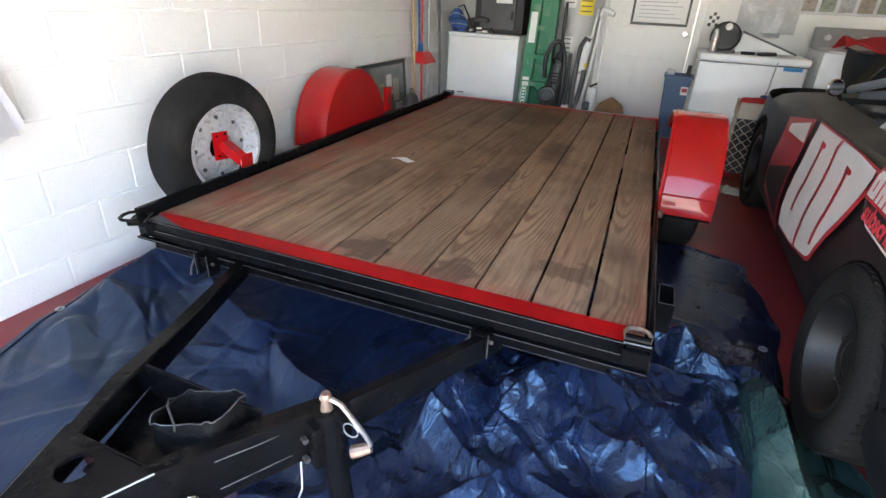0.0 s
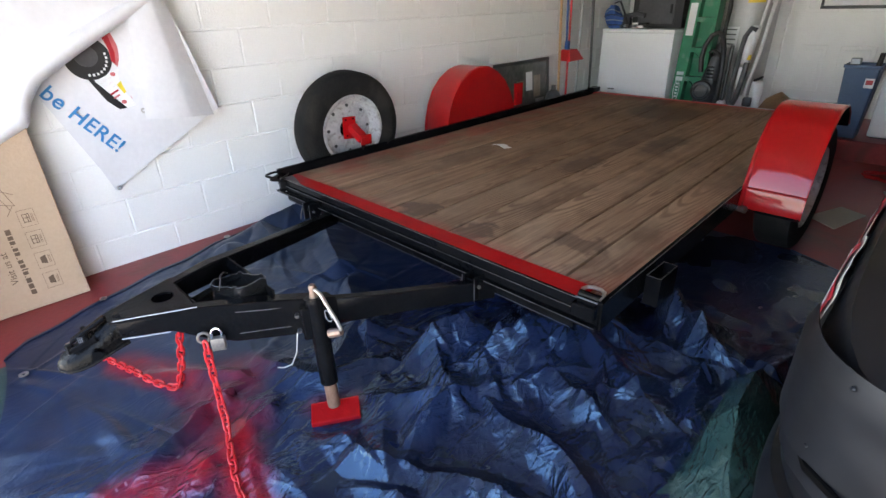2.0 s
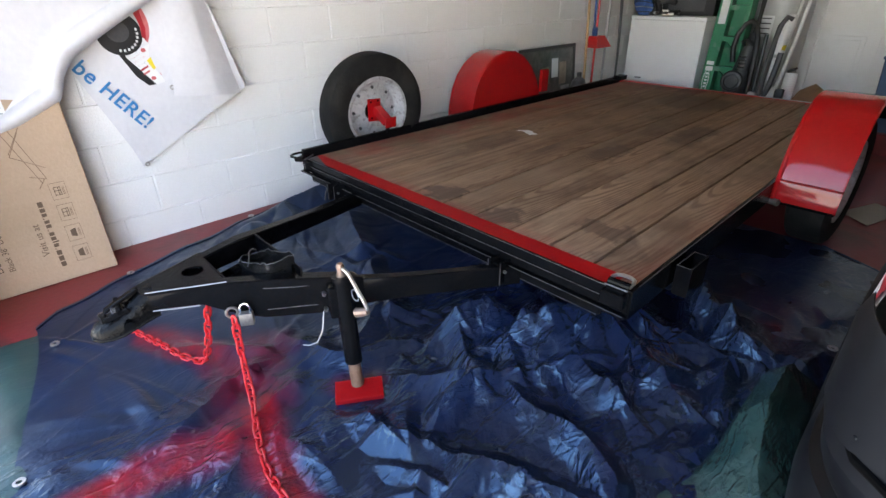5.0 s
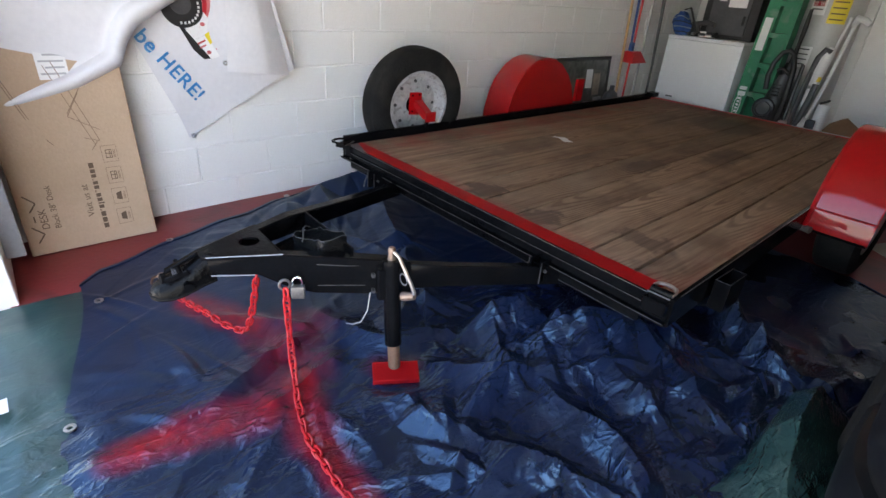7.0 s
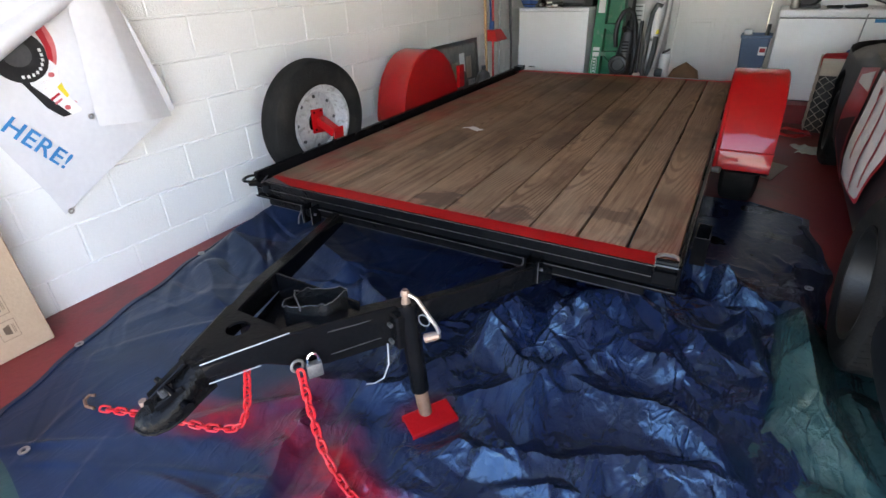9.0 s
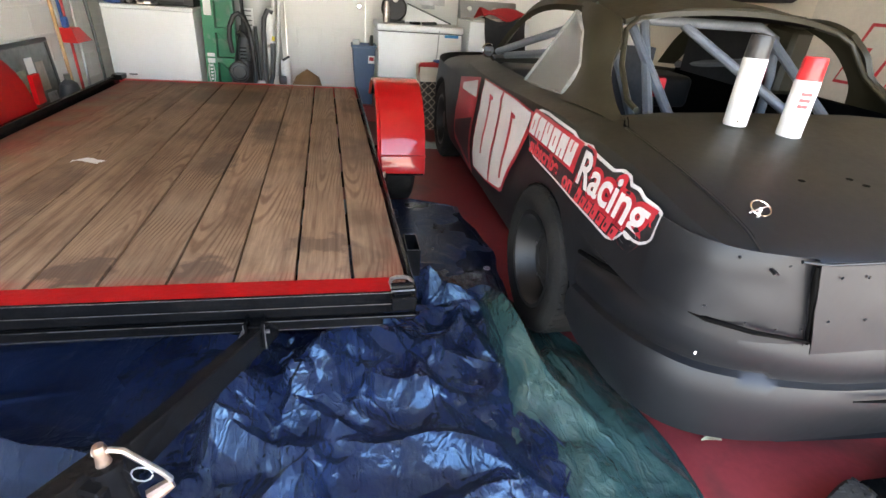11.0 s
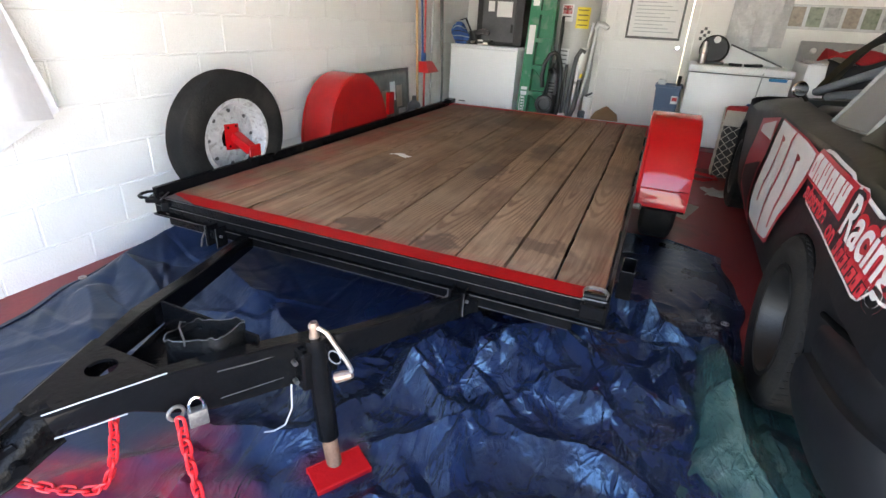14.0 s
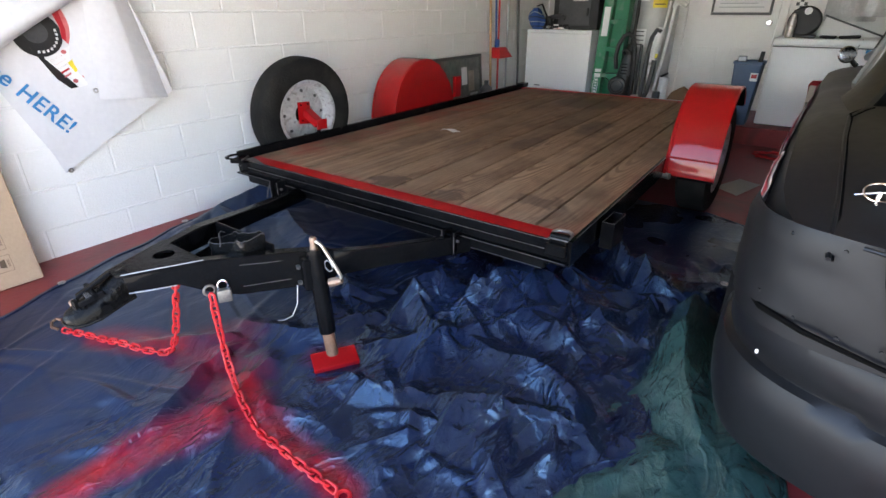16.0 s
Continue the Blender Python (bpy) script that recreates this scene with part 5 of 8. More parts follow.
def green_points(u, v):
    y = 0.3 + 1.55 * v
    xl = 0.05 + 0.24 * smooth_np(v * 1.5)
    xr = np.interp(y, [0.3, 0.68, 0.9, 1.15, 1.42, 1.7, 1.85], [0.74, 0.75, 0.755, 0.735, 0.68, 0.52, 0.46]) + 0.01 * np.sin(y * 9)
    x = xl + (xr - xl) * u
    h = 0.003 + creases(x, y, GREEN_BIG, True) + creases(x, y, GREEN_MID)
    best = np.zeros_like(x)
    for (x0, y0), (x1, y1), h0, h1 in GREEN_RIDGES:
        dx, dy = x1 - x0, y1 - y0
        s = np.clip(((x - x0) * dx + (y - y0) * dy) / (dx * dx + dy * dy), 0, 1)
        d = np.hypot(x - x0 - s * dx, y - y0 - s * dy) / 0.13
        best = np.maximum(best, (h0 + (h1 - h0) * s) * np.maximum(0.0, 1 - d))
    rim_fall = smooth_np(np.minimum(u, 1 - u) / 0.06)
    return np.stack([x, y, 0.008 * y + 0.004 + np.maximum(h + best, 0.002) * (0.12 + 0.88 * rim_fall)], -1)


def green_point(u, v):
    return Vector(green_points(np.array([u]), np.array([v]))[0])


green1 = tagged(new("green_tarp", sheet_mesh(np.linspace(0, 1, 110), np.linspace(0, 1, 210), green_points)), "crumpled dark green plastic tarpaulin beside the blue one", "tarpaulin")
green1.data.materials.append(GREEN_TARP)
part("hem", tube([green_point(0.985, i / 80) + Vector((0, 0, 0.002)) for i in range(81)], 0.005, 6), GREEN_TARP, green1)
green2 = tagged(part("green_tarp", grid(60, 50, lambda u, v: Vector((-1.86 + 1.36 * u, -0.5 + 0.42 * v + 0.1 * (1 - u) * v, 0.002 + 0.012 * crumple(u * 2, v, 3.0, 2.0)[0] * smooth01((0.75 - v) / 0.3)))), GREEN_TARP), "green plastic tarpaulin lying under the blue one at the doorway", "tarpaulin")
part("tag", box(-1.25, -1.18, -0.44, -0.4, 0.028, 0.03), PAPER, green2, "small white tag")


# ---- the race car ----
XC, HW = 1.36, 0.85
car = thing("race_car", "matt black race car with number panel and roll cage", "car")
REAR, FRONT = 0.715, 4.98
ZTOP = [(0.7, 0.852), (0.76, 0.88), (0.9, 0.912), (1.2, 0.955), (1.5, 0.985), (1.9, 0.965), (2.4, 0.935), (3.2, 0.925), (3.5, 0.91), (4.2, 0.83), (4.8, 0.7), (5.0, 0.6)]
ZSHO = [(0.7, 0.825), (0.85, 0.865), (0.95, 0.887), (1.1, 0.91), (1.3, 0.922), (1.7, 0.925), (2.4, 0.885), (3.3, 0.87), (4.2, 0.76), (4.8, 0.62), (5.0, 0.55)]


def plan(y, rear, p, hw):
    if y < 1.35:
        return hw * max(0.0, 1 - ((1.35 - y) / (1.35 - rear)) ** p) ** (1 / p)
    if y > 4.1:
        return hw * max(0.0, 1 - ((y - 4.1) / (FRONT + 0.005 - 4.1)) ** 3.0) ** (1 / 3.0)
    return hw


def body_ring(y):
    w = plan(y, REAR - 0.005, 6.5, HW)
    tuck = 1 - smooth01((y - 1.2) / 0.2)
    wl = plan(y, REAR + 0.04, 5.0, HW - 0.02) * (1 - tuck) + plan(max(y, REAR + 0.001), REAR + 0.035, 3.4, HW - 0.05) * tuck
    zt, zs = interp(ZTOP, y), interp(ZSHO, y)
    waist = 0.012 * smooth01((y - 1.0) / 0.6)
    half = [(wl * 0.86, 0.22), (wl * 0.965, 0.24), (wl * 0.995, 0.3), (w * 0.998 + (wl - w) * tuck, 0.42), (w + (wl - w) * tuck, 0.52), (w - waist * 0.3 + (wl - w) * tuck, 0.59), (w - waist, 0.635), (w * 0.986 - waist, 0.76), (w * 0.971, zs - 0.04), (w * 0.952, zs), (w * 0.9, zs + (zt - zs) * 0.45), (w * 0.8, zs + (zt - zs) * 0.78), (w * 0.6, zt), (w * 0.3, zt + 0.012), (0.0, zt + 0.016)]
    right = [(XC + a, y, z) for a, z in half]
    left = [(XC - a, y, z) for a, z in half[:-1]]
    return left + right[::-1]


ys = [REAR, REAR + 0.004, REAR + 0.015, REAR + 0.035, REAR + 0.06, REAR + 0.1] + [0.86 + 0.07 * i for i in range(47)] + [4.2, 4.35, 4.5, 4.65, 4.78, 4.87, 4.93, 4.96, FRONT]
bm = bmesh.new()
rings = [[bm.verts.new(p) for p in body_ring(y)] for y in ys]
for A, B in zip(rings, rings[1:]):
    for j in range(len(A)):
        bm.faces.new((A[j], A[(j + 1) % len(A)], B[(j + 1) % len(A)], B[j]))
bm.faces.new(rings[0])
bm.faces.new(rings[-1][::-1])
# dents and ripples of beaten sheet metal
for v in bm.verts:
    q = v.co * 2.3
    v.co += Vector((noise.noise(q), 0.6 * noise.noise(q + Vector((5, 1, 2))), noise.noise(q + Vector((1, 7, 3))))) * 0.008
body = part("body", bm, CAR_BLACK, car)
WY = (1.66, 4.1)
tools = []
for wy in WY:
    for s in (-1, 1):
        tools.append(tube([(XC + s * 0.56, wy, 0.31), (XC + s * 1.1, wy, 0.31)], 0.345, 36))
tools.append(box(XC - 0.675, XC + 0.675, 1.56, 3.3, 0.34, 1.3))
# the flank is cut back behind the rear wheels
for s_ in (-1, 1):
    wedge = plate([(1.5, 0.57), (1.33, 0.38), (1.17, 0.2), (1.62, 0.2), (1.62, 0.57)], 0.4, m=Matrix(((0, 0, 1, XC + s_ * 0.75 - 0.2), (1, 0, 0, 0), (0, 1, 0, 0), (0, 0, 0, 1))))
    tools.append(wedge)
cut(body, tools)
for f in body.data.polygons:
    f.use_smooth = True
body.data.set_sharp_from_angle(angle=radians(38))
part("cabin_floor", box(XC - 0.66, XC + 0.66, 1.57, 3.29, 0.345, 0.36), BLACK_PL, car)


def gap_z(x, y):
    """Height of the gap between the body panels and the bumper."""
    if y > 0.75:
        return interp([(0.75, 0.68), (0.87, 0.676), (0.98, 0.652), (1.125, 0.615), (1.31, 0.572)], y)
    return interp([(-0.78, 0.684), (-0.67, 0.68), (-0.55, 0.656), (-0.36, 0.63), (0.0, 0.616)], -abs(x - XC))


# rear bumper: an upper roll, a groove and a lower roll
def bumper_ring(y, prof):
    out = []
    for grow, z, p in prof:
        out.append((plan(y, REAR - 0.02 - grow, p, HW + grow), z))
    return out


PROF = [(-0.12, 0.235, 5.0), (-0.05, 0.238, 4.9), (-0.012, 0.262, 4.8), (0.004, 0.32, 4.7), (0.012, 0.39, 4.6), (0.012, 0.44, 4.6), (0.002, 0.47, 4.6), (-0.016, 0.478, 4.6), (-0.015, 0.488, 4.6), (-0.008, 0.505, 4.7), (-0.004, 0.56, 5.0), (-0.012, 0.6, 5.3), (-0.04, 0.628, 5.5), (-0.12, 0.634, 5.5)]
N = 72
bm = bmesh.new()
rows = []
for i in range(N + 1):
    a = math.pi * i / N
    row = []
    for grow, z, p in PROF:
        # superellipse swept round the tail, from one wheel arch to the other
        c, s = math.cos(a), math.sin(a)
        hw, d = HW + grow, 1.35 - (REAR - 0.005 - grow)
        x = -hw * math.copysign(abs(c) ** (2 / p), c)
        y = 1.35 - d * abs(s) ** (2 / p)
        if y > 1.30:
            y = 1.30
        zz = z + (0.012 * noise.noise(Vector((x * 2, y * 2, 1.0)))) * (0.3 < z < 0.6)
        top = gap_z(XC + x, y) - 0.006
        row.append(bm.verts.new((XC + x, y, 0.258 + (zz - 0.235) * (top - 0.258) / 0.4)))
    rows.append(row)
for A, B in zip(rows, rows[1:]):
    for j in range(len(PROF) - 1):
        bm.faces.new((A[j], A[j + 1], B[j + 1], B[j]))
bmesh.ops.remove_doubles(bm, verts=bm.verts, dist=1e-5)
thicken(bm, 0.004)
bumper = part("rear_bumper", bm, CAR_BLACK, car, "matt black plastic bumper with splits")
cut(bumper, [plate([(1.33, 0.38), (1.17, 0.2), (1.62, 0.2), (1.62, 0.38)], 0.4, m=Matrix(((0, 0, 1, XC + s_ * 0.75 - 0.2), (1, 0, 0, 0), (0, 1, 0, 0), (0, 0, 0, 1)))) for s_ in (-1, 1)])
for f in bumper.data.polygons:
    f.use_smooth = True
bumper.data.set_sharp_from_angle(angle=radians(40))
# splits in the bumper skin
for pts in ([(1.02, 0.683, 0.462), (1.2, 0.68, 0.452), (1.42, 0.678, 0.452)], [(1.22, 0.674, 0.41), (1.32, 0.672, 0.43), (1.44, 0.67, 0.44)], [(1.22, 0.672, 0.36), (1.28, 0.672, 0.4), (1.4, 0.67, 0.43)], [(1.2, 0.683, 0.58), (1.22, 0.68, 0.53), (1.25, 0.68, 0.5)]):
    part("split", tube(pts, [0.002, 0.007, 0.005], 6), DEEP_BLACK, bumper)
part("chip", box(0.6, 0.606, 0.787, 0.79, 0.56, 0.57, 0.001), WHITE_PL, bumper)

# rear sheet panels, riveted on
def rivets(points, parent):
    for p, d in points:
        part("rivet", tube([Vector(p), Vector(p) + Vector(d) * 0.0025], [0.004, 0.003], 8), CAR_BLACK, parent)


corner = bmesh.new()
cols = []
for i in range(17):
    t = i / 16
    # round the corner of the tail, from the flank to the middle
    a = radians(12.5 + 73.5 * t)
    p = 6.5
    x = -(HW + 0.005) * abs(math.cos(a)) ** (2 / p)
    y = 1.35 - (1.35 - REAR + 0.006) * abs(math.sin(a)) ** (2 / p)
    cols.append([corner.verts.new((XC + min(x, -0.625 + 0.075 * (1 - k / 6)) * (1 - 0.012 * (k == 6)), y + 0.006 * noise.noise(Vector((t * 5, k * 0.9, 0))), gap_z(XC + x, y) + 0.004 + (0.86 + 0.008 * t - gap_z(XC + x, y)) * k / 6)) for k in range(7)])
for A, B in zip(cols, cols[1:]):
    for k in range(6):
        corner.faces.new((A[k], A[k + 1], B[k + 1], B[k]))
thicken(corner, 0.002)
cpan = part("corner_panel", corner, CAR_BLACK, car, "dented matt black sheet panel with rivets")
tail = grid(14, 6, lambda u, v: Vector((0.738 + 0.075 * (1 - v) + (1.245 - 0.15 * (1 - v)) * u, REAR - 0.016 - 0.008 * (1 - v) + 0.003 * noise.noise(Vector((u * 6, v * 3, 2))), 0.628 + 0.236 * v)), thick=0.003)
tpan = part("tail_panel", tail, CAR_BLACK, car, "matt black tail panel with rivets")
part("seam_gap", tube([(0.737, REAR - 0.012, 0.858), (0.752, REAR - 0.012, 0.815), (0.776, REAR - 0.013, 0.74), (0.808, REAR - 0.014, 0.648)], [0.004, 0.008, 0.003, 0.003], 8), DEEP_BLACK, tpan)
part("lid_edge", tube([(0.7, REAR - 0.006, 0.868), (0.76, REAR - 0.016, 0.864), (0.9, REAR - 0.018, 0.868), (1.4, REAR - 0.02, 0.868), (1.95, REAR - 0.016, 0.868)], 0.004, 8), CAR_BLACK, tpan)
rivets([((x, REAR - 0.024, 0.835), (0, -1, 0)) for x in (0.8, 0.87, 0.95, 1.08, 1.2)] + [((x, REAR - 0.026, 0.72), (0, -1, 0)) for x in (0.82, 0.92, 1.0)], tpan)
rivets([((0.545, 0.86, 0.85), (-1, -0.5, 0)), ((0.6, 0.765, 0.85), (-1, -0.7, 0)), ((0.68, 0.712, 0.855), (-0.3, -1, 0)), ((0.527, 0.9, 0.7), (-1, -0.3, 0)), ((0.575, 0.785, 0.71), (-0.8, -1, 0)), ((0.64, 0.725, 0.7), (-0.3, -1, 0)), ((0.71, 0.707, 0.692), (0, -1, 0)), ((0.775, 0.704, 0.69), (0, -1, 0))], cpan)
# slot in the tail with bare edges, embossed badge bars, white plate recess
slot = bmesh.new()
pts = [(0.06 * math.cos(a) * (1.0 if math.cos(a) > 0 else 1.15), 0.02 * math.sin(a) + 0.006 * math.cos(a)) for a in [2 * math.pi * i / 20 for i in range(20)]]
plate(pts, 0.004, bm=slot, m=Matrix.Translation((1.065, REAR - 0.0195, 0.722)) @ pose(0, 0, 0, 90, 0, 0))
part("slot", slot, DEEP_BLACK, tpan)
for i in range(6):
    part("badge_bar", bar((0.842 + 0.033 * i, REAR - 0.021, 0.66 - 0.002 * i), (0.862 + 0.033 * i, REAR - 0.021, 0.661 - 0.002 * i), 0.004, 0.012, 0.001), GREY_PL, tpan)
part("plate_recess", plate([(1.12, 0.6), (1.6, 0.6), (1.56, 0.74), (1.17, 0.735)], 0.012, 0.003, m=Matrix.Translation((0, REAR - 0.018, 0)) @ pose(0, 0, 0, 90, 0, 0)), CAR_BLACK, tpan)
part("white_plate", plate([(1.2, 0.606), (1.52, 0.606), (1.5, 0.72), (1.235, 0.72)], 0.004, 0.001, m=Matrix.Translation((0, REAR - 0.031, 0)) @ pose(0, 0, 0, 90, 0, 0)), WHITE_VINYL, tpan, "blank white plate")
# boot lid pin with its wire ring, and two drilled holes
pin = part("hood_pin", lathe([(0.005, 0.0), (0.005, 0.02), (0.003, 0.026)], 10, m=pose(0.711, 0.872, 0.896)), CHROME, car, "chrome boot lid pin")
part("pin_ring", tube([(0.711 + 0.025 * math.cos(a), 0.872 + 0.019 * math.sin(a), 0.92 + 0.012 * math.sin(a)) for a in [2 * math.pi * i / 20 for i in range(20)]], 0.0019, 6, closed=True), CHROME, pin)
part("pin_wire", tube([(0.674, 0.862, 0.912), (0.711, 0.872, 0.92), (0.747, 0.885, 0.918)], 0.0021, 6), CHROME, pin)
for x, y in ((0.93, 1.0), (1.09, 1.01), (1.11, 0.975)):
    part("drilled_hole", lathe([(0.009, 0.0), (0.009, 0.002)], 10, m=pose(x, y, interp(ZTOP, y) + 0.0135)), DEEP_BLACK, car)
def lid_z(x, y):
    """Height of the body's upper side at x, y."""
    up = sorted((px, pz) for px, _, pz in body_ring(y)[9:16])
    return interp(up, x)


seam = []
for (xa, ya), (xb, yb) in zip(((0.667, 0.72), (0.664, 0.771), (0.656, 0.986), (0.65, 1.23), (0.653, 1.42)), ((0.664, 0.771), (0.656, 0.986), (0.65, 1.23), (0.653, 1.42), (0.712, 1.55))):
    seam += [(xa + (xb - xa) * i / 4, ya + (yb - ya) * i / 4) for i in range(4)]
part("lid_seam", tube([(x, y, lid_z(x, y) + 0.0) for x, y in seam], 0.0026, 6), DEEP_BLACK, car)
part("panel_lip", tube([(x - 0.0065, y, lid_z(x - 0.0065, y) + 0.0015) for x, y in seam], 0.0046, 6), CAR_BLACK, car)
part("body_tear", tube([(x, y, lid_z(x, y) + 0.003) for x, y in ((0.675, 1.49), (0.648, 1.44), (0.65, 1.39))], [0.002, 0.004, 0.002], 6), DEEP_BLACK, car)

# cabin: roof, pillars, window frames
def strip(a, b, n=14, thick=0.02, bulge=0.0, mat=CAR_BLACK, name="pillar", parent=None, label=""):
    """A sheet between two curves of points."""
    def along(c, t):
        k = t * (len(c) - 1)
        i = min(int(k), len(c) - 2)
        p0, p1 = Vector(c[i]), Vector(c[i + 1])
        m0 = (p1 - Vector(c[i - 1])) / 2 if i else p1 - p0
        m1 = (Vector(c[i + 2]) - p0) / 2 if i + 2 < len(c) else p1 - p0
        f = k - i
        return (2 * f ** 3 - 3 * f * f + 1) * p0 + (f ** 3 - 2 * f * f + f) * m0 + (-2 * f ** 3 + 3 * f * f) * p1 + (f ** 3 - f * f) * m1
    bm = grid(n, 8, lambda u, v: along(a, u).lerp(along(b, u), v) + Vector((-bulge * math.sin(math.pi * v) * (1 if a[0][0] < XC else -1), 0, bulge * math.sin(math.pi * v))), thick=thick)
    return part(name, bm, mat, parent or car, label)


def flip(c):
    return [(2 * XC - x, y, z) for x, y, z in c]


RAIL = [(0.845, 1.96, 1.25), (0.815, 2.25, 1.29), (0.81, 2.55, 1.3), (0.825, 2.85, 1.275), (0.85, 3.02, 1.24)]
roof = grid(18, 18, lambda u, v: Vector((0, 0, 0)))
for i, vtx in enumerate(roof.verts):
    u, v = (i // 19) / 18, (i % 19) / 18
    s = 2 * u - 1
    y = 1.95 + 1.08 * v + (0.1 * (1 - s * s)) * (1 if v > 0.5 else -1) * abs(2 * v - 1) * (0.3 if v < 0.5 else 1)
    edge = interp([(1.95, 0.845), (2.25, 0.815), (2.55, 0.81), (2.85, 0.825), (3.05, 0.85)], y)
    ze = interp([(1.9, 1.25), (1.95, 1.255), (2.25, 1.292), (2.55, 1.302), (2.85, 1.277), (3.1, 1.235)], y)
    vtx.co = Vector((XC + s * (XC - edge), y, ze + 0.062 * (1 - s * s) ** 0.8))
thicken(roof, 0.02)
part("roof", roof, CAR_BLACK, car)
for side in (0, 1):
    fl_ = flip if side else (lambda c: c)
    # broad rear pillar
    strip(fl_([(0.815, 1.93, 1.262), (0.79, 1.85, 1.19), (0.75, 1.8, 1.09), (0.7, 1.62, 1.0), (0.655, 1.42, 0.955)]), fl_([(0.805, 2.3, 1.295), (0.735, 2.1, 1.2), (0.7, 1.97, 1.07), (0.665, 1.97, 0.98), (0.63, 2.0, 0.93)]), 20, 0.02, 0.02, name="rear_pillar")
    # roof rail and windscreen pillar
    strip(fl_([(0.79, 2.2, 1.285), (0.775, 2.6, 1.272), (0.765, 2.9, 1.215), (0.735, 3.1, 1.11), (0.7, 3.3, 0.96)]), fl_([(0.835, 2.2, 1.305), (0.83, 2.6, 1.31), (0.83, 2.95, 1.268), (0.8, 3.2, 1.14), (0.76, 3.42, 0.95)]), 18, 0.03, name="windscreen_pillar")
    # rear window frame flange
    part("window_flange", tube(fl_([(1.36, 1.93, 1.318), (1.1, 1.95, 1.3), (0.9, 1.95, 1.262), (0.835, 1.91, 1.22), (0.8, 1.82, 1.1), (0.765, 1.66, 1.0), (0.76, 1.58, 0.985)]), 0.011, 8), CAR_BLACK, car)
    # hazy plastic quarter window with taped edge
    tri3 = fl_([(0.755, 2.22, 1.262), (0.664, 2.5, 0.918), (0.664, 2.28, 0.925), (0.67, 2.02, 0.95), (0.705, 1.965, 1.07), (0.735, 2.06, 1.19)])
    if side == 0:
        E_HAZE = nodes_of("hazy_plastic")
        E_HAZE[2].inputs["Base Color"].default_value = (0.34, 0.34, 0.32, 1)
        E_HAZE[2].inputs["Roughness"].default_value = 0.35
        E_HAZE[2].inputs["Transmission Weight"].default_value = 0.55
        E_HAZE[2].inputs["Alpha"].default_value = 0.6
        qb = bmesh.new()
        qb.faces.new([qb.verts.new(p) for p in tri3])
        quarter = part("quarter_window", thicken(qb, 0.003), E_HAZE[0], car, "hazy clear plastic sheet taped over the quarter window")
        part("window_tape", tube(tri3, 0.014, 6, closed=True, flat=0.5), surf("grey_tape", (0.2, 0.2, 0.19), (0.32, 0.32, 0.3), 0.6, 20, 90, bump=0.2), quarter)
    # chromed bullet mirror
for_mirror = part("door_mirror", lathe([(0.0, -0.035), (0.02, -0.032), (0.038, -0.015), (0.042, 0.0), (0.036, 0.008), (0.0, 0.01)], 24, m=pose(0.61, 3.1, 0.985, 80, 0, 20)), CHROME, car, "round chrome mirror")
part("mirror_arm", tube([(0.66, 3.14, 0.93), (0.615, 3.1, 0.975)], 0.012, 8), CHROME, for_mirror)
# door top bar, dash, far-side trim
part("door_bar", tube([(0.7, 3.2, 0.97), (0.86, 2.4, 1.2)], 0.02, 10), CAGE, car)
part("dashboard", box(XC - 0.62, XC + 0.62, 3.0, 3.3, 0.7, 0.9, 0.04, 3), BLACK_PL, car)
part("parcel_shelf", box(XC - 0.66, XC + 0.66, 1.56, 1.95, 0.78, 0.8, 0.005), BLACK_PL, car)
# bare inside of the far flank: pillar, near-black panel, sheet for the opening's shade
part("inner_panel", box(XC + 0.655, XC + 0.675, 1.5, 3.3, 0.36, 0.965, 0.005), DEEP_BLACK, car)
part("inner_pillar", loft([(2.2, XC + 0.5, XC + 0.62, 0.95, 1.25), (2.42, XC + 0.5, XC + 0.62, 0.95, 1.27)], 0.02), CAR_BLACK, car)
part("dark_opening_sheet", box(XC + 0.56, XC + 0.57, 2.4, 3.1, 0.93, 1.22), BLACK_CLOTH, car, "dark sheet across the far door opening")
# near-black sheets add the cabin's shade under the roof and across the back
part("roof_shade_sheet", grid(8, 8, lambda u, v: Vector((XC - 0.5 + u, 2.0 + 0.95 * v, 1.262 + 0.04 * (1 - (2 * u - 1) ** 2)))), DEEP_BLACK, car)
part("rear_bulkhead", box(XC - 0.66, XC + 0.66, 1.565, 1.58, 0.36, 0.8), DEEP_BLACK, car)
# roll cage
cage = part("roll_cage", tube([(XC - 0.52, 2.25, 0.36), (XC - 0.5, 2.25, 1.0), (XC - 0.44, 2.25, 1.2), (XC - 0.34, 2.25, 1.245), (XC + 0.34, 2.25, 1.245), (XC + 0.44, 2.25, 1.2), (XC + 0.5, 2.25, 1.0), (XC + 0.52, 2.25, 0.36)], 0.022, 12), CAGE, car, "grey painted steel tube roll cage")
for a, b in (((XC - 0.33, 2.25, 1.235), (XC - 0.25, 1.68, 0.75)), ((XC - 0.06, 2.25, 1.235), (XC + 0.5, 1.72, 0.78)), ((XC - 0.42, 2.25, 1.2), (XC + 0.0, 2.28, 0.42)), ((XC - 0.4, 1.72, 0.75), (XC - 0.26, 2.25, 1.24)), ((XC + 0.42, 2.25, 1.2), (XC + 0.45, 1.62, 0.8)), ((XC - 0.5, 2.25, 1.1), (XC - 0.6, 3.2, 0.95)), ((XC + 0.5, 2.25, 1.1), (XC + 0.6, 3.2, 0.95)), ((XC - 0.5, 2.25, 0.7), (XC - 0.62, 3.1, 0.6))):
    part("cage_tube", tube([a, b], 0.021, 10), CAGE, cage)
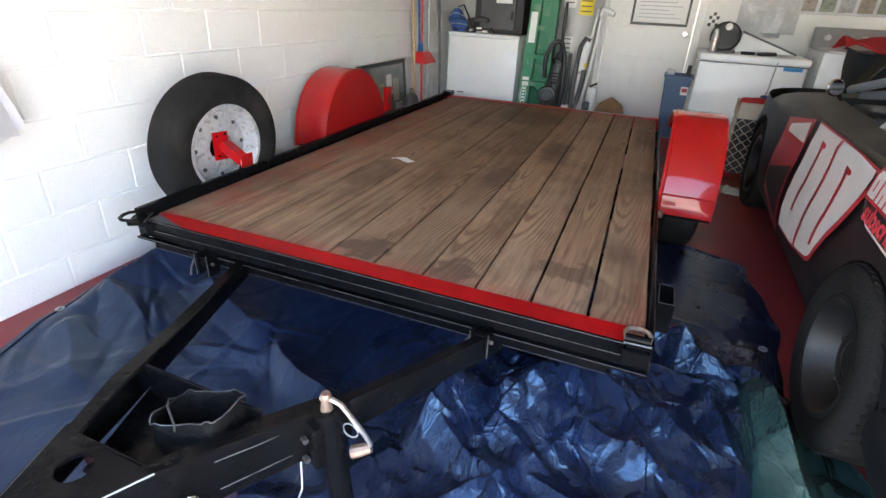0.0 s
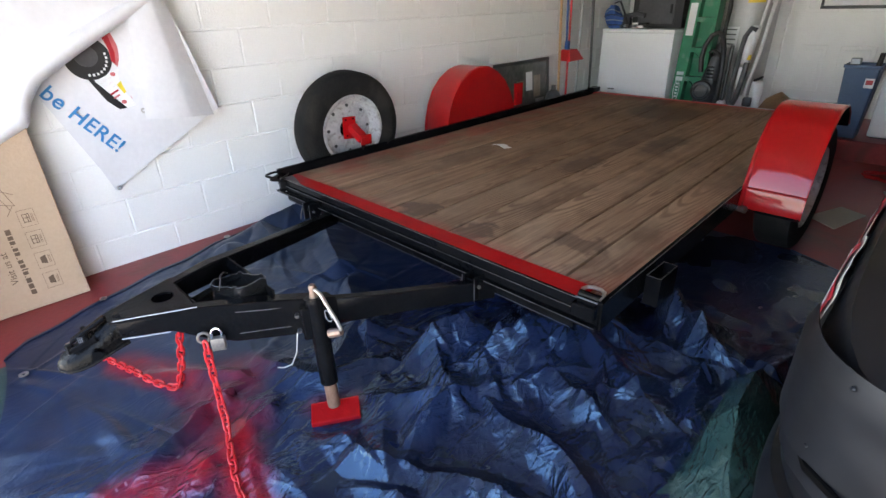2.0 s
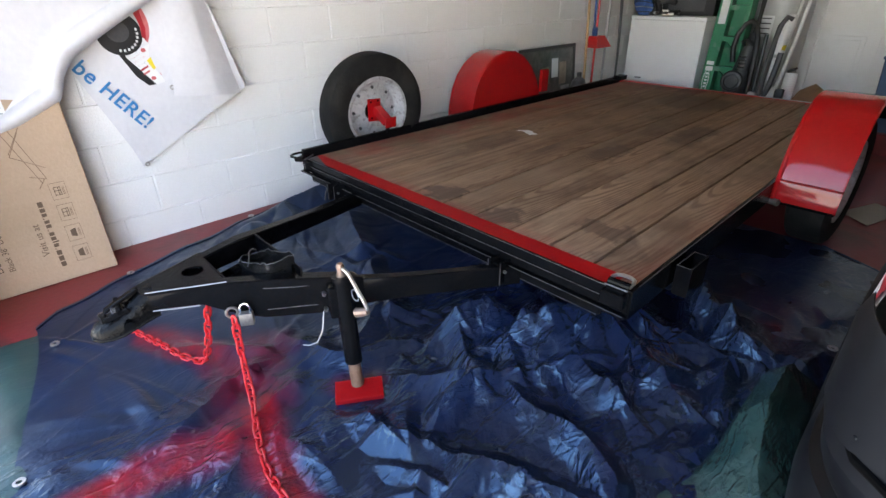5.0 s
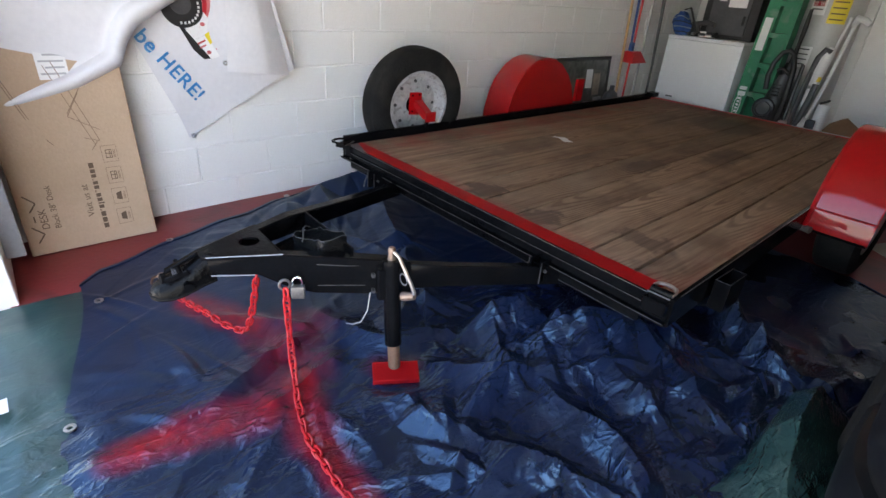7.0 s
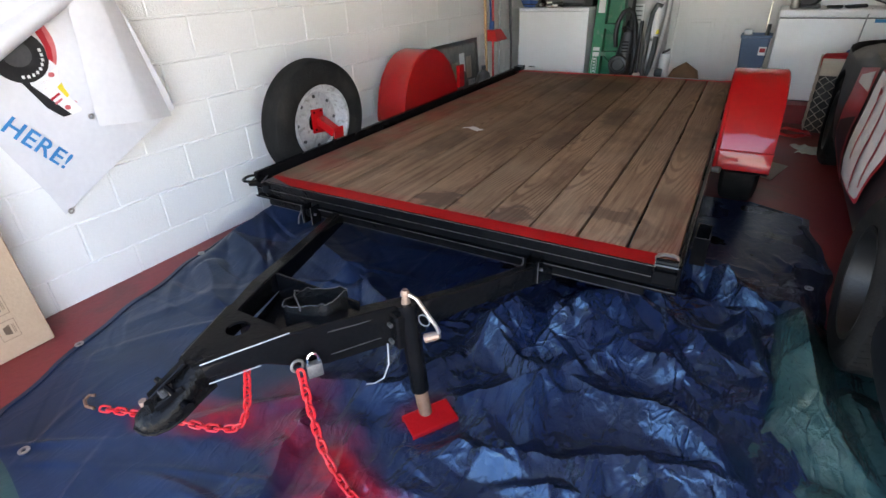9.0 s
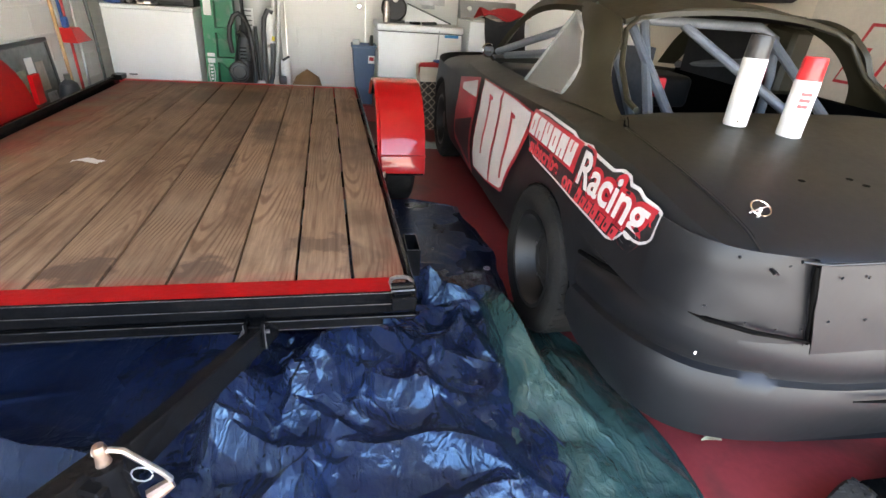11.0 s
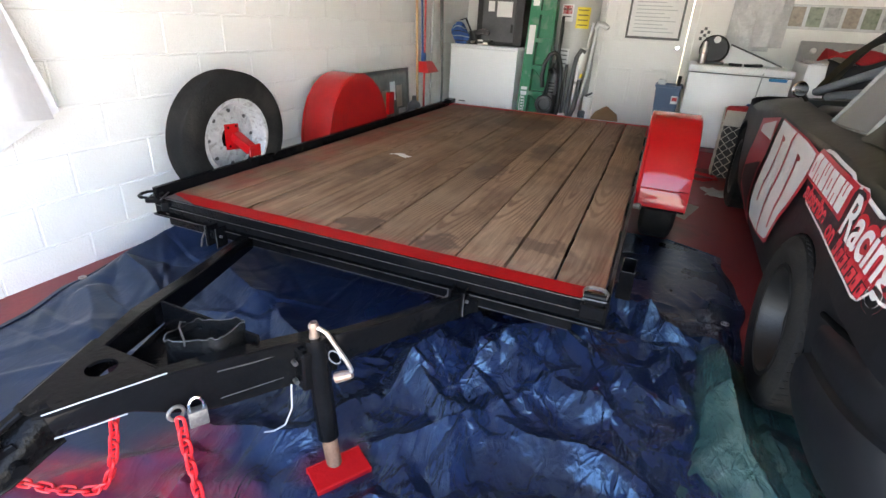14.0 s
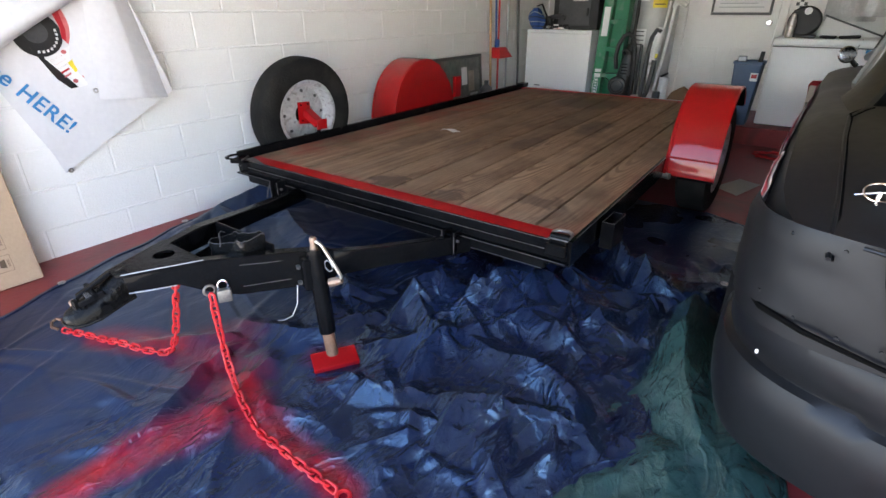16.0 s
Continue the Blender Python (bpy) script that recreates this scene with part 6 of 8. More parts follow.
seat = grid(10, 14, lambda u, v: Vector((XC - 0.52 + 0.42 * u, 2.4 + 0.32 * (1 - smooth01(v * 1.6)) + 0.02 * math.sin(math.pi * u), 0.4 + 0.72 * v)), thick=0.05)
part("racing_seat", seat, BLACK_CLOTH, car)
part("harness_pad", box(1.15, 1.21, 2.12, 2.16, 0.93, 1.02, 0.015, 2), RED_CLOTH, car, "red harness pad")
part("harness_pad", box(1.75, 1.87, 2.3, 2.34, 0.98, 1.14, 0.015, 2), RED_CLOTH, car, "red harness pad")

# wheels
BLACK_RIM = surf("black_steel_rim", (0.006, 0.006, 0.0065), (0.012, 0.012, 0.0125), 0.5, 10, 80, bump=0.1)
for wy in WY:
    wz = 0.315 + (0.032 if wy < 3 else 0.0)
    for s in (-1, 1):
        hub = part("wheel", tube([(XC + s * (HW - 0.12), wy, wz), (XC + s * (HW - 0.05), wy, wz)], 0.07, 16), BLACK_RIM, car)
        wheel(hub, (XC + s * (HW - (0.07 if wy < 3 else 0.11)), wy, wz), 0.305, 0.195, 0.19, pose(0, 0, 0, 0, 0, 180) if s < 0 else Matrix.Identity(4), BLACK_RIM, 6, lug=0.004)
        if s < 0:
            for j in range(5):
                a = 2 * math.pi * j / 5
                part("lug_nut", tube([(XC - HW + 0.09, wy + 0.055 * math.cos(a), wz + 0.055 * math.sin(a)), (XC - HW + 0.06, wy + 0.055 * math.cos(a), wz + 0.055 * math.sin(a))], 0.011, 6), CHROME, hub)
    part("axle", tube([(XC - 0.7, wy, 0.31), (XC + 0.7, wy, 0.31)], 0.03, 10), BLACK_PL, car)
# dark lip round the arch and the gap above the bumper
part("arch_lip", tube([(XC - HW + 0.012, 1.66 + 0.345 * math.cos(a), 0.31 + 0.345 * math.sin(a)) for a in [math.pi * i / 16 for i in range(17)]], 0.005, 6), DEEP_BLACK, car)
gap_line = [(0.519, 1.31), (0.518, 1.17), (0.526, 0.98), (0.546, 0.87), (0.585, 0.775), (0.66, 0.716), (0.81, 0.698), (1.0, 0.692), (1.36, 0.69)]
part("body_gap", tube([(x, y, gap_z(x, y)) for x, y in gap_line], [0.008, 0.009, 0.009, 0.008, 0.007, 0.006, 0.004, 0.004, 0.004], 8), DEEP_BLACK, car)


# the tail sits low and the car stands a little askew
car.matrix_world = Matrix.Translation((-0.024, 0.0, -0.052)) @ pose(0, 0, 0, 0.82, 0, -0.5)


# ---- decals on the car's flank ----
def flank(y, z):
    """x of the car's near flank at y, z."""
    pts = [p for p in body_ring(y)[:14]]
    for (xa, _, za), (xb, _, zb) in zip(pts, pts[1:]):
        if za <= z <= zb and zb > za:
            return xa + (xb - xa) * (z - za) / (zb - za)
    return pts[9][0]


def wrap(bm, lift):
    for v in bm.verts:
        v.co.x = flank(v.co.y, v.co.z) - lift + v.co.x
    return bm


def patch(upper, lower, lift, mat, name, parent, nu=24, nv=6):
    """A decal between two edges, each a list of (y, z), wrapped on the flank."""
    up, lo = sorted(upper), sorted(lower)
    y0, y1 = max(up[0][0], lo[0][0]), min(up[-1][0], lo[-1][0])
    bm = grid(nu, nv, lambda u, v: Vector((0, y0 + (y1 - y0) * u, interp(lo, y0 + (y1 - y0) * u) * (1 - v) + interp(up, y0 + (y1 - y0) * u) * v)))
    return part(name, wrap(bm, lift), mat, parent)


decals = part("number_panel", wrap(grid(1, 1, lambda u, v: Vector((0, 2.3 + 0.01 * u, 0.6 + 0.01 * v))), 0.011), CAR_VINYL, car, "white number panel with dark red outline")
patch([(1.945, 0.88), (2.2, 0.882), (2.82, 0.868)], [(1.945, 0.84), (2.17, 0.435), (2.5, 0.373), (2.82, 0.345)], 0.0105, RED_VINYL, "panel_outline", decals)
patch([(1.97, 0.873), (2.2, 0.876), (2.8, 0.862)], [(1.97, 0.85), (2.185, 0.45), (2.5, 0.385), (2.8, 0.36)], 0.013, CAR_VINYL, "panel_field", decals)
patch([(2.4, 0.87), (2.43, 0.87)], [(2.4, 0.4), (2.43, 0.4)], 0.0145, RED_VINYL, "digit_gap", decals, 3, 14)
for y0 in (2.2, 2.6):
    patch([(y0, 0.8), (y0 + 0.03, 0.81)], [(y0, 0.5), (y0 + 0.03, 0.49)], 0.0145, RED_VINYL, "digit_core", decals, 3, 12)
    patch([(y0 - 0.04, 0.815), (y0 + 0.03, 0.82)], [(y0 - 0.04, 0.8), (y0 + 0.03, 0.79)], 0.015, RED_VINYL, "digit_core", decals, 5, 3)
patch([(2.9, 0.86), (3.4, 0.78)], [(2.9, 0.27), (3.4, 0.36)], 0.0105, RED_VINYL, "door_decal", decals)
patch([(2.93, 0.62), (3.36, 0.5)], [(2.93, 0.32), (3.36, 0.41)], 0.013, BLACK_PL, "door_decal_shape", decals)
patch([(2.92, 0.84), (3.3, 0.76)], [(2.92, 0.74), (3.3, 0.72)], 0.013, CAR_VINYL, "door_decal_shape", decals)

# team sticker: slanted block shapes for the name, one lettered word, then the line below
SU = [(0.962, 0.842), (0.972, 0.866), (1.0, 0.872), (1.05, 0.874), (1.085, 0.886), (1.125, 0.884), (1.145, 0.9), (1.19, 0.902), (1.23, 0.888), (1.36, 0.896), (1.4, 0.908), (1.45, 0.902), (1.5, 0.9), (1.55, 0.912), (1.82, 0.914), (1.9, 0.908), (1.95, 0.885), (1.985, 0.85), (2.0, 0.83)]
SL = [(0.962, 0.8), (0.975, 0.775), (1.0, 0.758), (1.03, 0.752), (1.08, 0.755), (1.1, 0.73), (1.12, 0.71), (1.16, 0.698), (1.25, 0.7), (1.45, 0.702), (1.62, 0.71), (1.86, 0.718), (1.92, 0.735), (1.96, 0.775), (2.0, 0.815)]


def inset(pts, d, up):
    y0, y1 = pts[0][0] + abs(d), pts[-1][0] - abs(d)
    return [(y0, interp(pts, y0) + (-d if up else d))] + [(y, z + (-d if up else d)) for y, z in pts if y0 < y < y1] + [(y1, interp(pts, y1) + (-d if up else d))]


BRIGHT_RED = surf("bright_red_vinyl", (0.5, 0.03, 0.045), (0.58, 0.05, 0.065), 0.4, 8, 60, bump=0.03)
stick = patch(SU, SL, 0.01, CAR_VINYL, "team_sticker", car, 120, 10)
stick["label"] = "white, red and black sticker with block shapes and lettering"
patch(inset(SU, 0.009, True), inset(SL, 0.009, False), 0.012, BLACK_PL, "sticker_ground", stick, 120, 10)


def letter_block(ya, yb, z0, z1, lean, lift, mat, name="block_shape"):
    bm = grid(4, 6, lambda u, v: Vector((0, ya + (yb - ya) * u - lean * v, z0 + (z1 - z0) * v)))
    return part(name, wrap(bm, lift), mat, stick)


def name_shape(y, w, z0, z1, i):
    """One white slanted block with a thin red counter."""
    letter_block(y, y - w, z0, z1, 0.03, 0.0155, CAR_VINYL)
    a, b = ((0.25, 0.7), (0.0, 0.4), (0.55, 1.0))[i % 3]
    letter_block(y - 0.44 * w - 0.03 * a, y - 0.58 * w - 0.03 * a, z0 + (z1 - z0) * a, z0 + (z1 - z0) * b, 0.03 * (b - a), 0.017, RED_VINYL)


def flank_text(text, size, y, z, mat, lift, lean=0.0, wide=1.0, bold=0.0025):
    m = Matrix(((0, 0, -1, 0), (-wide, -lean, 0, y), (0, 1, 0, z), (0, 0, 0, 1)))
    ob = write(text, size, m, mat, stick, "lettering", 0.0003, bold, 1.0)
    for v in ob.data.vertices:
        v.co.x = flank(v.co.y, v.co.z) - lift + v.co.x
    return ob


letter_block(1.975, 1.475, 0.786, 0.9, 0.03, 0.0135, RED_VINYL)
for i in range(6):
    name_shape(1.955 - 0.077 * i, 0.065, 0.799, 0.888, i)
flank_text("Racing", 0.165, 1.222, 0.822, RED_VINYL, 0.0138, 0.2, 1.0, 0.018)
flank_text("Racing", 0.165, 1.222, 0.822, CAR_VINYL, 0.0155, 0.2, 1.0, 0.003)
flank_text("subscribe", 0.083, 1.76, 0.757, BRIGHT_RED, 0.0145)
flank_text("on", 0.085, 1.5, 0.744, BRIGHT_RED, 0.0145)
for i in range(7):
    letter_block(1.42 - 0.045 * i, 1.385 - 0.045 * i, 0.714, 0.763 if i in (0, 3, 5) else 0.752, 0.014, 0.0145, BRIGHT_RED)
    letter_block(1.407 - 0.045 * i, 1.398 - 0.045 * i, 0.726, 0.742, 0.004, 0.016, BLACK_PL)


# ---- end wall: door, heater, appliances, tools ----
def wall_m(x, y, z, dy=1.0, dz=0.0):
    """The plane of the west wall, text running along (dy, dz)."""
    s = math.hypot(dy, dz)
    dy, dz = dy / s, dz / s
    return Matrix(((0, 0, 1, x), (dy, -dz, 0, y), (dz, dy, 0, z), (0, 0, 0, 1)))


def north_m(x, y, z):
    """A plane that looks towards the doorway."""
    return Matrix(((1, 0, 0, x), (0, 0, -1, y), (0, 1, 0, z), (0, 0, 0, 1)))


DOOR_PAINT = surf("door_paint", (0.8, 0.79, 0.765), (0.84, 0.83, 0.805), 0.38, 2, 50, bump=0.06, stain=(0.6, 0.57, 0.52), stain_amount=0.35)
door = thing("door_1", "closed off-white panelled door with a round knob", "door", kind="structure")
DX0, DX1, DZ0 = -0.845, 0.01, 0.19
dl = part("door_leaf", box(DX0, DX1, 6.12, 6.16, DZ0, 2.22, 0.003), DOOR_PAINT, door)
for x0, x1 in ((DX0 + 0.11, (DX0 + DX1) / 2 - 0.05), ((DX0 + DX1) / 2 + 0.05, DX1 - 0.11)):
    for z0, z1 in ((DZ0 + 0.22, 0.82), (1.1, 1.75), (1.87, 2.1)):
        fr = box(x0, x1, 6.114, 6.121, z0, z1, 0.004)
        part("panel_mould", fr, DOOR_PAINT, dl)
        part("panel", box(x0 + 0.035, x1 - 0.035, 6.108, 6.1145, z0 + 0.035, z1 - 0.035, 0.003), DOOR_PAINT, dl)
part("door_frame", joined(joined(box(DX0 - 0.1, DX0 - 0.004, 6.11, 6.2, 0.17, 2.28, 0.004), box(DX1 + 0.004, DX1 + 0.075, 6.11, 6.2, 0.17, 2.28, 0.004)), box(DX0 - 0.1, DX1 + 0.075, 6.109, 6.2, 2.226, 2.31, 0.004)), DOOR_PAINT, door)
kn = part("knob", lathe([(0.0, 0.0), (0.03, 0.002), (0.03, 0.008), (0.012, 0.012), (0.012, 0.03), (0.027, 0.042), (0.029, 0.055), (0.02, 0.066), (0.0, 0.068)], 20, m=pose(-0.055, 6.12, 1.06, 90, 0, 0)), CHROME, door, "brushed steel knob")
part("threshold", box(DX0 - 0.1, DX1 + 0.08, 6.08, 6.16, 0.165, 0.188, 0.004), STEEL, door)
cert = thing("framed_notice", "framed printed notice hung on the door", "frame")
part("frame", joined(joined(box(-0.61, -0.055, 6.088, 6.104, 1.13, 1.155, 0.002), box(-0.61, -0.055, 6.088, 6.104, 1.565, 1.59, 0.002)), joined(box(-0.61, -0.588, 6.089, 6.104, 1.156, 1.564, 0.002), box(-0.077, -0.055, 6.089, 6.104, 1.156, 1.564, 0.002))), BLACK_PL, cert)
sh = part("sheet", box(-0.588, -0.077, 6.095, 6.103, 1.155, 1.565), PAPER, cert)
for i in range(9):
    part("print_bar", box(-0.54, -0.13 - 0.06 * (i % 3), 6.0935, 6.0948, 1.2 + 0.036 * i, 1.208 + 0.036 * i), GREY_METAL, sh)
decal = thing("wall_sticker", "small black and white checked sticker on the wall", "sticker")
for i in range(4):
    for j in range(3):
        if (i + j) % 2 == 0:
            part("square", box(0.13 + 0.033 * j, 0.158 + 0.033 * j, 6.154, 6.159, 1.15 + 0.033 * i, 1.18 + 0.033 * i), BLACK_PL, decal)

# water heater
heater = thing("water_heater", "tall pale grey water heater with labels", "water heater")
HG = surf("heater_enamel", (0.42, 0.42, 0.41), (0.5, 0.5, 0.49), 0.35, 2, 50, bump=0.04)
part("tank", lathe([(0.0, 0.1), (0.225, 0.1), (0.235, 0.115), (0.235, 1.72), (0.225, 1.74), (0.0, 1.76)], 40, m=pose(-1.1, 5.78, 0)), HG, heater)
part("base_ring", lathe([(0.21, 0.04), (0.24, 0.04), (0.24, 0.115), (0.21, 0.115)], 32, m=pose(-1.1, 5.78, 0), closed=True), GREY_PL, heater)
part("pipe", tube([(-1.18, 5.78, 1.75), (-1.18, 5.78, 2.6)], 0.014, 10), RUST, heater, "copper pipe")
part("pipe", tube([(-1.02, 5.78, 1.75), (-1.02, 5.78, 2.6)], 0.014, 10), RUST, heater, "copper pipe")


def tank_label(a0, a1, z0, z1, mat, text_rows=0):
    bm = grid(8, 1, lambda u, v: Vector((-1.1 + 0.237 * math.sin(a0 + (a1 - a0) * u), 5.78 - 0.237 * math.cos(a0 + (a1 - a0) * u), z0 + (z1 - z0) * v)), thick=0.001)
    ob = part("label", bm, mat, heater)
    for i in range(text_rows):
        zz = z0 + (z1 - z0) * (i + 0.6) / (text_rows + 0.3)
        part("print_bar", grid(6, 1, lambda u, v: Vector((-1.1 + 0.2385 * math.sin(a0 + (a1 - a0) * (0.1 + 0.75 * u)), 5.78 - 0.2385 * math.cos(a0 + (a1 - a0) * (0.1 + 0.75 * u)), zz + 0.01 * v)), thick=0.0005), INK if mat is not PAPER else GREY_PL, ob)


tank_label(0.15, 0.75, 1.2, 1.4, YELLOW, 4)
tank_label(-0.55, 0.0, 1.26, 1.42, PAPER, 2)
tank_label(-0.5, -0.05, 1.33, 1.41, RED_VINYL, 1)
tank_label(-0.5, 0.05, 0.82, 1.0, PAPER, 4)

# white cabinet with a grey metal box, papers and odds on top
cab = thing("white_cabinet", "plain white enamelled cabinet against the wall", "cabinet")
part("body", box(-2.33, -1.575, 5.28, 5.95, 0.06, 0.947, 0.006, 2), WHITE_APP, cab)
part("top", box(-2.332, -1.573, 5.278, 5.952, 0.948, 0.982, 0.006, 2), WHITE_APP, cab)
part("plinth", box(-2.3, -1.57, 5.31, 5.93, 0.035, 0.06), BLACK_PL, cab)
part("catch", box(-2.2, -2.13, 5.272, 5.281, 0.385, 0.397, 0.002), GREY_PL, cab)
gbox = thing("metal_locker", "dark grey metal locker with papers taped to its door", "locker")
part("body", box(-2.13, -1.6, 5.5, 5.95, 0.983, 1.75, 0.006), BLACK_PL, gbox)
gd = part("door", box(-2.06, -1.69, 5.478, 5.499, 1.02, 1.72, 0.004), GREY_PL, gbox)
part("latch", box(-1.735, -1.71, 5.468, 5.479, 1.12, 1.2, 0.004), BLACK_PL, gd)
part("paper", box(-2.0, -1.93, 5.475, 5.4775, 1.32, 1.42), PAPER, gd, "white paper note")
part("paper", box(-1.9, -1.73, 5.475, 5.4775, 1.27, 1.42), PAPER, gd, "white paper note")
part("edge", box(-1.685, -1.6, 5.47, 5.5, 0.984, 1.74, 0.004), BLACK_PL, gbox)
tools_ = thing("tool_heap", "heap of dark hand tools on the cabinet", "tools")
rr_ = random.Random(9)
for i in range(9):
    x, y, a = rr_.uniform(-2.2, -1.75), rr_.uniform(5.3, 5.44), rr_.uniform(0, 3.1)
    l = rr_.uniform(0.06, 0.13)
    part("tool", bar((x - l * math.cos(a) / 2, y - 0.3 * l * math.sin(a), 0.998 + 0.012 * (i % 3)), (x + l * math.cos(a) / 2, y + 0.3 * l * math.sin(a), 1.0 + 0.012 * (i % 3)), 0.03, 0.024, 0.006), BLACK_PL if i % 4 else STEEL, tools_)
part("sander", lathe([(0.0, 0.0), (0.06, 0.0), (0.065, 0.02), (0.045, 0.05), (0.04, 0.1), (0.05, 0.13), (0.0, 0.14)], 18, m=pose(-2.12, 5.38, 0.985)), BLACK_PL, tools_)
part("grip", tube([(-2.12, 5.38, 1.1), (-2.0, 5.36, 1.12), (-1.93, 5.36, 1.1)], 0.025, 10), GREY_PL, tools_)
bagt = thing("blue_bag", "limp blue and grey checked cloth bag on the cabinet", "bag")


def bag_point(u, v):
    a = 2 * math.pi * u
    r = 0.07 + 0.035 * math.sin(math.pi * v) + 0.012 * math.sin(3 * a + 5 * v) + 0.01 * math.sin(7 * a - 4 * v)
    return Vector((-2.235 - 0.06 * v + r * 1.15 * math.cos(a) * (1 - 0.35 * v), 5.385 + r * 0.75 * math.sin(a) * (1 - 0.3 * v), 0.984 + 0.2 * v - 0.02 * math.cos(2 * a) * v))


part("bag_body", grid(28, 14, bag_point, thick=0.003), BLUE_CLOTH, bagt)
for k in range(4):
    part("check_stripe", tube([bag_point(i / 28, 0.15 + 0.22 * k) + Vector((0, -0.003, 0)) for i in range(29)], 0.005, 5), GREY_METAL if k % 2 else BLACK_CLOTH, bagt)
part("strap", tube([(-2.27, 5.37, 1.22), (-2.2, 5.34, 1.24), (-2.13, 5.33, 1.12), (-2.08, 5.33, 1.0)], 0.014, 8, flat=0.4), BLACK_CLOTH, bagt, "black cloth strap")

# green stepladder, folded, leaning on the wall
ladder = thing("stepladder", "folded green fibreglass stepladder leaning by the heater", "ladder")


def rail(x0, x1, y0, y1, lean, name="rail"):
    """A channel rail: web and two flanges, tapering a little to the top."""
    for a, b, c, d in ((x0, x1, y0, y0 + 0.006), (x0, x0 + 0.006, y0 + 0.006, y1), (x1 - 0.006, x1, y0 + 0.006, y1)):
        bm = box(a, b, c, d, 0.045, 2.1, 0.001)
        for v in bm.verts:
            v.co.y += 0.08 * (v.co.z - 0.045)
            v.co.x += lean * (v.co.z - 0.045)
        part(name, bm, GREEN_FG, ladder)


rail(-1.535, -1.43, 5.27, 5.36, 0.02)
rail(-1.262, -1.235, 5.27, 5.36, -0.005)
rail(-1.5, -1.455, 5.4, 5.46, 0.02, "rear_rail")
rail(-1.28, -1.25, 5.4, 5.46, -0.005, "rear_rail")
for k in range(7):
    z = 0.29 + 0.262 * k
    y = 5.27 + 0.08 * (z - 0.045)
    x0, x1 = -1.432 + 0.02 * z, -1.262 - 0.005 * z
    st = part("step", box(x0, x1, y + 0.004, y + 0.086, z - 0.012, z + 0.012, 0.003), GREEN_FG, ladder)
    part("step_lip", box(x0, x1, y, y + 0.004, z - 0.03, z + 0.012, 0.001), GREEN_FG, st)
    part("brace", bar((x0, y + 0.13, z - 0.05), (x1, y + 0.13, z - 0.2), 0.03, 0.012, 0.002), GREEN_FG, ladder)
part("back_panel", moved(box(-1.455, -1.28, 5.455, 5.46, 0.2, 2.0), Matrix.Identity(4)), GREEN_FG, ladder)
for z, h, mat in ((0.54, 0.02, PAPER), (0.59, 0.016, PAPER), (1.07, 0.14, PAPER), (0.76, 0.07, GREEN_FG), (1.45, 0.06, PAPER)):
    y, x = 5.27 + 0.08 * (z - 0.045), -1.4825 + 0.02 * z
    bm = box(x - 0.033, x + 0.033, -0.0025, -0.0008, -h, h)
    for v in bm.verts:
        v.co.y += y + 0.08 * v.co.z
        v.co.z += z
    part("sticker", bm, mat, ladder)
ring_at = [(-1.478 + 0.026 * math.cos(a), 5.293 + 0.008 * math.sin(a), 0.43 + 0.1 * math.sin(a)) for a in [2 * math.pi * i / 28 for i in range(28)]]
part("oval_mark", tube(ring_at, 0.004, 5, closed=True), PAPER, ladder)
for k in range(5):
    part("print_bar", box(-1.49, -1.466, 5.2925 + 0.0024 * k, 5.2945 + 0.0024 * k, 0.365 + 0.03 * k, 0.383 + 0.03 * k), PAPER, ladder)
part("ladder_foot", box(-1.54, -1.425, 5.262, 5.37, 0.035, 0.075, 0.006), BLACK_PL, ladder)
part("ladder_foot", box(-1.27, -1.228, 5.262, 5.37, 0.035, 0.075, 0.006), BLACK_PL, ladder)

# upright vacuum cleaner
vac = thing("upright_vacuum", "dark grey upright vacuum cleaner with a looped hose", "vacuum cleaner")
part("head", loft([(5.02, -1.37, -1.07, 0.045, 0.1), (5.08, -1.38, -1.06, 0.045, 0.15), (5.26, -1.36, -1.08, 0.045, 0.2)], 0.02), GREY_PL, vac)
part("bumper_strip", box(-1.1, -1.03, 5.1, 5.2, 0.06, 0.38, 0.012, 2), WHITE_PL, vac, "pale plastic side plate")
part("body", tube([(-1.235, 5.2, 0.15), (-1.225, 5.19, 0.35), (-1.21, 5.2, 0.55), (-1.195, 5.21, 0.72), (-1.19, 5.22, 0.86)], [0.1, 0.12, 0.09, 0.065, 0.04], 18), BLACK_PL, vac)
cov = part("motor_cover", lathe([(0.0, 0.0), (0.085, 0.0), (0.095, 0.02), (0.085, 0.045), (0.06, 0.05), (0.055, 0.042), (0.0, 0.045)], 28, m=pose(-1.25, 5.1, 0.46, 90, 0, 8)), BLACK_PL, vac)
part("cover_ring", lathe([(0.06, 0.046), (0.066, 0.052), (0.072, 0.049), (0.066, 0.044)], 28, m=pose(-1.25, 5.1, 0.46, 90, 0, 8), closed=True), GREY_PL, cov)
part("dust_cup", tube([(-1.2, 5.125, 0.56), (-1.19, 5.135, 0.66), (-1.185, 5.145, 0.76)], [0.05, 0.058, 0.045], 18), GREY_PL, vac)
for k in range(4):
    part("vent", box(-1.225, -1.165, 5.07, 5.078, 0.58 + 0.03 * k, 0.592 + 0.03 * k, 0.002), DEEP_BLACK, vac)
part("carry_handle", tube([(-1.23, 5.15, 0.76), (-1.235, 5.09, 0.8), (-1.2, 5.08, 0.82), (-1.16, 5.1, 0.79), (-1.15, 5.15, 0.75)], 0.013, 8), BLACK_PL, vac)
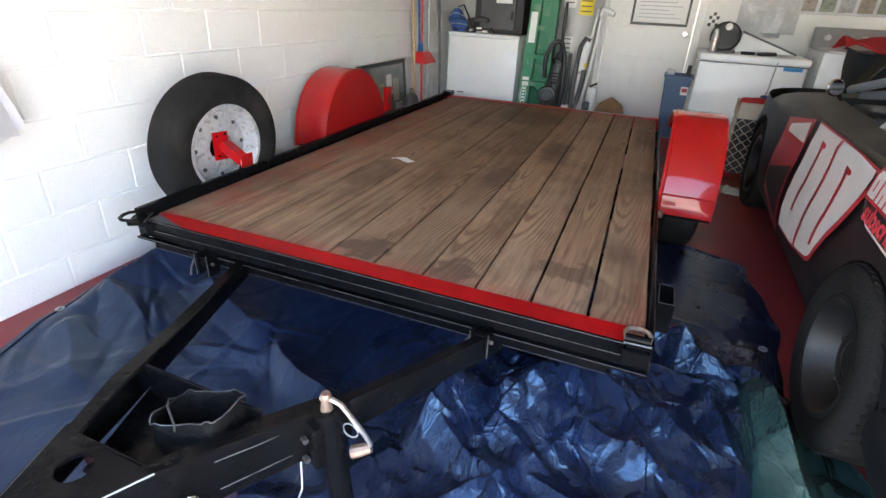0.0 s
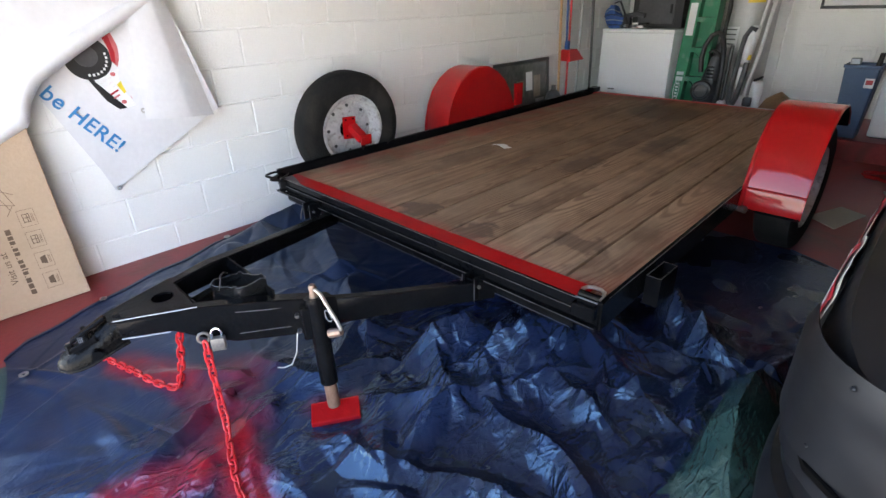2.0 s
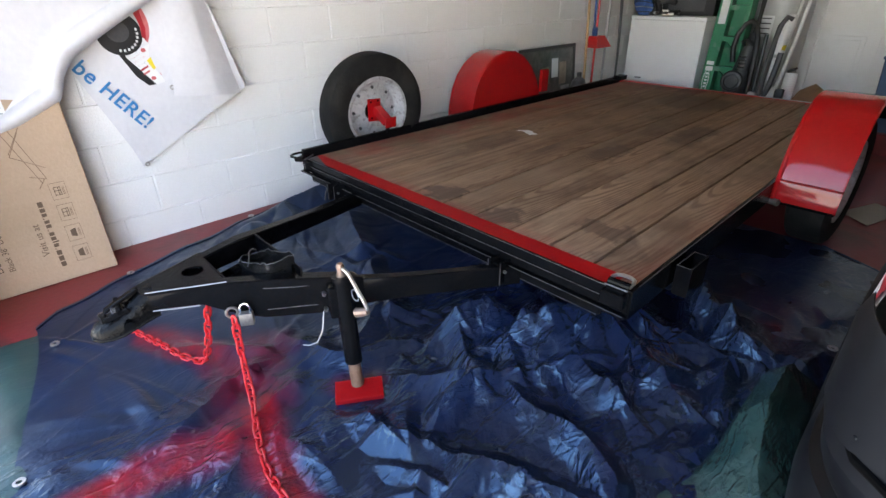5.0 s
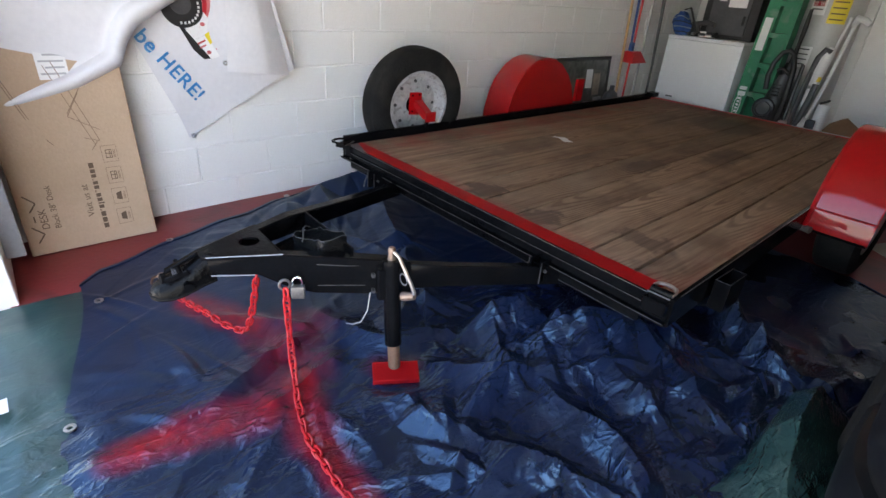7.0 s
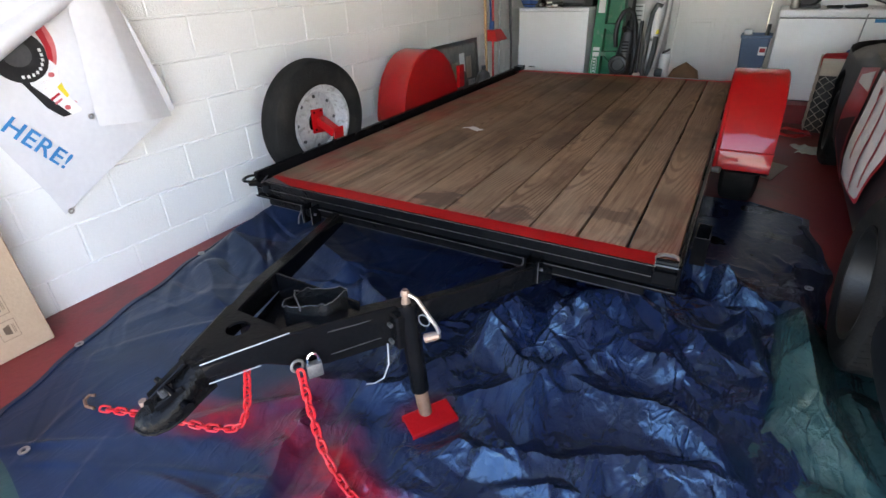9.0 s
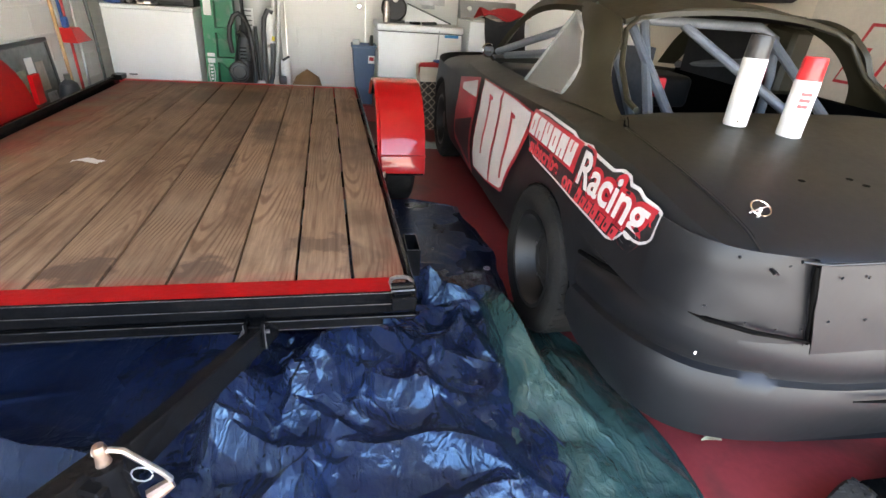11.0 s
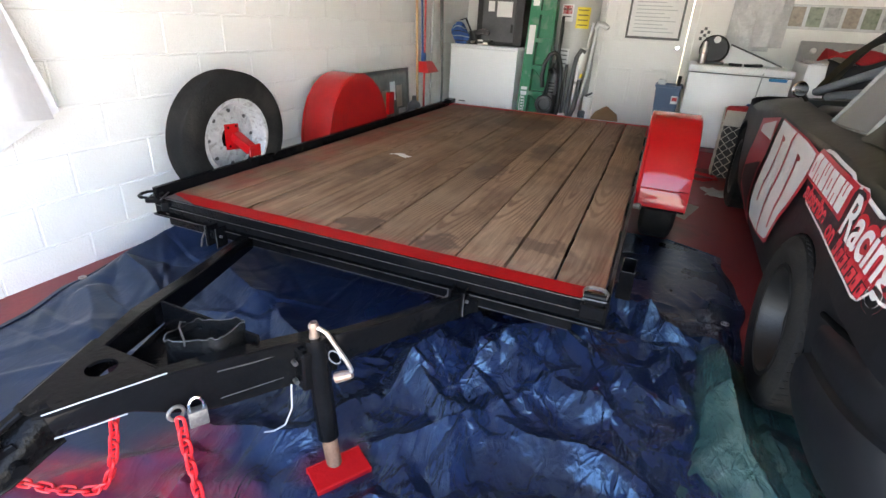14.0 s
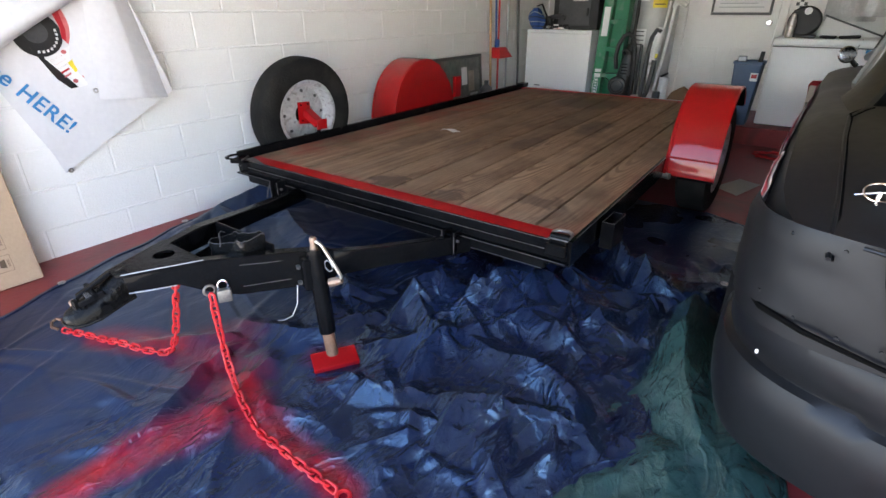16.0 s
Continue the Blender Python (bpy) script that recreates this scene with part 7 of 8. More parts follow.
part("handle", tube([(-1.19, 5.22, 0.84), (-1.2, 5.27, 1.0), (-1.205, 5.3, 1.15), (-1.21, 5.31, 1.3)], [0.026, 0.016, 0.02, 0.014], 12), BLACK_PL, vac)
hose_at = [(-1.3, 5.14, 0.62), (-1.315, 5.13, 0.74), (-1.305, 5.14, 0.85), (-1.265, 5.16, 0.94), (-1.22, 5.17, 0.965), (-1.17, 5.16, 0.93), (-1.13, 5.13, 0.82), (-1.115, 5.12, 0.66), (-1.11, 5.12, 0.48), (-1.12, 5.12, 0.3)]
part("hose", tube(hose_at, 0.021, 12), BLACK_PL, vac)
part("wand", tube([(-1.075, 5.16, 0.35), (-1.085, 5.19, 0.86)], 0.016, 10), BLACK_PL, vac)
vac.matrix_world = Matrix.Translation((0.035, 0.13, 0.0))

# white stick vacuum on its stand
sv = thing("stick_vacuum", "white stick vacuum cleaner with grey hose", "vacuum cleaner")
part("stick", tube([(-0.93, 5.42, 0.15), (-0.86, 5.48, 0.8), (-0.83, 5.5, 1.24)], [0.018, 0.016, 0.016], 12), WHITE_PL, sv)
part("handle", tube([(-0.845, 5.5, 1.2), (-0.82, 5.49, 1.255), (-0.77, 5.48, 1.245), (-0.72, 5.47, 1.215)], [0.02, 0.034, 0.028, 0.022], 12), WHITE_PL, sv)
part("wand", tube([(-0.96, 5.4, 0.2), (-0.9, 5.44, 0.9), (-0.87, 5.46, 1.26)], 0.013, 12), WHITE_PL, sv)
part("motor", tube([(-0.935, 5.36, 0.7), (-0.93, 5.365, 0.82), (-0.915, 5.38, 0.95), (-0.905, 5.39, 1.02)], [0.035, 0.05, 0.05, 0.03], 14), WHITE_PL, sv)
part("badge", tube([(-0.905, 5.345, 0.74), (-0.9, 5.345, 0.78)], [0.02, 0.018], 10), YELLOW, sv)
part("hose", tube([(-0.89, 5.36, 0.98), (-0.93, 5.35, 1.0), (-0.965, 5.34, 0.93), (-0.98, 5.33, 0.75), (-0.99, 5.31, 0.5), (-0.985, 5.3, 0.36), (-0.95, 5.29, 0.33), (-0.925, 5.29, 0.42), (-0.905, 5.3, 0.6), (-0.9, 5.31, 0.72)], 0.024, 10), GREY_PL, sv)
part("foot", loft([(5.24, -0.99, -0.86, 0.045, 0.3), (5.34, -1.0, -0.85, 0.045, 0.4), (5.44, -0.97, -0.87, 0.045, 0.42)], 0.02), WHITE_PL, sv)
part("clip", box(-0.87, -0.8, 5.3, 5.36, 0.3, 0.42, 0.012, 2), BLACK_PL, sv)
part("dock", box(-0.955, -0.9, 5.3, 5.33, 0.48, 0.68, 0.012, 2), WHITE_PL, sv)
part("dust_cup", tube([(-0.81, 5.43, 0.2), (-0.805, 5.44, 0.55)], [0.05, 0.05], 14), WHITE_APP, sv)
part("lever", bar((-0.83, 5.38, 0.56), (-0.76, 5.38, 0.6), 0.03, 0.02, 0.006), BLACK_PL, sv)
sack = thing("brown_sack", "brown folded paper sack lying by the door", "sack")
part("sack_body", wobble(lathe([(0.0, 0.0), (0.14, 0.0), (0.13, 0.1), (0.08, 0.2), (0.02, 0.27), (0.0, 0.27)], 14, m=pose(-0.6, 5.42, 0.2) @ Matrix.Diagonal((1.3, 0.7, 1.0, 1))), 0.04, 8, 3), surf("brown_paper", (0.16, 0.09, 0.045), (0.24, 0.14, 0.075), 0.8, 8, 60, bump=0.3), sack)

# recycling bin
binn = thing("waste_bin", "slate blue plastic waste bin with a label", "bin")
bw = bmesh.new()
lv = [(0.08, 0.115, 0.205), (0.098, 0.135, 0.5), (0.112, 0.15, 0.735), (0.122, 0.16, 0.74), (0.122, 0.16, 0.76), (0.112, 0.15, 0.762), (0.1, 0.138, 0.74), (0.075, 0.11, 0.22)]
rg = []
for a, b, z in lv:
    rg.append([bw.verts.new((-0.045 + sx * a * (1 if abs(k) else 1), 5.26 + sy * b * 0.8, z)) for sx, sy, k in ((-1, -0.9, 0), (-0.9, -1, 0), (0.9, -1, 0), (1, -0.9, 0), (1, 0.9, 0), (0.9, 1, 0), (-0.9, 1, 0), (-1, 0.9, 0))])
for A, B in zip(rg, rg[1:]):
    for j in range(8):
        bw.faces.new((A[j], A[(j + 1) % 8], B[(j + 1) % 8], B[j]))
bw.faces.new(rg[0][::-1])
bw.faces.new(rg[-1])
part("bin_body", bw, BLUE_BIN, binn)
part("bin_label", box(-0.005, 0.055, 5.128, 5.1325, 0.6, 0.67), PAPER, binn, "white label with print")
part("label_print", box(0.003, 0.047, 5.1262, 5.1278, 0.625, 0.658), RED_VINYL, binn)
part("grip_handle", tube([(0.03, 5.3, 0.74), (0.035, 5.3, 0.84)], [0.02, 0.017], 10), BLACK_PL, binn)
part("lid_flap", box(-0.15, -0.08, 5.26, 5.3, 0.75, 0.8, 0.008), GREY_METAL, binn)

# chest freezer
fz = thing("chest_freezer", "white chest freezer with a blue label", "freezer")
part("body", box(0.095, 0.94, 5.29, 5.9, 0.21, 0.885, 0.014, 2), WHITE_APP, fz)
part("lid", box(0.085, 0.95, 5.275, 5.91, 0.892, 0.955, 0.016, 3), WHITE_APP, fz)
part("gasket", box(0.1, 0.935, 5.295, 5.89, 0.884, 0.893), GREY_PL, fz)
part("label", box(0.76, 0.9, 5.284, 5.2885, 0.855, 0.882), BLUE_INK, fz, "blue printed strip")
part("plinth", box(0.12, 0.92, 5.31, 5.88, 0.2, 0.212), GREY_PL, fz)
part("cord", tube([(0.72, 5.3, 0.96), (0.7, 5.27, 0.9), (0.69, 5.265, 0.7), (0.66, 5.262, 0.55), (0.62, 5.25, 0.5), (0.63, 5.2, 0.56)], 0.006, 6), GREY_METAL, fz, "grey mains cord")
grill = thing("round_grill", "round black electric grill standing on edge", "grill")
gm = pose(0.27, 5.52, 1.085, 78, 0, 0)
part("grill_body", lathe([(0.0, -0.03), (0.11, -0.03), (0.128, -0.012), (0.128, 0.012), (0.11, 0.03), (0.0, 0.03)], 32, m=gm), BLACK_PL, grill)
part("grill_window", lathe([(0.0, 0.031), (0.03, 0.031), (0.03, 0.034), (0.0, 0.034)], 20, m=gm @ pose(0.01, 0.08, 0)), WHITE_PL, grill)
part("grill_base", box(0.16, 0.38, 5.48, 5.57, 0.956, 0.98, 0.006), BLACK_PL, grill)
part("grill_latch", box(0.22, 0.3, 5.478, 5.484, 1.0, 1.01), GREY_METAL, grill)
flask = thing("steel_flask", "brushed steel flask beside the grill", "flask")
part("flask_body", lathe([(0.0, 0.0), (0.03, 0.0), (0.033, 0.01), (0.033, 0.13), (0.024, 0.16), (0.022, 0.19), (0.0, 0.195)], 18, m=pose(0.185, 5.42, 0.957)), STEEL, flask)
frm = thing("leaning_tray", "white tray with a dark rim leaning on the freezer", "tray")
part("tray", plate([(0.38, 0.965), (0.85, 0.965), (0.42, 1.13)], 0.01, 0.002, m=Matrix.Translation((0, 5.62, 0)) @ pose(0, 0, 0, 90, 0, 0)), PAPER, frm)
part("rim", bar((0.41, 5.6, 1.135), (0.87, 5.56, 0.968), 0.016, 0.014, 0.003), BLACK_PL, frm)
gl = thing("work_gloves", "dark crumpled gloves on the freezer", "gloves")
part("glove", wobble(box(0.42, 0.53, 5.38, 5.48, 0.956, 0.975, 0.008, 2), 0.012, 20, 1), BLACK_CLOTH, gl)
part("glove", wobble(box(0.55, 0.7, 5.4, 5.5, 0.956, 0.98, 0.008, 2), 0.012, 20, 5), BLACK_CLOTH, gl)

# wrapped sheets hung over the freezer, photo prints on the wall
CLEAR = surf("milky_plastic", (0.4, 0.4, 0.41), (0.6, 0.6, 0.6), 0.25, 6, 40, bump=0.6, bump_scale=12)
hang = thing("hanging_bags", "clear plastic bags hung on the wall", "bags")
part("bag", grid(10, 14, lambda u, v: Vector((0.38 + 0.4 * u, 6.12 - 0.08 * math.sin(math.pi * u) * (0.6 + 0.4 * noise.noise(Vector((u * 5, v * 6, 1)))), 1.08 + 0.55 * v)), thick=0.004), CLEAR, hang)
part("bag", grid(10, 14, lambda u, v: Vector((0.6 + 0.28 * u, 6.06 - 0.07 * math.sin(math.pi * u) * (0.6 + 0.4 * noise.noise(Vector((u * 5, v * 6, 7)))), 1.12 + 0.5 * v)), thick=0.004), CLEAR, hang)
photos = thing("photo_prints", "row of small photo prints in a clear sleeve", "photos")
part("sleeve", box(0.86, 2.1, 6.148, 6.156, 1.3, 1.52, 0.002), CLEAR, photos)
DARKP = [surf("print_brown", (0.12, 0.08, 0.05), (0.3, 0.24, 0.18), 0.3, 14, 40, bump=0), surf("print_green", (0.05, 0.08, 0.04), (0.22, 0.24, 0.16), 0.3, 14, 40, bump=0), surf("print_grey", (0.1, 0.1, 0.11), (0.4, 0.39, 0.37), 0.3, 14, 40, bump=0)]
for i in range(8):
    part("print", box(0.89 + 0.15 * i, 1.01 + 0.15 * i, 6.144, 6.1475, 1.325, 1.5), DARKP[i % 3], photos)

# washing machine and clothes
wm = thing("washing_machine", "white top-loading washing machine with dials", "washing machine")
part("body", box(1.02, 1.66, 5.34, 5.98, 0.21, 1.02, 0.02, 2), WHITE_APP, wm)
part("lid", box(1.05, 1.63, 5.36, 5.8, 1.021, 1.035, 0.006), WHITE_APP, wm)
con = plate([(5.82, 1.02), (5.98, 1.02), (5.98, 1.2), (5.9, 1.2)], 0.64, 0.006, m=Matrix(((0, 0, 1, 1.02), (1, 0, 0, 0), (0, 1, 0, 0), (0, 0, 0, 1))))
cn = part("console", con, GREY_METAL, wm)
for i in range(4):
    part("dial", lathe([(0.0, 0.0), (0.028, 0.0), (0.024, 0.02), (0.0, 0.022)], 16, m=pose(1.12 + 0.14 * i, 5.853, 1.115, 64, 0, 0)), CHROME if i % 2 else WHITE_PL, cn)
cl1 = thing("red_black_jacket", "red and black jacket thrown over the washing machine", "jacket")
part("black_cloth", grid(16, 18, lambda u, v: Vector((1.18 + 0.42 * u + 0.02 * math.sin(9 * v), 5.33 - 0.02 - 0.03 * math.sin(7 * u + 2 * v) if v < 0.6 else 5.3 + 0.5 * (v - 0.6), (0.55 + 0.85 * v if v < 0.6 else 1.06) + 0.03 * math.sin(5 * u + 3))), thick=0.012), BLACK_CLOTH, cl1)
part("red_cloth", grid(16, 10, lambda u, v: Vector((1.14 + 0.5 * u, 5.29 + 0.4 * v, 1.08 + 0.05 * math.sin(math.pi * v) + 0.03 * math.sin(9 * u + 5 * v))), thick=0.015), RED_CLOTH, cl1)

# laundry hamper, with a lattice print
ham = thing("laundry_hamper", "dark laundry hamper with pale lattice print and red clothes", "hamper")
HF = surf("hamper_fabric", (0.035, 0.032, 0.03), (0.06, 0.055, 0.05), 0.85, 10, 80, bump=0.3)
HB = surf("hamper_band", (0.5, 0.44, 0.36), (0.6, 0.54, 0.45), 0.85, 10, 80, bump=0.3)
H0, H1, HY0, HY1 = 0.465, 0.785, 4.83, 5.09
part("basket", box(H0, H1, HY0, HY1, 0.042, 0.53, 0.02, 2), HF, ham)
part("band", joined(joined(box(H0 - 0.006, H1 + 0.006, HY0 - 0.006, HY0 + 0.01, 0.5, 0.63, 0.004), box(H0 - 0.006, H1 + 0.006, HY1 - 0.01, HY1 + 0.006, 0.5, 0.63, 0.004)), joined(box(H0 - 0.006, H0 + 0.01, HY0 + 0.011, HY1 - 0.011, 0.5, 0.63, 0.004), box(H1 - 0.01, H1 + 0.006, HY0 + 0.011, HY1 - 0.011, 0.5, 0.63, 0.004))), HB, ham)
for i in range(4):
    for j in range(6):
        cx, cz = H0 + 0.04 + 0.08 * i, 0.085 + 0.075 * j
        part("lattice", tube([(cx, HY0 - 0.003, cz - 0.035), (cx + 0.036, HY0 - 0.003, cz), (cx, HY0 - 0.003, cz + 0.035), (cx - 0.036, HY0 - 0.003, cz)], 0.004, 4, closed=True), HB, ham)
        if j < 6 and i < 3:
            cy = HY0 + 0.045 + 0.08 * i
            part("lattice", tube([(H0 - 0.003, cy, cz - 0.035), (H0 - 0.003, cy + 0.036, cz), (H0 - 0.003, cy, cz + 0.035), (H0 - 0.003, cy - 0.036, cz)], 0.004, 4, closed=True), HB, ham)
part("clothes", wobble(box(H0 + 0.02, H1 - 0.02, HY0 + 0.02, HY1 - 0.02, 0.48, 0.64, 0.04, 3), 0.05, 9, 4), RED_CLOTH, ham)
part("blue_cloth", wobble(box(0.62, 0.74, 4.93, 5.05, 0.6, 0.68, 0.03, 3), 0.03, 12, 4), BLUE_CLOTH, ham)

# litter on the floor
rag = thing("white_rag", "crumpled pale rag on the red floor", "rag")
part("rag_cloth", grid(18, 18, lambda u, v: Vector((0.4 + 0.2 * u + 0.03 * math.sin(5 * v), 4.18 + 0.2 * v, 0.042 + 0.03 * abs(noise.noise(Vector((u * 4, v * 4, 3)))) + 0.02 * math.sin(math.pi * u) * math.sin(math.pi * v))), thick=0.003), surf("pale_rag", (0.4, 0.48, 0.46), (0.55, 0.6, 0.57), 0.85, 10, 80, bump=0.3), rag)
card = thing("paper_sheet", "grey paper sheet lying on the floor", "paper")
part("sheet", plate([(0.08, 3.55), (0.24, 3.42), (0.34, 3.78), (0.2, 3.86)], 0.002, m=pose(0.02, 0.06, 0.036)), surf("grey_card", (0.36, 0.34, 0.31), (0.44, 0.42, 0.39), 0.8, 8, 60), card)
hosep = thing("red_hose_coil", "coil of red extension cord on the floor", "cord")
part("coil", tube([(0.36 + (0.11 + 0.012 * (i % 3)) * math.cos(i * 0.62) * 1.2, 4.72 + (0.11 + 0.02 * math.sin(i * 1.7)) * math.sin(i * 0.62), 0.05 + 0.006 * (i % 4)) for i in range(52)], 0.006, 6), RED_PL, hosep)
lf = thing("dry_leaf", "dry curled pale leaf on the floor", "leaf")
part("leaf_blade", grid(8, 3, lambda u, v: Vector((0.88 + 0.07 * u, 0.925 + 0.022 * math.sin(math.pi * u) * (v - 0.5) - 0.01 * u, 0.014 + 0.008 * (2 * v - 1) ** 2 + 0.008 * math.sin(3 * u))), thick=0.001), surf("dry_leaf", (0.45, 0.4, 0.25), (0.6, 0.55, 0.38), 0.8, 20, 60), lf)
scrap = thing("paper_scrap", "torn white paper scrap on the planks", "paper")
part("scrap_sheet", grid(8, 6, lambda u, v: Vector((-1.58 + 0.13 * u + 0.02 * v, 2.585 + 0.05 * v + 0.02 * math.sin(5 * u), DECK + 0.006 + 0.012 * abs(noise.noise(Vector((u * 5, v * 4, 0)))))), thick=0.001), PAPER, scrap)

# along the block wall: framed picture, brooms, pole
pic = thing("picture", "black framed glass picture leaning on the wall", "picture")
GLASSY = surf("dark_picture_glass", (0.05, 0.055, 0.05), (0.2, 0.2, 0.18), 0.12, 4, 20, bump=0.0)
PM = Matrix.Translation((-2.4, 4.06, 0.04)) @ pose(0, 0, 0, 0, -4, 0)
fb = joined(joined(box(-0.012, 0.012, -0.42, 0.42, 0.0, 0.03, 0.003), box(-0.012, 0.012, -0.42, 0.42, 0.7, 0.73, 0.003)), joined(box(-0.011, 0.011, -0.42, -0.39, 0.031, 0.699, 0.003), box(-0.011, 0.011, 0.39, 0.42, 0.031, 0.699, 0.003)))
part("frame", moved(fb, PM), BLACK_PL, pic)
part("glass", moved(box(-0.004, 0.002, -0.39, 0.39, 0.03, 0.7), PM), GLASSY, pic)
for a, b, c, d, mt in ((0.05, 0.15, 0.45, 0.62, PAPER), (0.17, 0.28, 0.38, 0.58, DARKP[0]), (-0.1, 0.02, 0.4, 0.55, DARKP[1]), (0.2, 0.34, 0.2, 0.36, DARKP[2])):
    part("picture_patch", moved(box(0.0022, 0.0035, a, b, c, d), PM), mt, pic)
bro = thing("push_broom", "wooden handled broom standing against the wall", "broom")
part("handle", tube([(-2.39, 4.62, 0.16), (-2.42, 4.58, 1.62)], 0.013, 10), WOOD_H, bro)
part("bristles", box(-2.47, -2.31, 4.56, 4.7, 0.045, 0.17, 0.015, 2), BLACK_PL, bro)
dp = thing("long_dustpan", "red long-handled dustpan and blue broom on the wall", "dustpan")
part("handle", tube([(-2.37, 4.72, 0.1), (-2.4, 4.74, 1.6)], 0.011, 10), RED_PL, dp)
part("handle", tube([(-2.39, 4.7, 0.8), (-2.42, 4.69, 1.6)], 0.011, 10), BLUE_CLOTH, dp)
pan = bmesh.new()
a_ = [pan.verts.new(p) for p in ((-2.42, 4.62, 0.72), (-2.28, 4.6, 0.72), (-2.28, 4.86, 0.72), (-2.42, 4.84, 0.72))]
b_ = [pan.verts.new(p) for p in ((-2.42, 4.66, 0.82), (-2.33, 4.66, 0.82), (-2.33, 4.8, 0.82), (-2.42, 4.8, 0.82))]
for j in range(4):
    pan.faces.new((a_[j], a_[(j + 1) % 4], b_[(j + 1) % 4], b_[j]))
pan.faces.new(b_)
part("pan", thicken(pan, 0.004), RED_PL, dp)
part("clip", box(-2.4, -2.36, 4.67, 4.72, 0.82, 0.9, 0.008), BLUE_CLOTH, dp)
pole = thing("dark_pole", "dark green pole standing in the corner", "pole")
part("shaft", tube([(-2.38, 5.2, 0.05), (-2.38, 5.18, 0.65), (-2.42, 5.15, 1.6)], [0.012, 0.012, 0.02], 10), GREY_PL, pole)
pole2 = thing("pale_conduit", "pale grey conduit on the wall", "conduit")
part("pipe", tube([(-2.46, 5.05, 0.05), (-2.46, 5.05, 2.6)], 0.012, 8), GREY_METAL, pole2)
bolt_ = thing("dark_jug", "dark jug on the floor by the frame", "jug")
part("jug_body", lathe([(0.0, 0.0), (0.1, 0.0), (0.11, 0.02), (0.11, 0.32), (0.08, 0.4), (0.03, 0.43), (0.03, 0.47), (0.0, 0.47)], 18, m=pose(-2.36, 4.47, 0.036) @ Matrix.Diagonal((0.7, 0.9, 1, 1))), GREY_PL, bolt_)


# ---- doorway side: cardboard box, banners, door track ----
cb = thing("cardboard_box", "flat tall cardboard furniture box leaning on the wall", "box")
BM = Matrix.Translation((-2.3, 0.28, 0.004)) @ pose(0, 0, 0, 0, -4.5, 0)
BH, BW = 1.09, 0.53


def bx(a, b, c, d, t=0.0008):
    """A patch on the box's face: a..b from its outer edge inwards, c..d up."""
    return moved(box(0.0, t, -b, -a, c, d), BM)


part("carton", moved(box(-0.13, 0.0, -BW, 0.0, 0.0, BH, 0.004), BM), CARD, cb)
part("flap_seam", bx(0.0, BW, BH - 0.03, BH - 0.026, 0.002), INK, cb)
part("shipping_label", bx(0.2, 0.31, 0.78, 0.94, 0.001), PAPER, cb, "white shipping label with print")
for i in range(5):
    part("label_print", bx(0.21, 0.3 - 0.02 * (i % 2), 0.8 + 0.026 * i, 0.808 + 0.026 * i, 0.0016), GREY_METAL, cb)


INK_PALE = surf("faint_print", (0.2, 0.13, 0.085), (0.25, 0.165, 0.11), 0.8, 9, 80, bump=0.0)


def box_text(text, size, across, up, mat=INK, name="lettering"):
    # runs up the box
    m = BM @ Matrix(((0, 0, 1, 0.0006), (0, -1, 0, -across), (1, 0, 0, up), (0, 0, 0, 1)))
    return write(text, size, m, mat, cb, name, 0.0004)


box_text("Visit us at", 0.04, 0.26, 0.225)
box_text("DESK", 0.042, 0.445, 0.17)
box_text("Black 38\" Desk", 0.034, 0.4, 0.22)
# web address: one bar for each letter
pos = 0.075
for i in range(15):
    w = (0.024, 0.024, 0.024, 0.006, 0.017, 0.006, 0.017, 0.017, 0.01, 0.017, 0.015, 0.006, 0.016, 0.018, 0.026)[i]
    tall = (0.02, 0.02, 0.02, 0.005, 0.02, 0.026, 0.02, 0.02, 0.004, 0.02, 0.02, 0.005, 0.02, 0.02, 0.02)[i]
    part("print_bar", bx(0.222 - tall, 0.222, pos, pos + w, 0.0012), INK, cb)
    pos += w + 0.006
for i in range(4):
    c = 0.08 + 0.105 * i
    for a, b, e, f in ((0.093, 0.157, c, c + 0.0018), (0.093, 0.157, c + 0.078, c + 0.08), (0.093, 0.0948, c, c + 0.08), (0.1552, 0.157, c, c + 0.08)):
        part("care_icon", bx(a, b, e, f, 0.0009), INK_PALE, cb)
    if i < 2:
        bm = bmesh.new()
        bm.faces.new([bm.verts.new(BM @ Vector((0.0012, -a, z))) for a, z in ((0.14, c + 0.025), (0.117, c + 0.018), (0.117, c + 0.062), (0.14, c + 0.055))])
        part("care_mark", thicken(bm, 0.0005), INK, cb)
    else:
        for a in (0.115, 0.123, 0.139):
            part("care_mark", bx(a, a + 0.003, c + 0.018, c + 0.06, 0.001), INK, cb)
        for e in (0.02, 0.04, 0.057):
            part("care_mark", bx(0.115, 0.142, c + e, c + e + 0.003, 0.001), INK, cb)
    for k in range(2):
        part("care_print", bx(0.102 + 0.005 * k, 0.1045 + 0.005 * k, c + 0.02, c + 0.058, 0.0009), INK_PALE, cb)
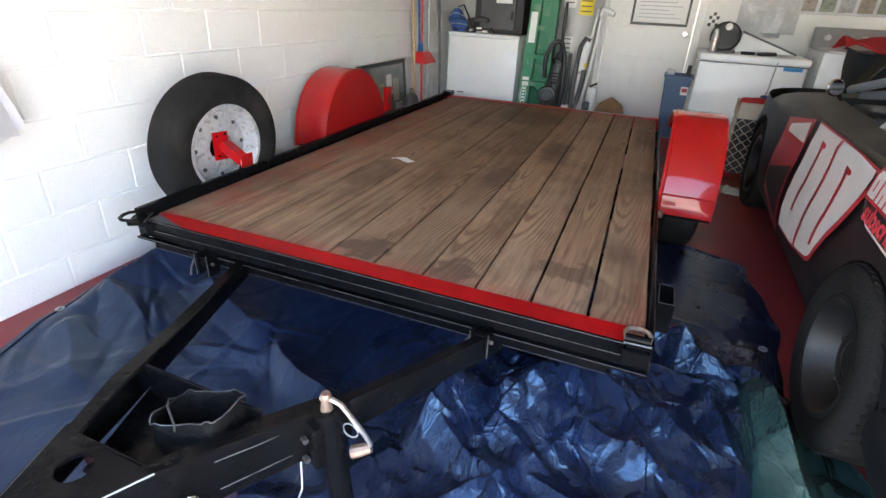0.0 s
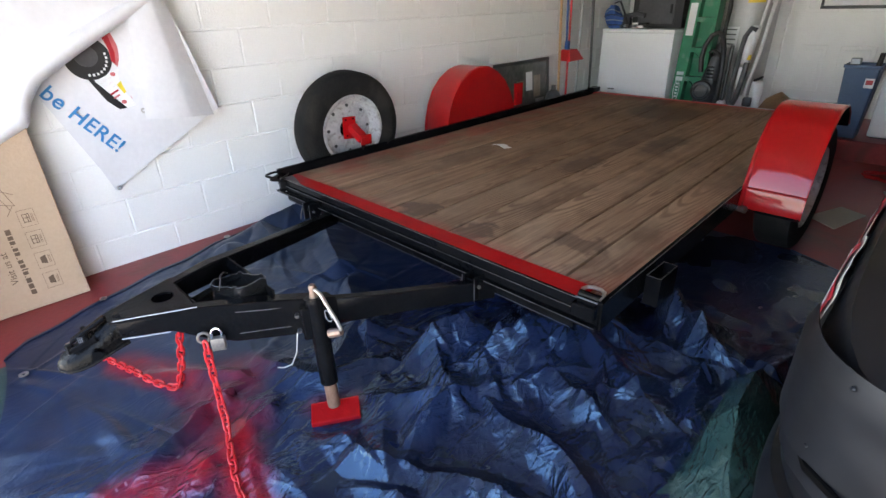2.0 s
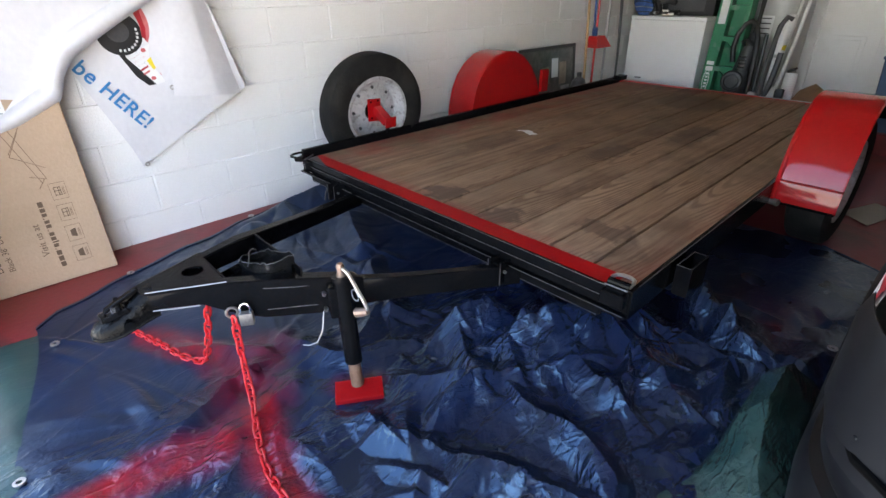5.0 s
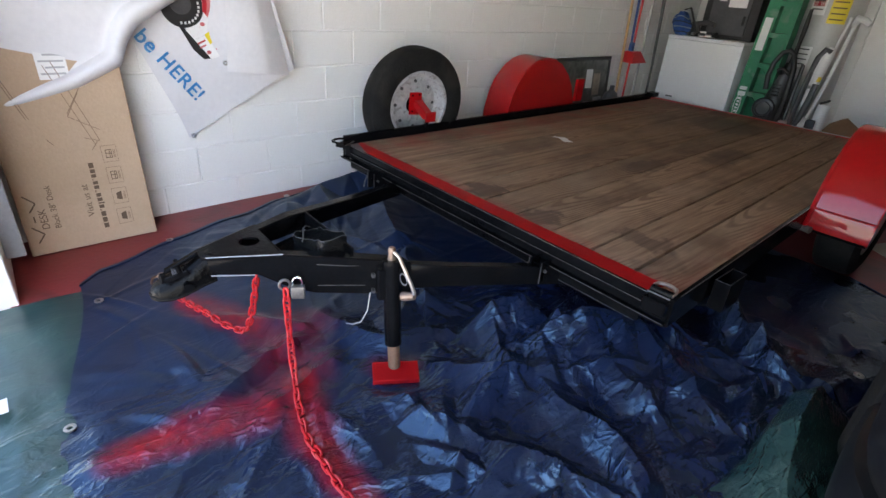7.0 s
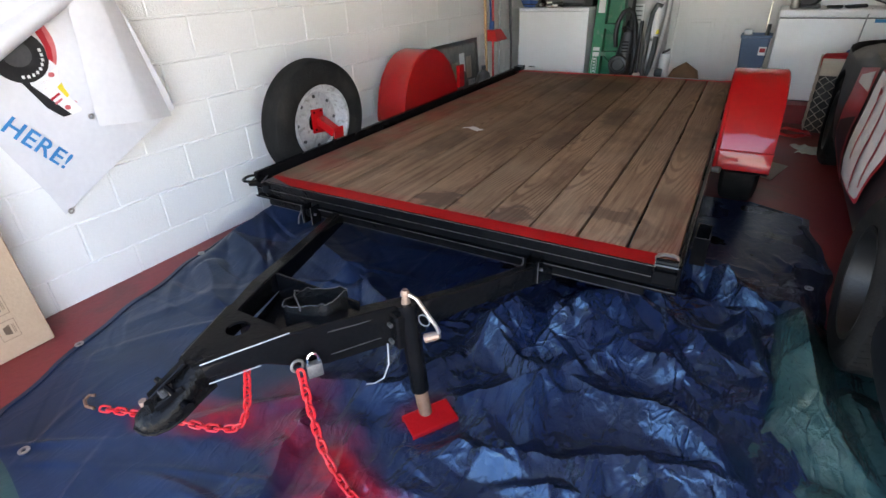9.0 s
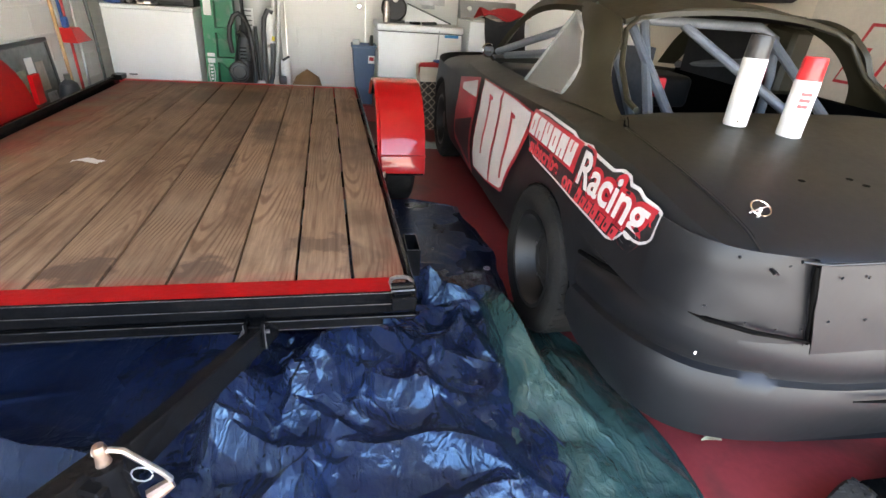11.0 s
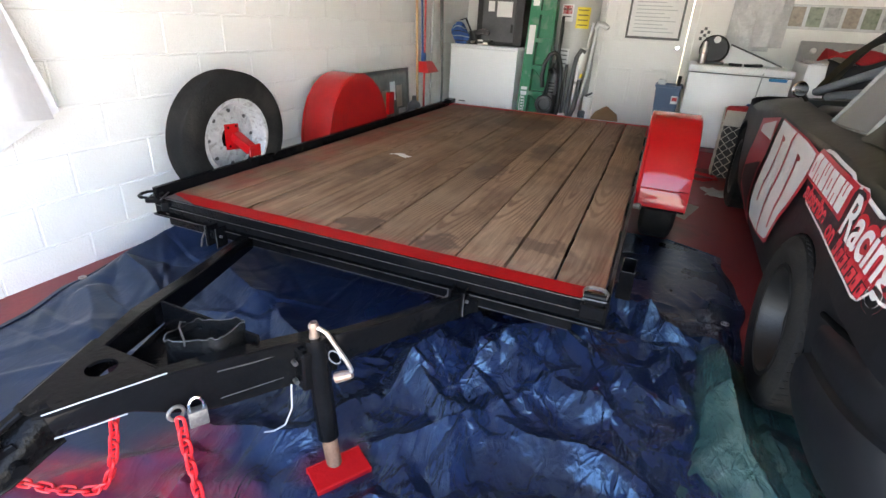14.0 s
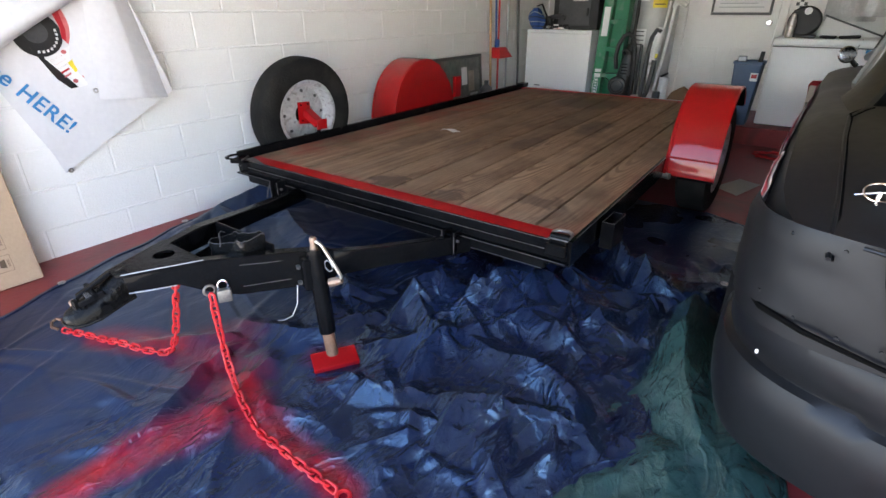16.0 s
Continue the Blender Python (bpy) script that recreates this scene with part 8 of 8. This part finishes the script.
# line drawing of the desk frame and the maker's mark
for a, b in (((0.06, 0.5), (0.17, 0.86)), ((0.08, 0.48), (0.2, 0.84)), ((0.06, 0.5), (0.12, 0.52)), ((0.05, 0.55), (0.16, 0.62)), ((0.16, 0.62), (0.1, 0.72)), ((0.16, 0.63), (0.09, 0.74)), ((0.1, 0.46), (0.07, 0.5)), ((0.3, 0.62), (0.36, 0.8)), ((0.31, 0.62), (0.37, 0.8)), ((0.24, 0.5), (0.26, 0.53))):
    pa, pb = BM @ Vector((0.001, -a[0] - 0.09, a[1])), BM @ Vector((0.001, -b[0] - 0.09, b[1]))
    part("drawn_line", bar(pa, pb, 0.003, 0.0012, 0, up=(1, 0, 0)), INK_PALE, cb)
for a, b in (((0.36, 0.06), (0.33, 0.1)), ((0.33, 0.1), (0.37, 0.14)), ((0.35, 0.16), (0.35, 0.19)), ((0.36, 0.21), (0.33, 0.25)), ((0.33, 0.25), (0.37, 0.29))):
    pa, pb = BM @ Vector((0.001, -a[0] - 0.13, a[1])), BM @ Vector((0.001, -b[0] - 0.13, b[1]))
    part("maker_mark", bar(pa, pb, 0.006, 0.0012, 0, up=(1, 0, 0)), INK, cb)

# vinyl banner hung on the blocks, its corner folded, its upper part curling forward
ban = thing("vinyl_banner", "white vinyl banner with blue hand lettering, folded and curling", "banner")


def in_quad(u, v, q):
    a, b, c, d = [Vector(p) for p in q]
    return a.lerp(b, u).lerp(d.lerp(c, u), v)


QUAD = [(0.56, 0.43), (1.165, 0.775), (1.0, 1.36), (0.3, 1.36)]


def ban_point(u, v):
    p = in_quad(u, v, [(y, z, 0) for y, z in QUAD])
    bow = 0.05 * max(0.0, 1 - abs(v - 0.62) / 0.5) * (1 - u) ** 2
    off = 0.012 + 0.05 * u * u + 0.02 * math.sin(math.pi * v) * u + 0.008 * noise.noise(Vector((p.x * 4, p.y * 4, 0)))
    return Vector((-2.485 + off, p.x - bow, p.y))


BANNER = surf("creased_white_vinyl", (0.62, 0.62, 0.64), (0.71, 0.71, 0.725), 0.42, 2.5, 40, bump=0.6, bump_scale=5, stain=(0.6, 0.6, 0.6), stain_scale=3, stain_amount=0.4)
part("sheet", grid(30, 30, ban_point, thick=0.002), BANNER, ban)
# folded-back corner
FOLD = [(0.77, 0.785), (1.13, 0.745), (1.0, 1.36), (0.82, 1.36)]


def fold_point(u, v):
    p = in_quad(u, v, [(y, z, 0) for y, z in FOLD])
    return Vector((-2.372 - 0.03 * max(0.0, (u - 0.6) / 0.4) + 0.012 * math.sin(math.pi * u) + 0.016 * noise.noise(Vector((p.x * 3, p.y * 3, 5))), p.x, p.y))


PINK = surf("faded_red_print", (0.5, 0.09, 0.1), (0.66, 0.2, 0.2), 0.5, 30, 90, bump=0.0)
part("folded_corner", grid(20, 20, fold_point, thick=0.002), BANNER, ban)
# curling flap above
FLAP_EDGE = [(0.0, -0.15, 0.66), (0.2, 0.12, 0.74), (0.36, 0.3, 0.83), (0.44, 0.33, 0.92), (0.52, 0.39, 1.0), (0.64, 0.506, 1.072), (0.8, 0.668, 1.166), (1.0, 0.955, 1.322)]


def flap_point(u, v):
    # u along the lower edge from the doorway side inwards, v round the curl and up
    ey, ez = interp([(p[0], p[1]) for p in FLAP_EDGE], u), interp([(p[0], p[2]) for p in FLAP_EDGE], u)
    r = 0.05 + 0.03 * math.sin(math.pi * u)
    a = min(v / 0.45, 1.0) * 2.6
    up = max(0.0, v - 0.45)
    return Vector((-2.41 + r * math.sin(a) * 1.1 + 0.02 * up, ey - r * (1 - math.cos(a)) * 0.45 - 0.25 * up, ez + r * (1 - math.cos(a)) * 0.5 + 0.9 * up))


part("curled_flap", grid(40, 30, flap_point, thick=0.002), BANNER, ban)
for y, z in ((0.575, 0.447), (0.79, 0.815)):
    part("grommet", lathe([(0.006, 0.0), (0.013, 0.0), (0.013, 0.004), (0.006, 0.004)], 14, m=Matrix.Translation((-2.448, y, z)) @ pose(0, 0, 0, 0, 90, 0), closed=True), STEEL, ban)
write("be HERE!", 0.1, wall_m(-2.46, 0.522, 0.803, 0.6, -0.8), BLUE_INK, ban, depth=0.001, bold=0.0012, spacing=1.06)
# printed picture: tyre, red body and a white tag


def flat(pts, lift, mat, name):
    bm = bmesh.new()
    bm.faces.new([bm.verts.new((-2.452 + lift, y, z)) for y, z in pts])
    return part(name, thicken(bm, 0.0006), mat, ban)


flat([(0.615 + 0.1 * math.cos(a), 1.085 + 0.098 * math.sin(a)) for a in [2 * math.pi * i / 32 for i in range(32)]], 0.0, BLACK_PL, "printed_tyre")
flat([(0.61 + 0.05 * math.cos(a), 1.095 + 0.048 * math.sin(a)) for a in [2 * math.pi * i / 24 for i in range(24)]], 0.0012, GREY_PL, "printed_hub")
for i in range(9):
    a = radians(-100 + 14 * i)
    cy, cz = 0.615 + 0.078 * math.cos(a), 1.085 + 0.076 * math.sin(a)
    flat([(cy - 0.005, cz - 0.006), (cy + 0.005, cz - 0.006), (cy + 0.005, cz + 0.006), (cy - 0.005, cz + 0.006)], 0.0014, PAPER, "print_bar")
flat([(0.57, 1.03), (0.615, 0.985), (0.725, 0.84), (0.686, 0.836), (0.64, 0.884)], 0.0004, BLACK_PL, "printed_shadow")
flat([(0.7, 1.2), (0.745, 1.19), (0.776, 1.09), (0.79, 0.98), (0.785, 0.9), (0.76, 0.94), (0.735, 1.03), (0.71, 1.067), (0.712, 1.11)], 0.0008, PINK, "printed_body")
flat([(0.69, 1.2), (0.725, 1.19), (0.735, 1.1), (0.725, 1.05), (0.71, 1.065), (0.716, 1.11)], 0.001, RED_VINYL, "printed_body")
flat([(0.615, 0.979), (0.731, 1.03), (0.777, 0.87), (0.76, 0.845), (0.722, 0.838)], 0.0014, PAPER, "printed_tag")
flat([(0.703, 0.955), (0.734, 0.975), (0.752, 0.931), (0.726, 0.908)], 0.002, YELLOW, "printed_star")
for i in range(5):
    o = 0.019 * i
    y0, z0 = 0.636 + 0.8 * o * 0.6, 0.972 - o
    flat([(y0, z0), (y0 + 0.062 - 0.4 * o, z0 + 0.03 - 0.2 * o), (y0 + 0.065 - 0.4 * o, z0 + 0.022 - 0.2 * o), (y0 + 0.004, z0 - 0.008)], 0.002, (RED_VINYL, PINK, GREY_PL)[i % 3], "print_bar")
for dy, dz in ((0.7, 1.005), (0.762, 0.89), (0.715, 0.87)):
    flat([(dy + 0.012 * math.cos(a), dz + 0.01 * math.sin(a)) for a in [2 * math.pi * i / 10 for i in range(10)]], 0.0022, PINK, "printed_dot")

# galvanised door track beside the opening
track = thing("door_track", "galvanised garage door track beside the opening", "track")
part("rail", box(-2.08, -2.075, -0.325, -0.265, 0.12, 2.15), GREY_METAL, track)
part("flange", box(-2.14, -2.081, -0.329, -0.324, 0.12, 2.15), GREY_METAL, track)
part("flange", box(-2.14, -2.081, -0.266, -0.261, 0.12, 2.15), GREY_METAL, track)
for z in (0.25, 1.0, 1.8):
    part("bracket", box(-2.16, -2.08, -0.333, -0.3245, z, z + 0.05, 0.002), GREY_METAL, track)

# large banner on the far side wall: slanted block shapes in white with dark red outlines
rb = thing("side_banner", "white banner with slanted block shapes outlined in dark red", "banner")
# off-white vinyl, its colour lowered to carry the dimness at the far wall
DIM_VINYL = surf("dimmed_banner_vinyl", (0.44, 0.41, 0.36), (0.52, 0.49, 0.43), 0.45, 3, 40, bump=0.15, bump_scale=6)
part("sheet", box(BX - 0.012, BX - 0.006, 0.6, 3.75, 0.55, 1.62, 0.002), DIM_VINYL, rb)


def block_shape(y0, w, z0, hgt, slant, skin, mat, inset):
    # drawn towards the doorway: larger y first
    pts = [(y0 - inset, z0 + inset), (y0 - w + inset, z0 + inset), (y0 - w - slant + inset, z0 + hgt - inset), (y0 - slant - inset, z0 + hgt - inset)]
    bm = bmesh.new()
    bm.faces.new([bm.verts.new((BX - 0.0125 - skin, y, z)) for y, z in pts])
    return part("block_shape", thicken(bm, -0.001), mat, rb)


for i in range(6):
    block_shape(3.35 - 0.4 * i, 0.3, 0.86, 0.42, 0.14, 0.001, RED_VINYL, 0.0)
    block_shape(3.35 - 0.4 * i, 0.3, 0.86, 0.42, 0.14, 0.003, DIM_VINYL, 0.022)
    block_shape(3.28 - 0.4 * i, 0.12, 0.98, 0.16, 0.05, 0.005, RED_VINYL, 0.02)
for i in range(7):
    block_shape(3.0 - 0.3 * i, 0.2, 0.68, 0.13, 0.06, 0.0015, RED_VINYL, 0.0)
ply = thing("rolled_tarp", "rolled dark sheeting hung high on the far wall", "sheeting")
part("roll", wobble(tube([(BX - 0.12, 3.9, 1.48), (BX - 0.12, 4.5, 1.5), (BX - 0.12, 5.2, 1.5)], [0.1, 0.13, 0.1], 14), 0.05, 5, 2), BLACK_CLOTH, ply)

# small red machine on the floor near the doorway
mach = thing("red_tiller", "small red garden machine with a knobbly tyre", "garden machine")
MM = pose(1.08, 0.6, 0.085, 0, 0, -72) @ Matrix.Diagonal((0.78, 0.78, 0.78, 1))
ty = lathe([(0.05, -0.04), (0.085, -0.045), (0.1, -0.035), (0.105, 0.0), (0.1, 0.035), (0.085, 0.045), (0.05, 0.04)], 28, closed=True)
tl_tyre = part("tyre", moved(ty, MM @ pose(0, 0, 0, 0, 90, 0)), surf("dusty_rubber", (0.016, 0.0155, 0.0145), (0.036, 0.034, 0.031), 0.85, 9, 80, bump=0.3, spec=0.2), mach)
lug_me = finish(box(-0.009, 0.009, -0.009, 0.009, -0.004, 0.004, 0.002))
lug_me.materials.append(tl_tyre.data.materials[0])
for j in range(14):
    for k in range(3):
        a = 2 * math.pi * (j + 0.5 * (k % 2)) / 14
        ob = new("tread_lug", lug_me)
        ob.parent = tl_tyre
        ob.matrix_basis = MM @ pose(0, 0, 0, 0, 90, 0) @ pose(0, 0, 0, 0, 0, math.degrees(a)) @ Matrix.Translation((0.103, 0, (k - 1) * 0.027)) @ pose(0, 0, 0, 45, 0, 0) @ pose(0, 0, 0, 0, 90, 0)
part("rim", moved(lathe([(0.0, -0.01), (0.05, -0.012), (0.055, 0.03), (0.05, 0.034), (0.02, 0.02), (0.0, 0.02)], 20), MM @ pose(0, 0, 0, 0, 90, 0)), tl_tyre.data.materials[0], mach)
part("axle", tube([MM @ Vector((0, 0, 0)), MM @ Vector((0.2, 0, 0.02))], 0.012, 8), STEEL, mach)
part("rack", moved(joined(box(0.07, 0.2, -0.035, -0.015, 0.03, 0.05, 0.003), joined(box(0.08, 0.095, -0.035, -0.015, 0.05, 0.065), joined(box(0.11, 0.125, -0.035, -0.015, 0.05, 0.065), box(0.14, 0.155, -0.035, -0.015, 0.05, 0.065)))), MM), ALU, mach)
part("lever", tube([MM @ Vector((0.18, -0.02, 0.05)), MM @ Vector((0.21, -0.01, 0.1)), MM @ Vector((0.25, 0.0, 0.12))], 0.01, 8), ALU, mach)
cov = wobble(box(1.12, 1.7, 0.22, 0.52, 0.06, 0.27, 0.05, 3), 0.03, 4, 6)
part("cover", cov, RED_PL, mach, "red plastic cover")
part("deck", box(1.16, 1.72, 0.24, 0.66, 0.03, 0.12, 0.02, 2), CAST, mach)
part("guard", moved(lathe([(0.0, 0.0), (0.13, 0.0), (0.13, 0.02), (0.115, 0.03), (0.0, 0.03)], 28), pose(1.5, 0.6, 0.1, 8, 0, 0)), CAST, mach, "black round guard")


# ---- chains, padlock, cans on the boot lid ----
CHAIN_RED = surf("red_chain_paint", (0.5, 0.01, 0.016), (0.62, 0.02, 0.025), 0.32, 20, 90, bump=0.15)
link_pts = []
for i in range(16):
    a = 2 * math.pi * i / 16
    link_pts.append((0.0105 * math.cos(a), 0.012 * math.copysign(1, math.sin(a)) * (abs(math.sin(a)) > 0.05) + 0.0105 * math.sin(a), 0))
link_me = finish(tube(link_pts, 0.0042, 7, closed=True), True)
link_me.materials.append(CHAIN_RED)


def resample(pts, step):
    pts = [Vector(p) for p in pts]
    fine = []
    for i in range(len(pts) - 1):
        p0, p1 = pts[i], pts[i + 1]
        m0 = (p1 - pts[i - 1]) / 2 if i else p1 - p0
        m1 = (pts[i + 2] - p0) / 2 if i + 2 < len(pts) else p1 - p0
        for k in range(40):
            f = k / 40
            fine.append((2 * f ** 3 - 3 * f * f + 1) * p0 + (f ** 3 - 2 * f * f + f) * m0 + (-2 * f ** 3 + 3 * f * f) * p1 + (f ** 3 - f * f) * m1)
    fine.append(pts[-1])
    out, need, last = [fine[0]], step, fine[0]
    for p in fine[1:]:
        d = (p - last).length
        while d >= need:
            last = last + (p - last) * (need / d)
            out.append(last)
            d, need = (p - last).length, step
        need -= d
        last = p
    return out


def chain(name, label, pts):
    ch = thing(name, label, "chain", group="safety chains")
    ps = resample(pts, 0.031)
    for i, (a, b) in enumerate(zip(ps, ps[1:])):
        d = (b - a).normalized()
        q = d.to_track_quat("Y", "Z").to_matrix().to_4x4()
        ob = new("chain_link", link_me)
        ob.parent = ch
        ob.matrix_basis = Matrix.Translation((a + b) / 2) @ q @ pose(0, 0, 0, 0, 45 + 90 * (i % 2) + 12 * math.sin(i * 2.1), 0)
    return ch


def lie(x, y, up=0.008):
    return (x, y, floor_z(y) + 0.006 + tarp_height(x, y) + up)


c1 = chain("safety_chain", "red-painted steel chain hanging from the tongue to the tarp", [(-0.873, 0.368, 0.352), (-0.862, 0.362, 0.25), (-0.845, 0.356, 0.14), lie(-0.81, 0.345, 0.03), lie(-0.7, 0.305), lie(-0.58, 0.272), lie(-0.47, 0.262), lie(-0.375, 0.26), lie(-0.29, 0.262), lie(-0.215, 0.262)])
part("end_ring", tube([Vector(lie(-0.2, 0.262)) + Vector((0.018 * math.cos(a), 0.018 * math.sin(a), 0)) for a in [2 * math.pi * i / 16 for i in range(16)]], 0.006, 8, closed=True), CHAIN_RED, c1)
c2 = chain("safety_chain", "red-painted steel chain looped under the coupler", [(-1.085, 0.36, 0.345), (-1.1, 0.35, 0.26), (-1.12, 0.33, 0.13), lie(-1.17, 0.31, 0.02), lie(-1.26, 0.265), lie(-1.36, 0.235), lie(-1.47, 0.21), lie(-1.58, 0.175), lie(-1.68, 0.14)])
hk = Vector(lie(-1.7, 0.13))
part("hook", tube([hk, hk + Vector((-0.03, -0.01, 0.004)), hk + Vector((-0.055, 0.0, 0.012)), hk + Vector((-0.06, 0.02, 0.016)), hk + Vector((-0.045, 0.032, 0.012))], 0.006, 8), RUST, c2, "rusty hook")
LOCK = surf("dull_lock_steel", (0.13, 0.125, 0.12), (0.26, 0.25, 0.235), 0.45, 30, 120, metal=0.7, bump=0.1)
lock = thing("padlock", "worn steel padlock on the tongue", "padlock")
LM = pose(-0.862, 0.385, 0.342, 0, 0, -32) @ Matrix.Diagonal((0.85, 0.85, 0.85, 1))
part("lock_body", moved(box(-0.014, 0.014, -0.004, 0.046, -0.022, 0.03, 0.004, 2), LM), LOCK, lock)
part("shackle", moved(tube([(0, 0.004, 0.028), (0, 0.003, 0.05), (0, 0.01, 0.064), (0, 0.021, 0.069), (0, 0.032, 0.064), (0, 0.039, 0.05), (0, 0.038, 0.028)], 0.0045, 8), LM), CHROME, lock)
part("eye_bolt", tube([Vector((-0.885, 0.37, 0.365)) + Vector((0.006 * math.cos(a), 0.016 * math.cos(a), 0.018 * math.sin(a))) for a in [2 * math.pi * i / 14 for i in range(14)]], 0.0045, 8, closed=True), LOCK, trailer, "bare steel eye")

# spray cans
def can(x, y, z, cap_mat, tag, h, lean):
    c = thing("spray_can", tag, "spray can", group="spray cans")
    M = pose(x, y, z, *lean, 0)
    part("can_body", lathe([(0.0, 0.0), (0.034, 0.0), (0.0365, 0.004), (0.0365, h), (0.034, h + 0.005), (0.0, h + 0.006)], 28, m=M), CAR_VINYL, c)
    part("cap", lathe([(0.0, h + 0.004), (0.035, h + 0.004), (0.035, h + 0.012), (0.0335, h + 0.06), (0.031, h + 0.07), (0.0, h + 0.072)], 28, m=M), cap_mat, c)
    return c, M


cw, M1 = can(1.01, 1.385, 0.952, BLACK_PL, "white spray can with a black cap", 0.205, (0, 0))
part("print_mark", moved(box(-0.022, -0.018, -0.0352, -0.0325, 0.015, 0.022), M1), INK, cw)
cr, M2 = can(1.135, 1.29, 0.941, RED_PL, "white spray can with a red cap and red print", 0.17, (0, 0))
for i in range(3):
    part("print_bar", moved(grid(6, 1, lambda u, v: Vector((0.0372 * math.sin(-0.9 + 0.8 * u), -0.0372 * math.cos(-0.9 + 0.8 * u), 0.13 - 0.018 * i + 0.01 * v)), thick=0.0005), M2), RED_VINYL, cr)


# ---- the blocks of the side wall, laid in half bond ----
BL, BH_ = 0.4064, 0.2032
full = box(0, 0.03, 0.004, BL - 0.004, 0.004, BH_ - 0.004, 0.0035)
full_me = finish(full)
full_me.materials.append(WALL)
cut_me = {}
rb_ = random.Random(12)
for row in range(-1, 12):
    z = 0.163 + BH_ * row
    y = 1.0 - BL * 4 + (BH_ if row % 2 else 0.0)
    while y < YB:
        y0, y1 = max(y, -0.36), min(y + BL, YB + 0.05)
        if y1 - y0 > 0.05:
            if y0 == y and y1 == y + BL:
                me = full_me
            else:
                key = (round(y0 - y, 3), round(y1 - y, 3))
                if key not in cut_me:
                    cut_me[key] = finish(box(0, 0.03, y0 - y + 0.004, y1 - y - 0.004, 0.004, BH_ - 0.004, 0.0035))
                    cut_me[key].materials.append(WALL)
                me = cut_me[key]
            ob = new("block", me)
            ob.parent = wall_west
            ob.matrix_basis = pose(WX - 0.0295 + rb_.uniform(-0.0007, 0.0007), y, z)
        y += BL
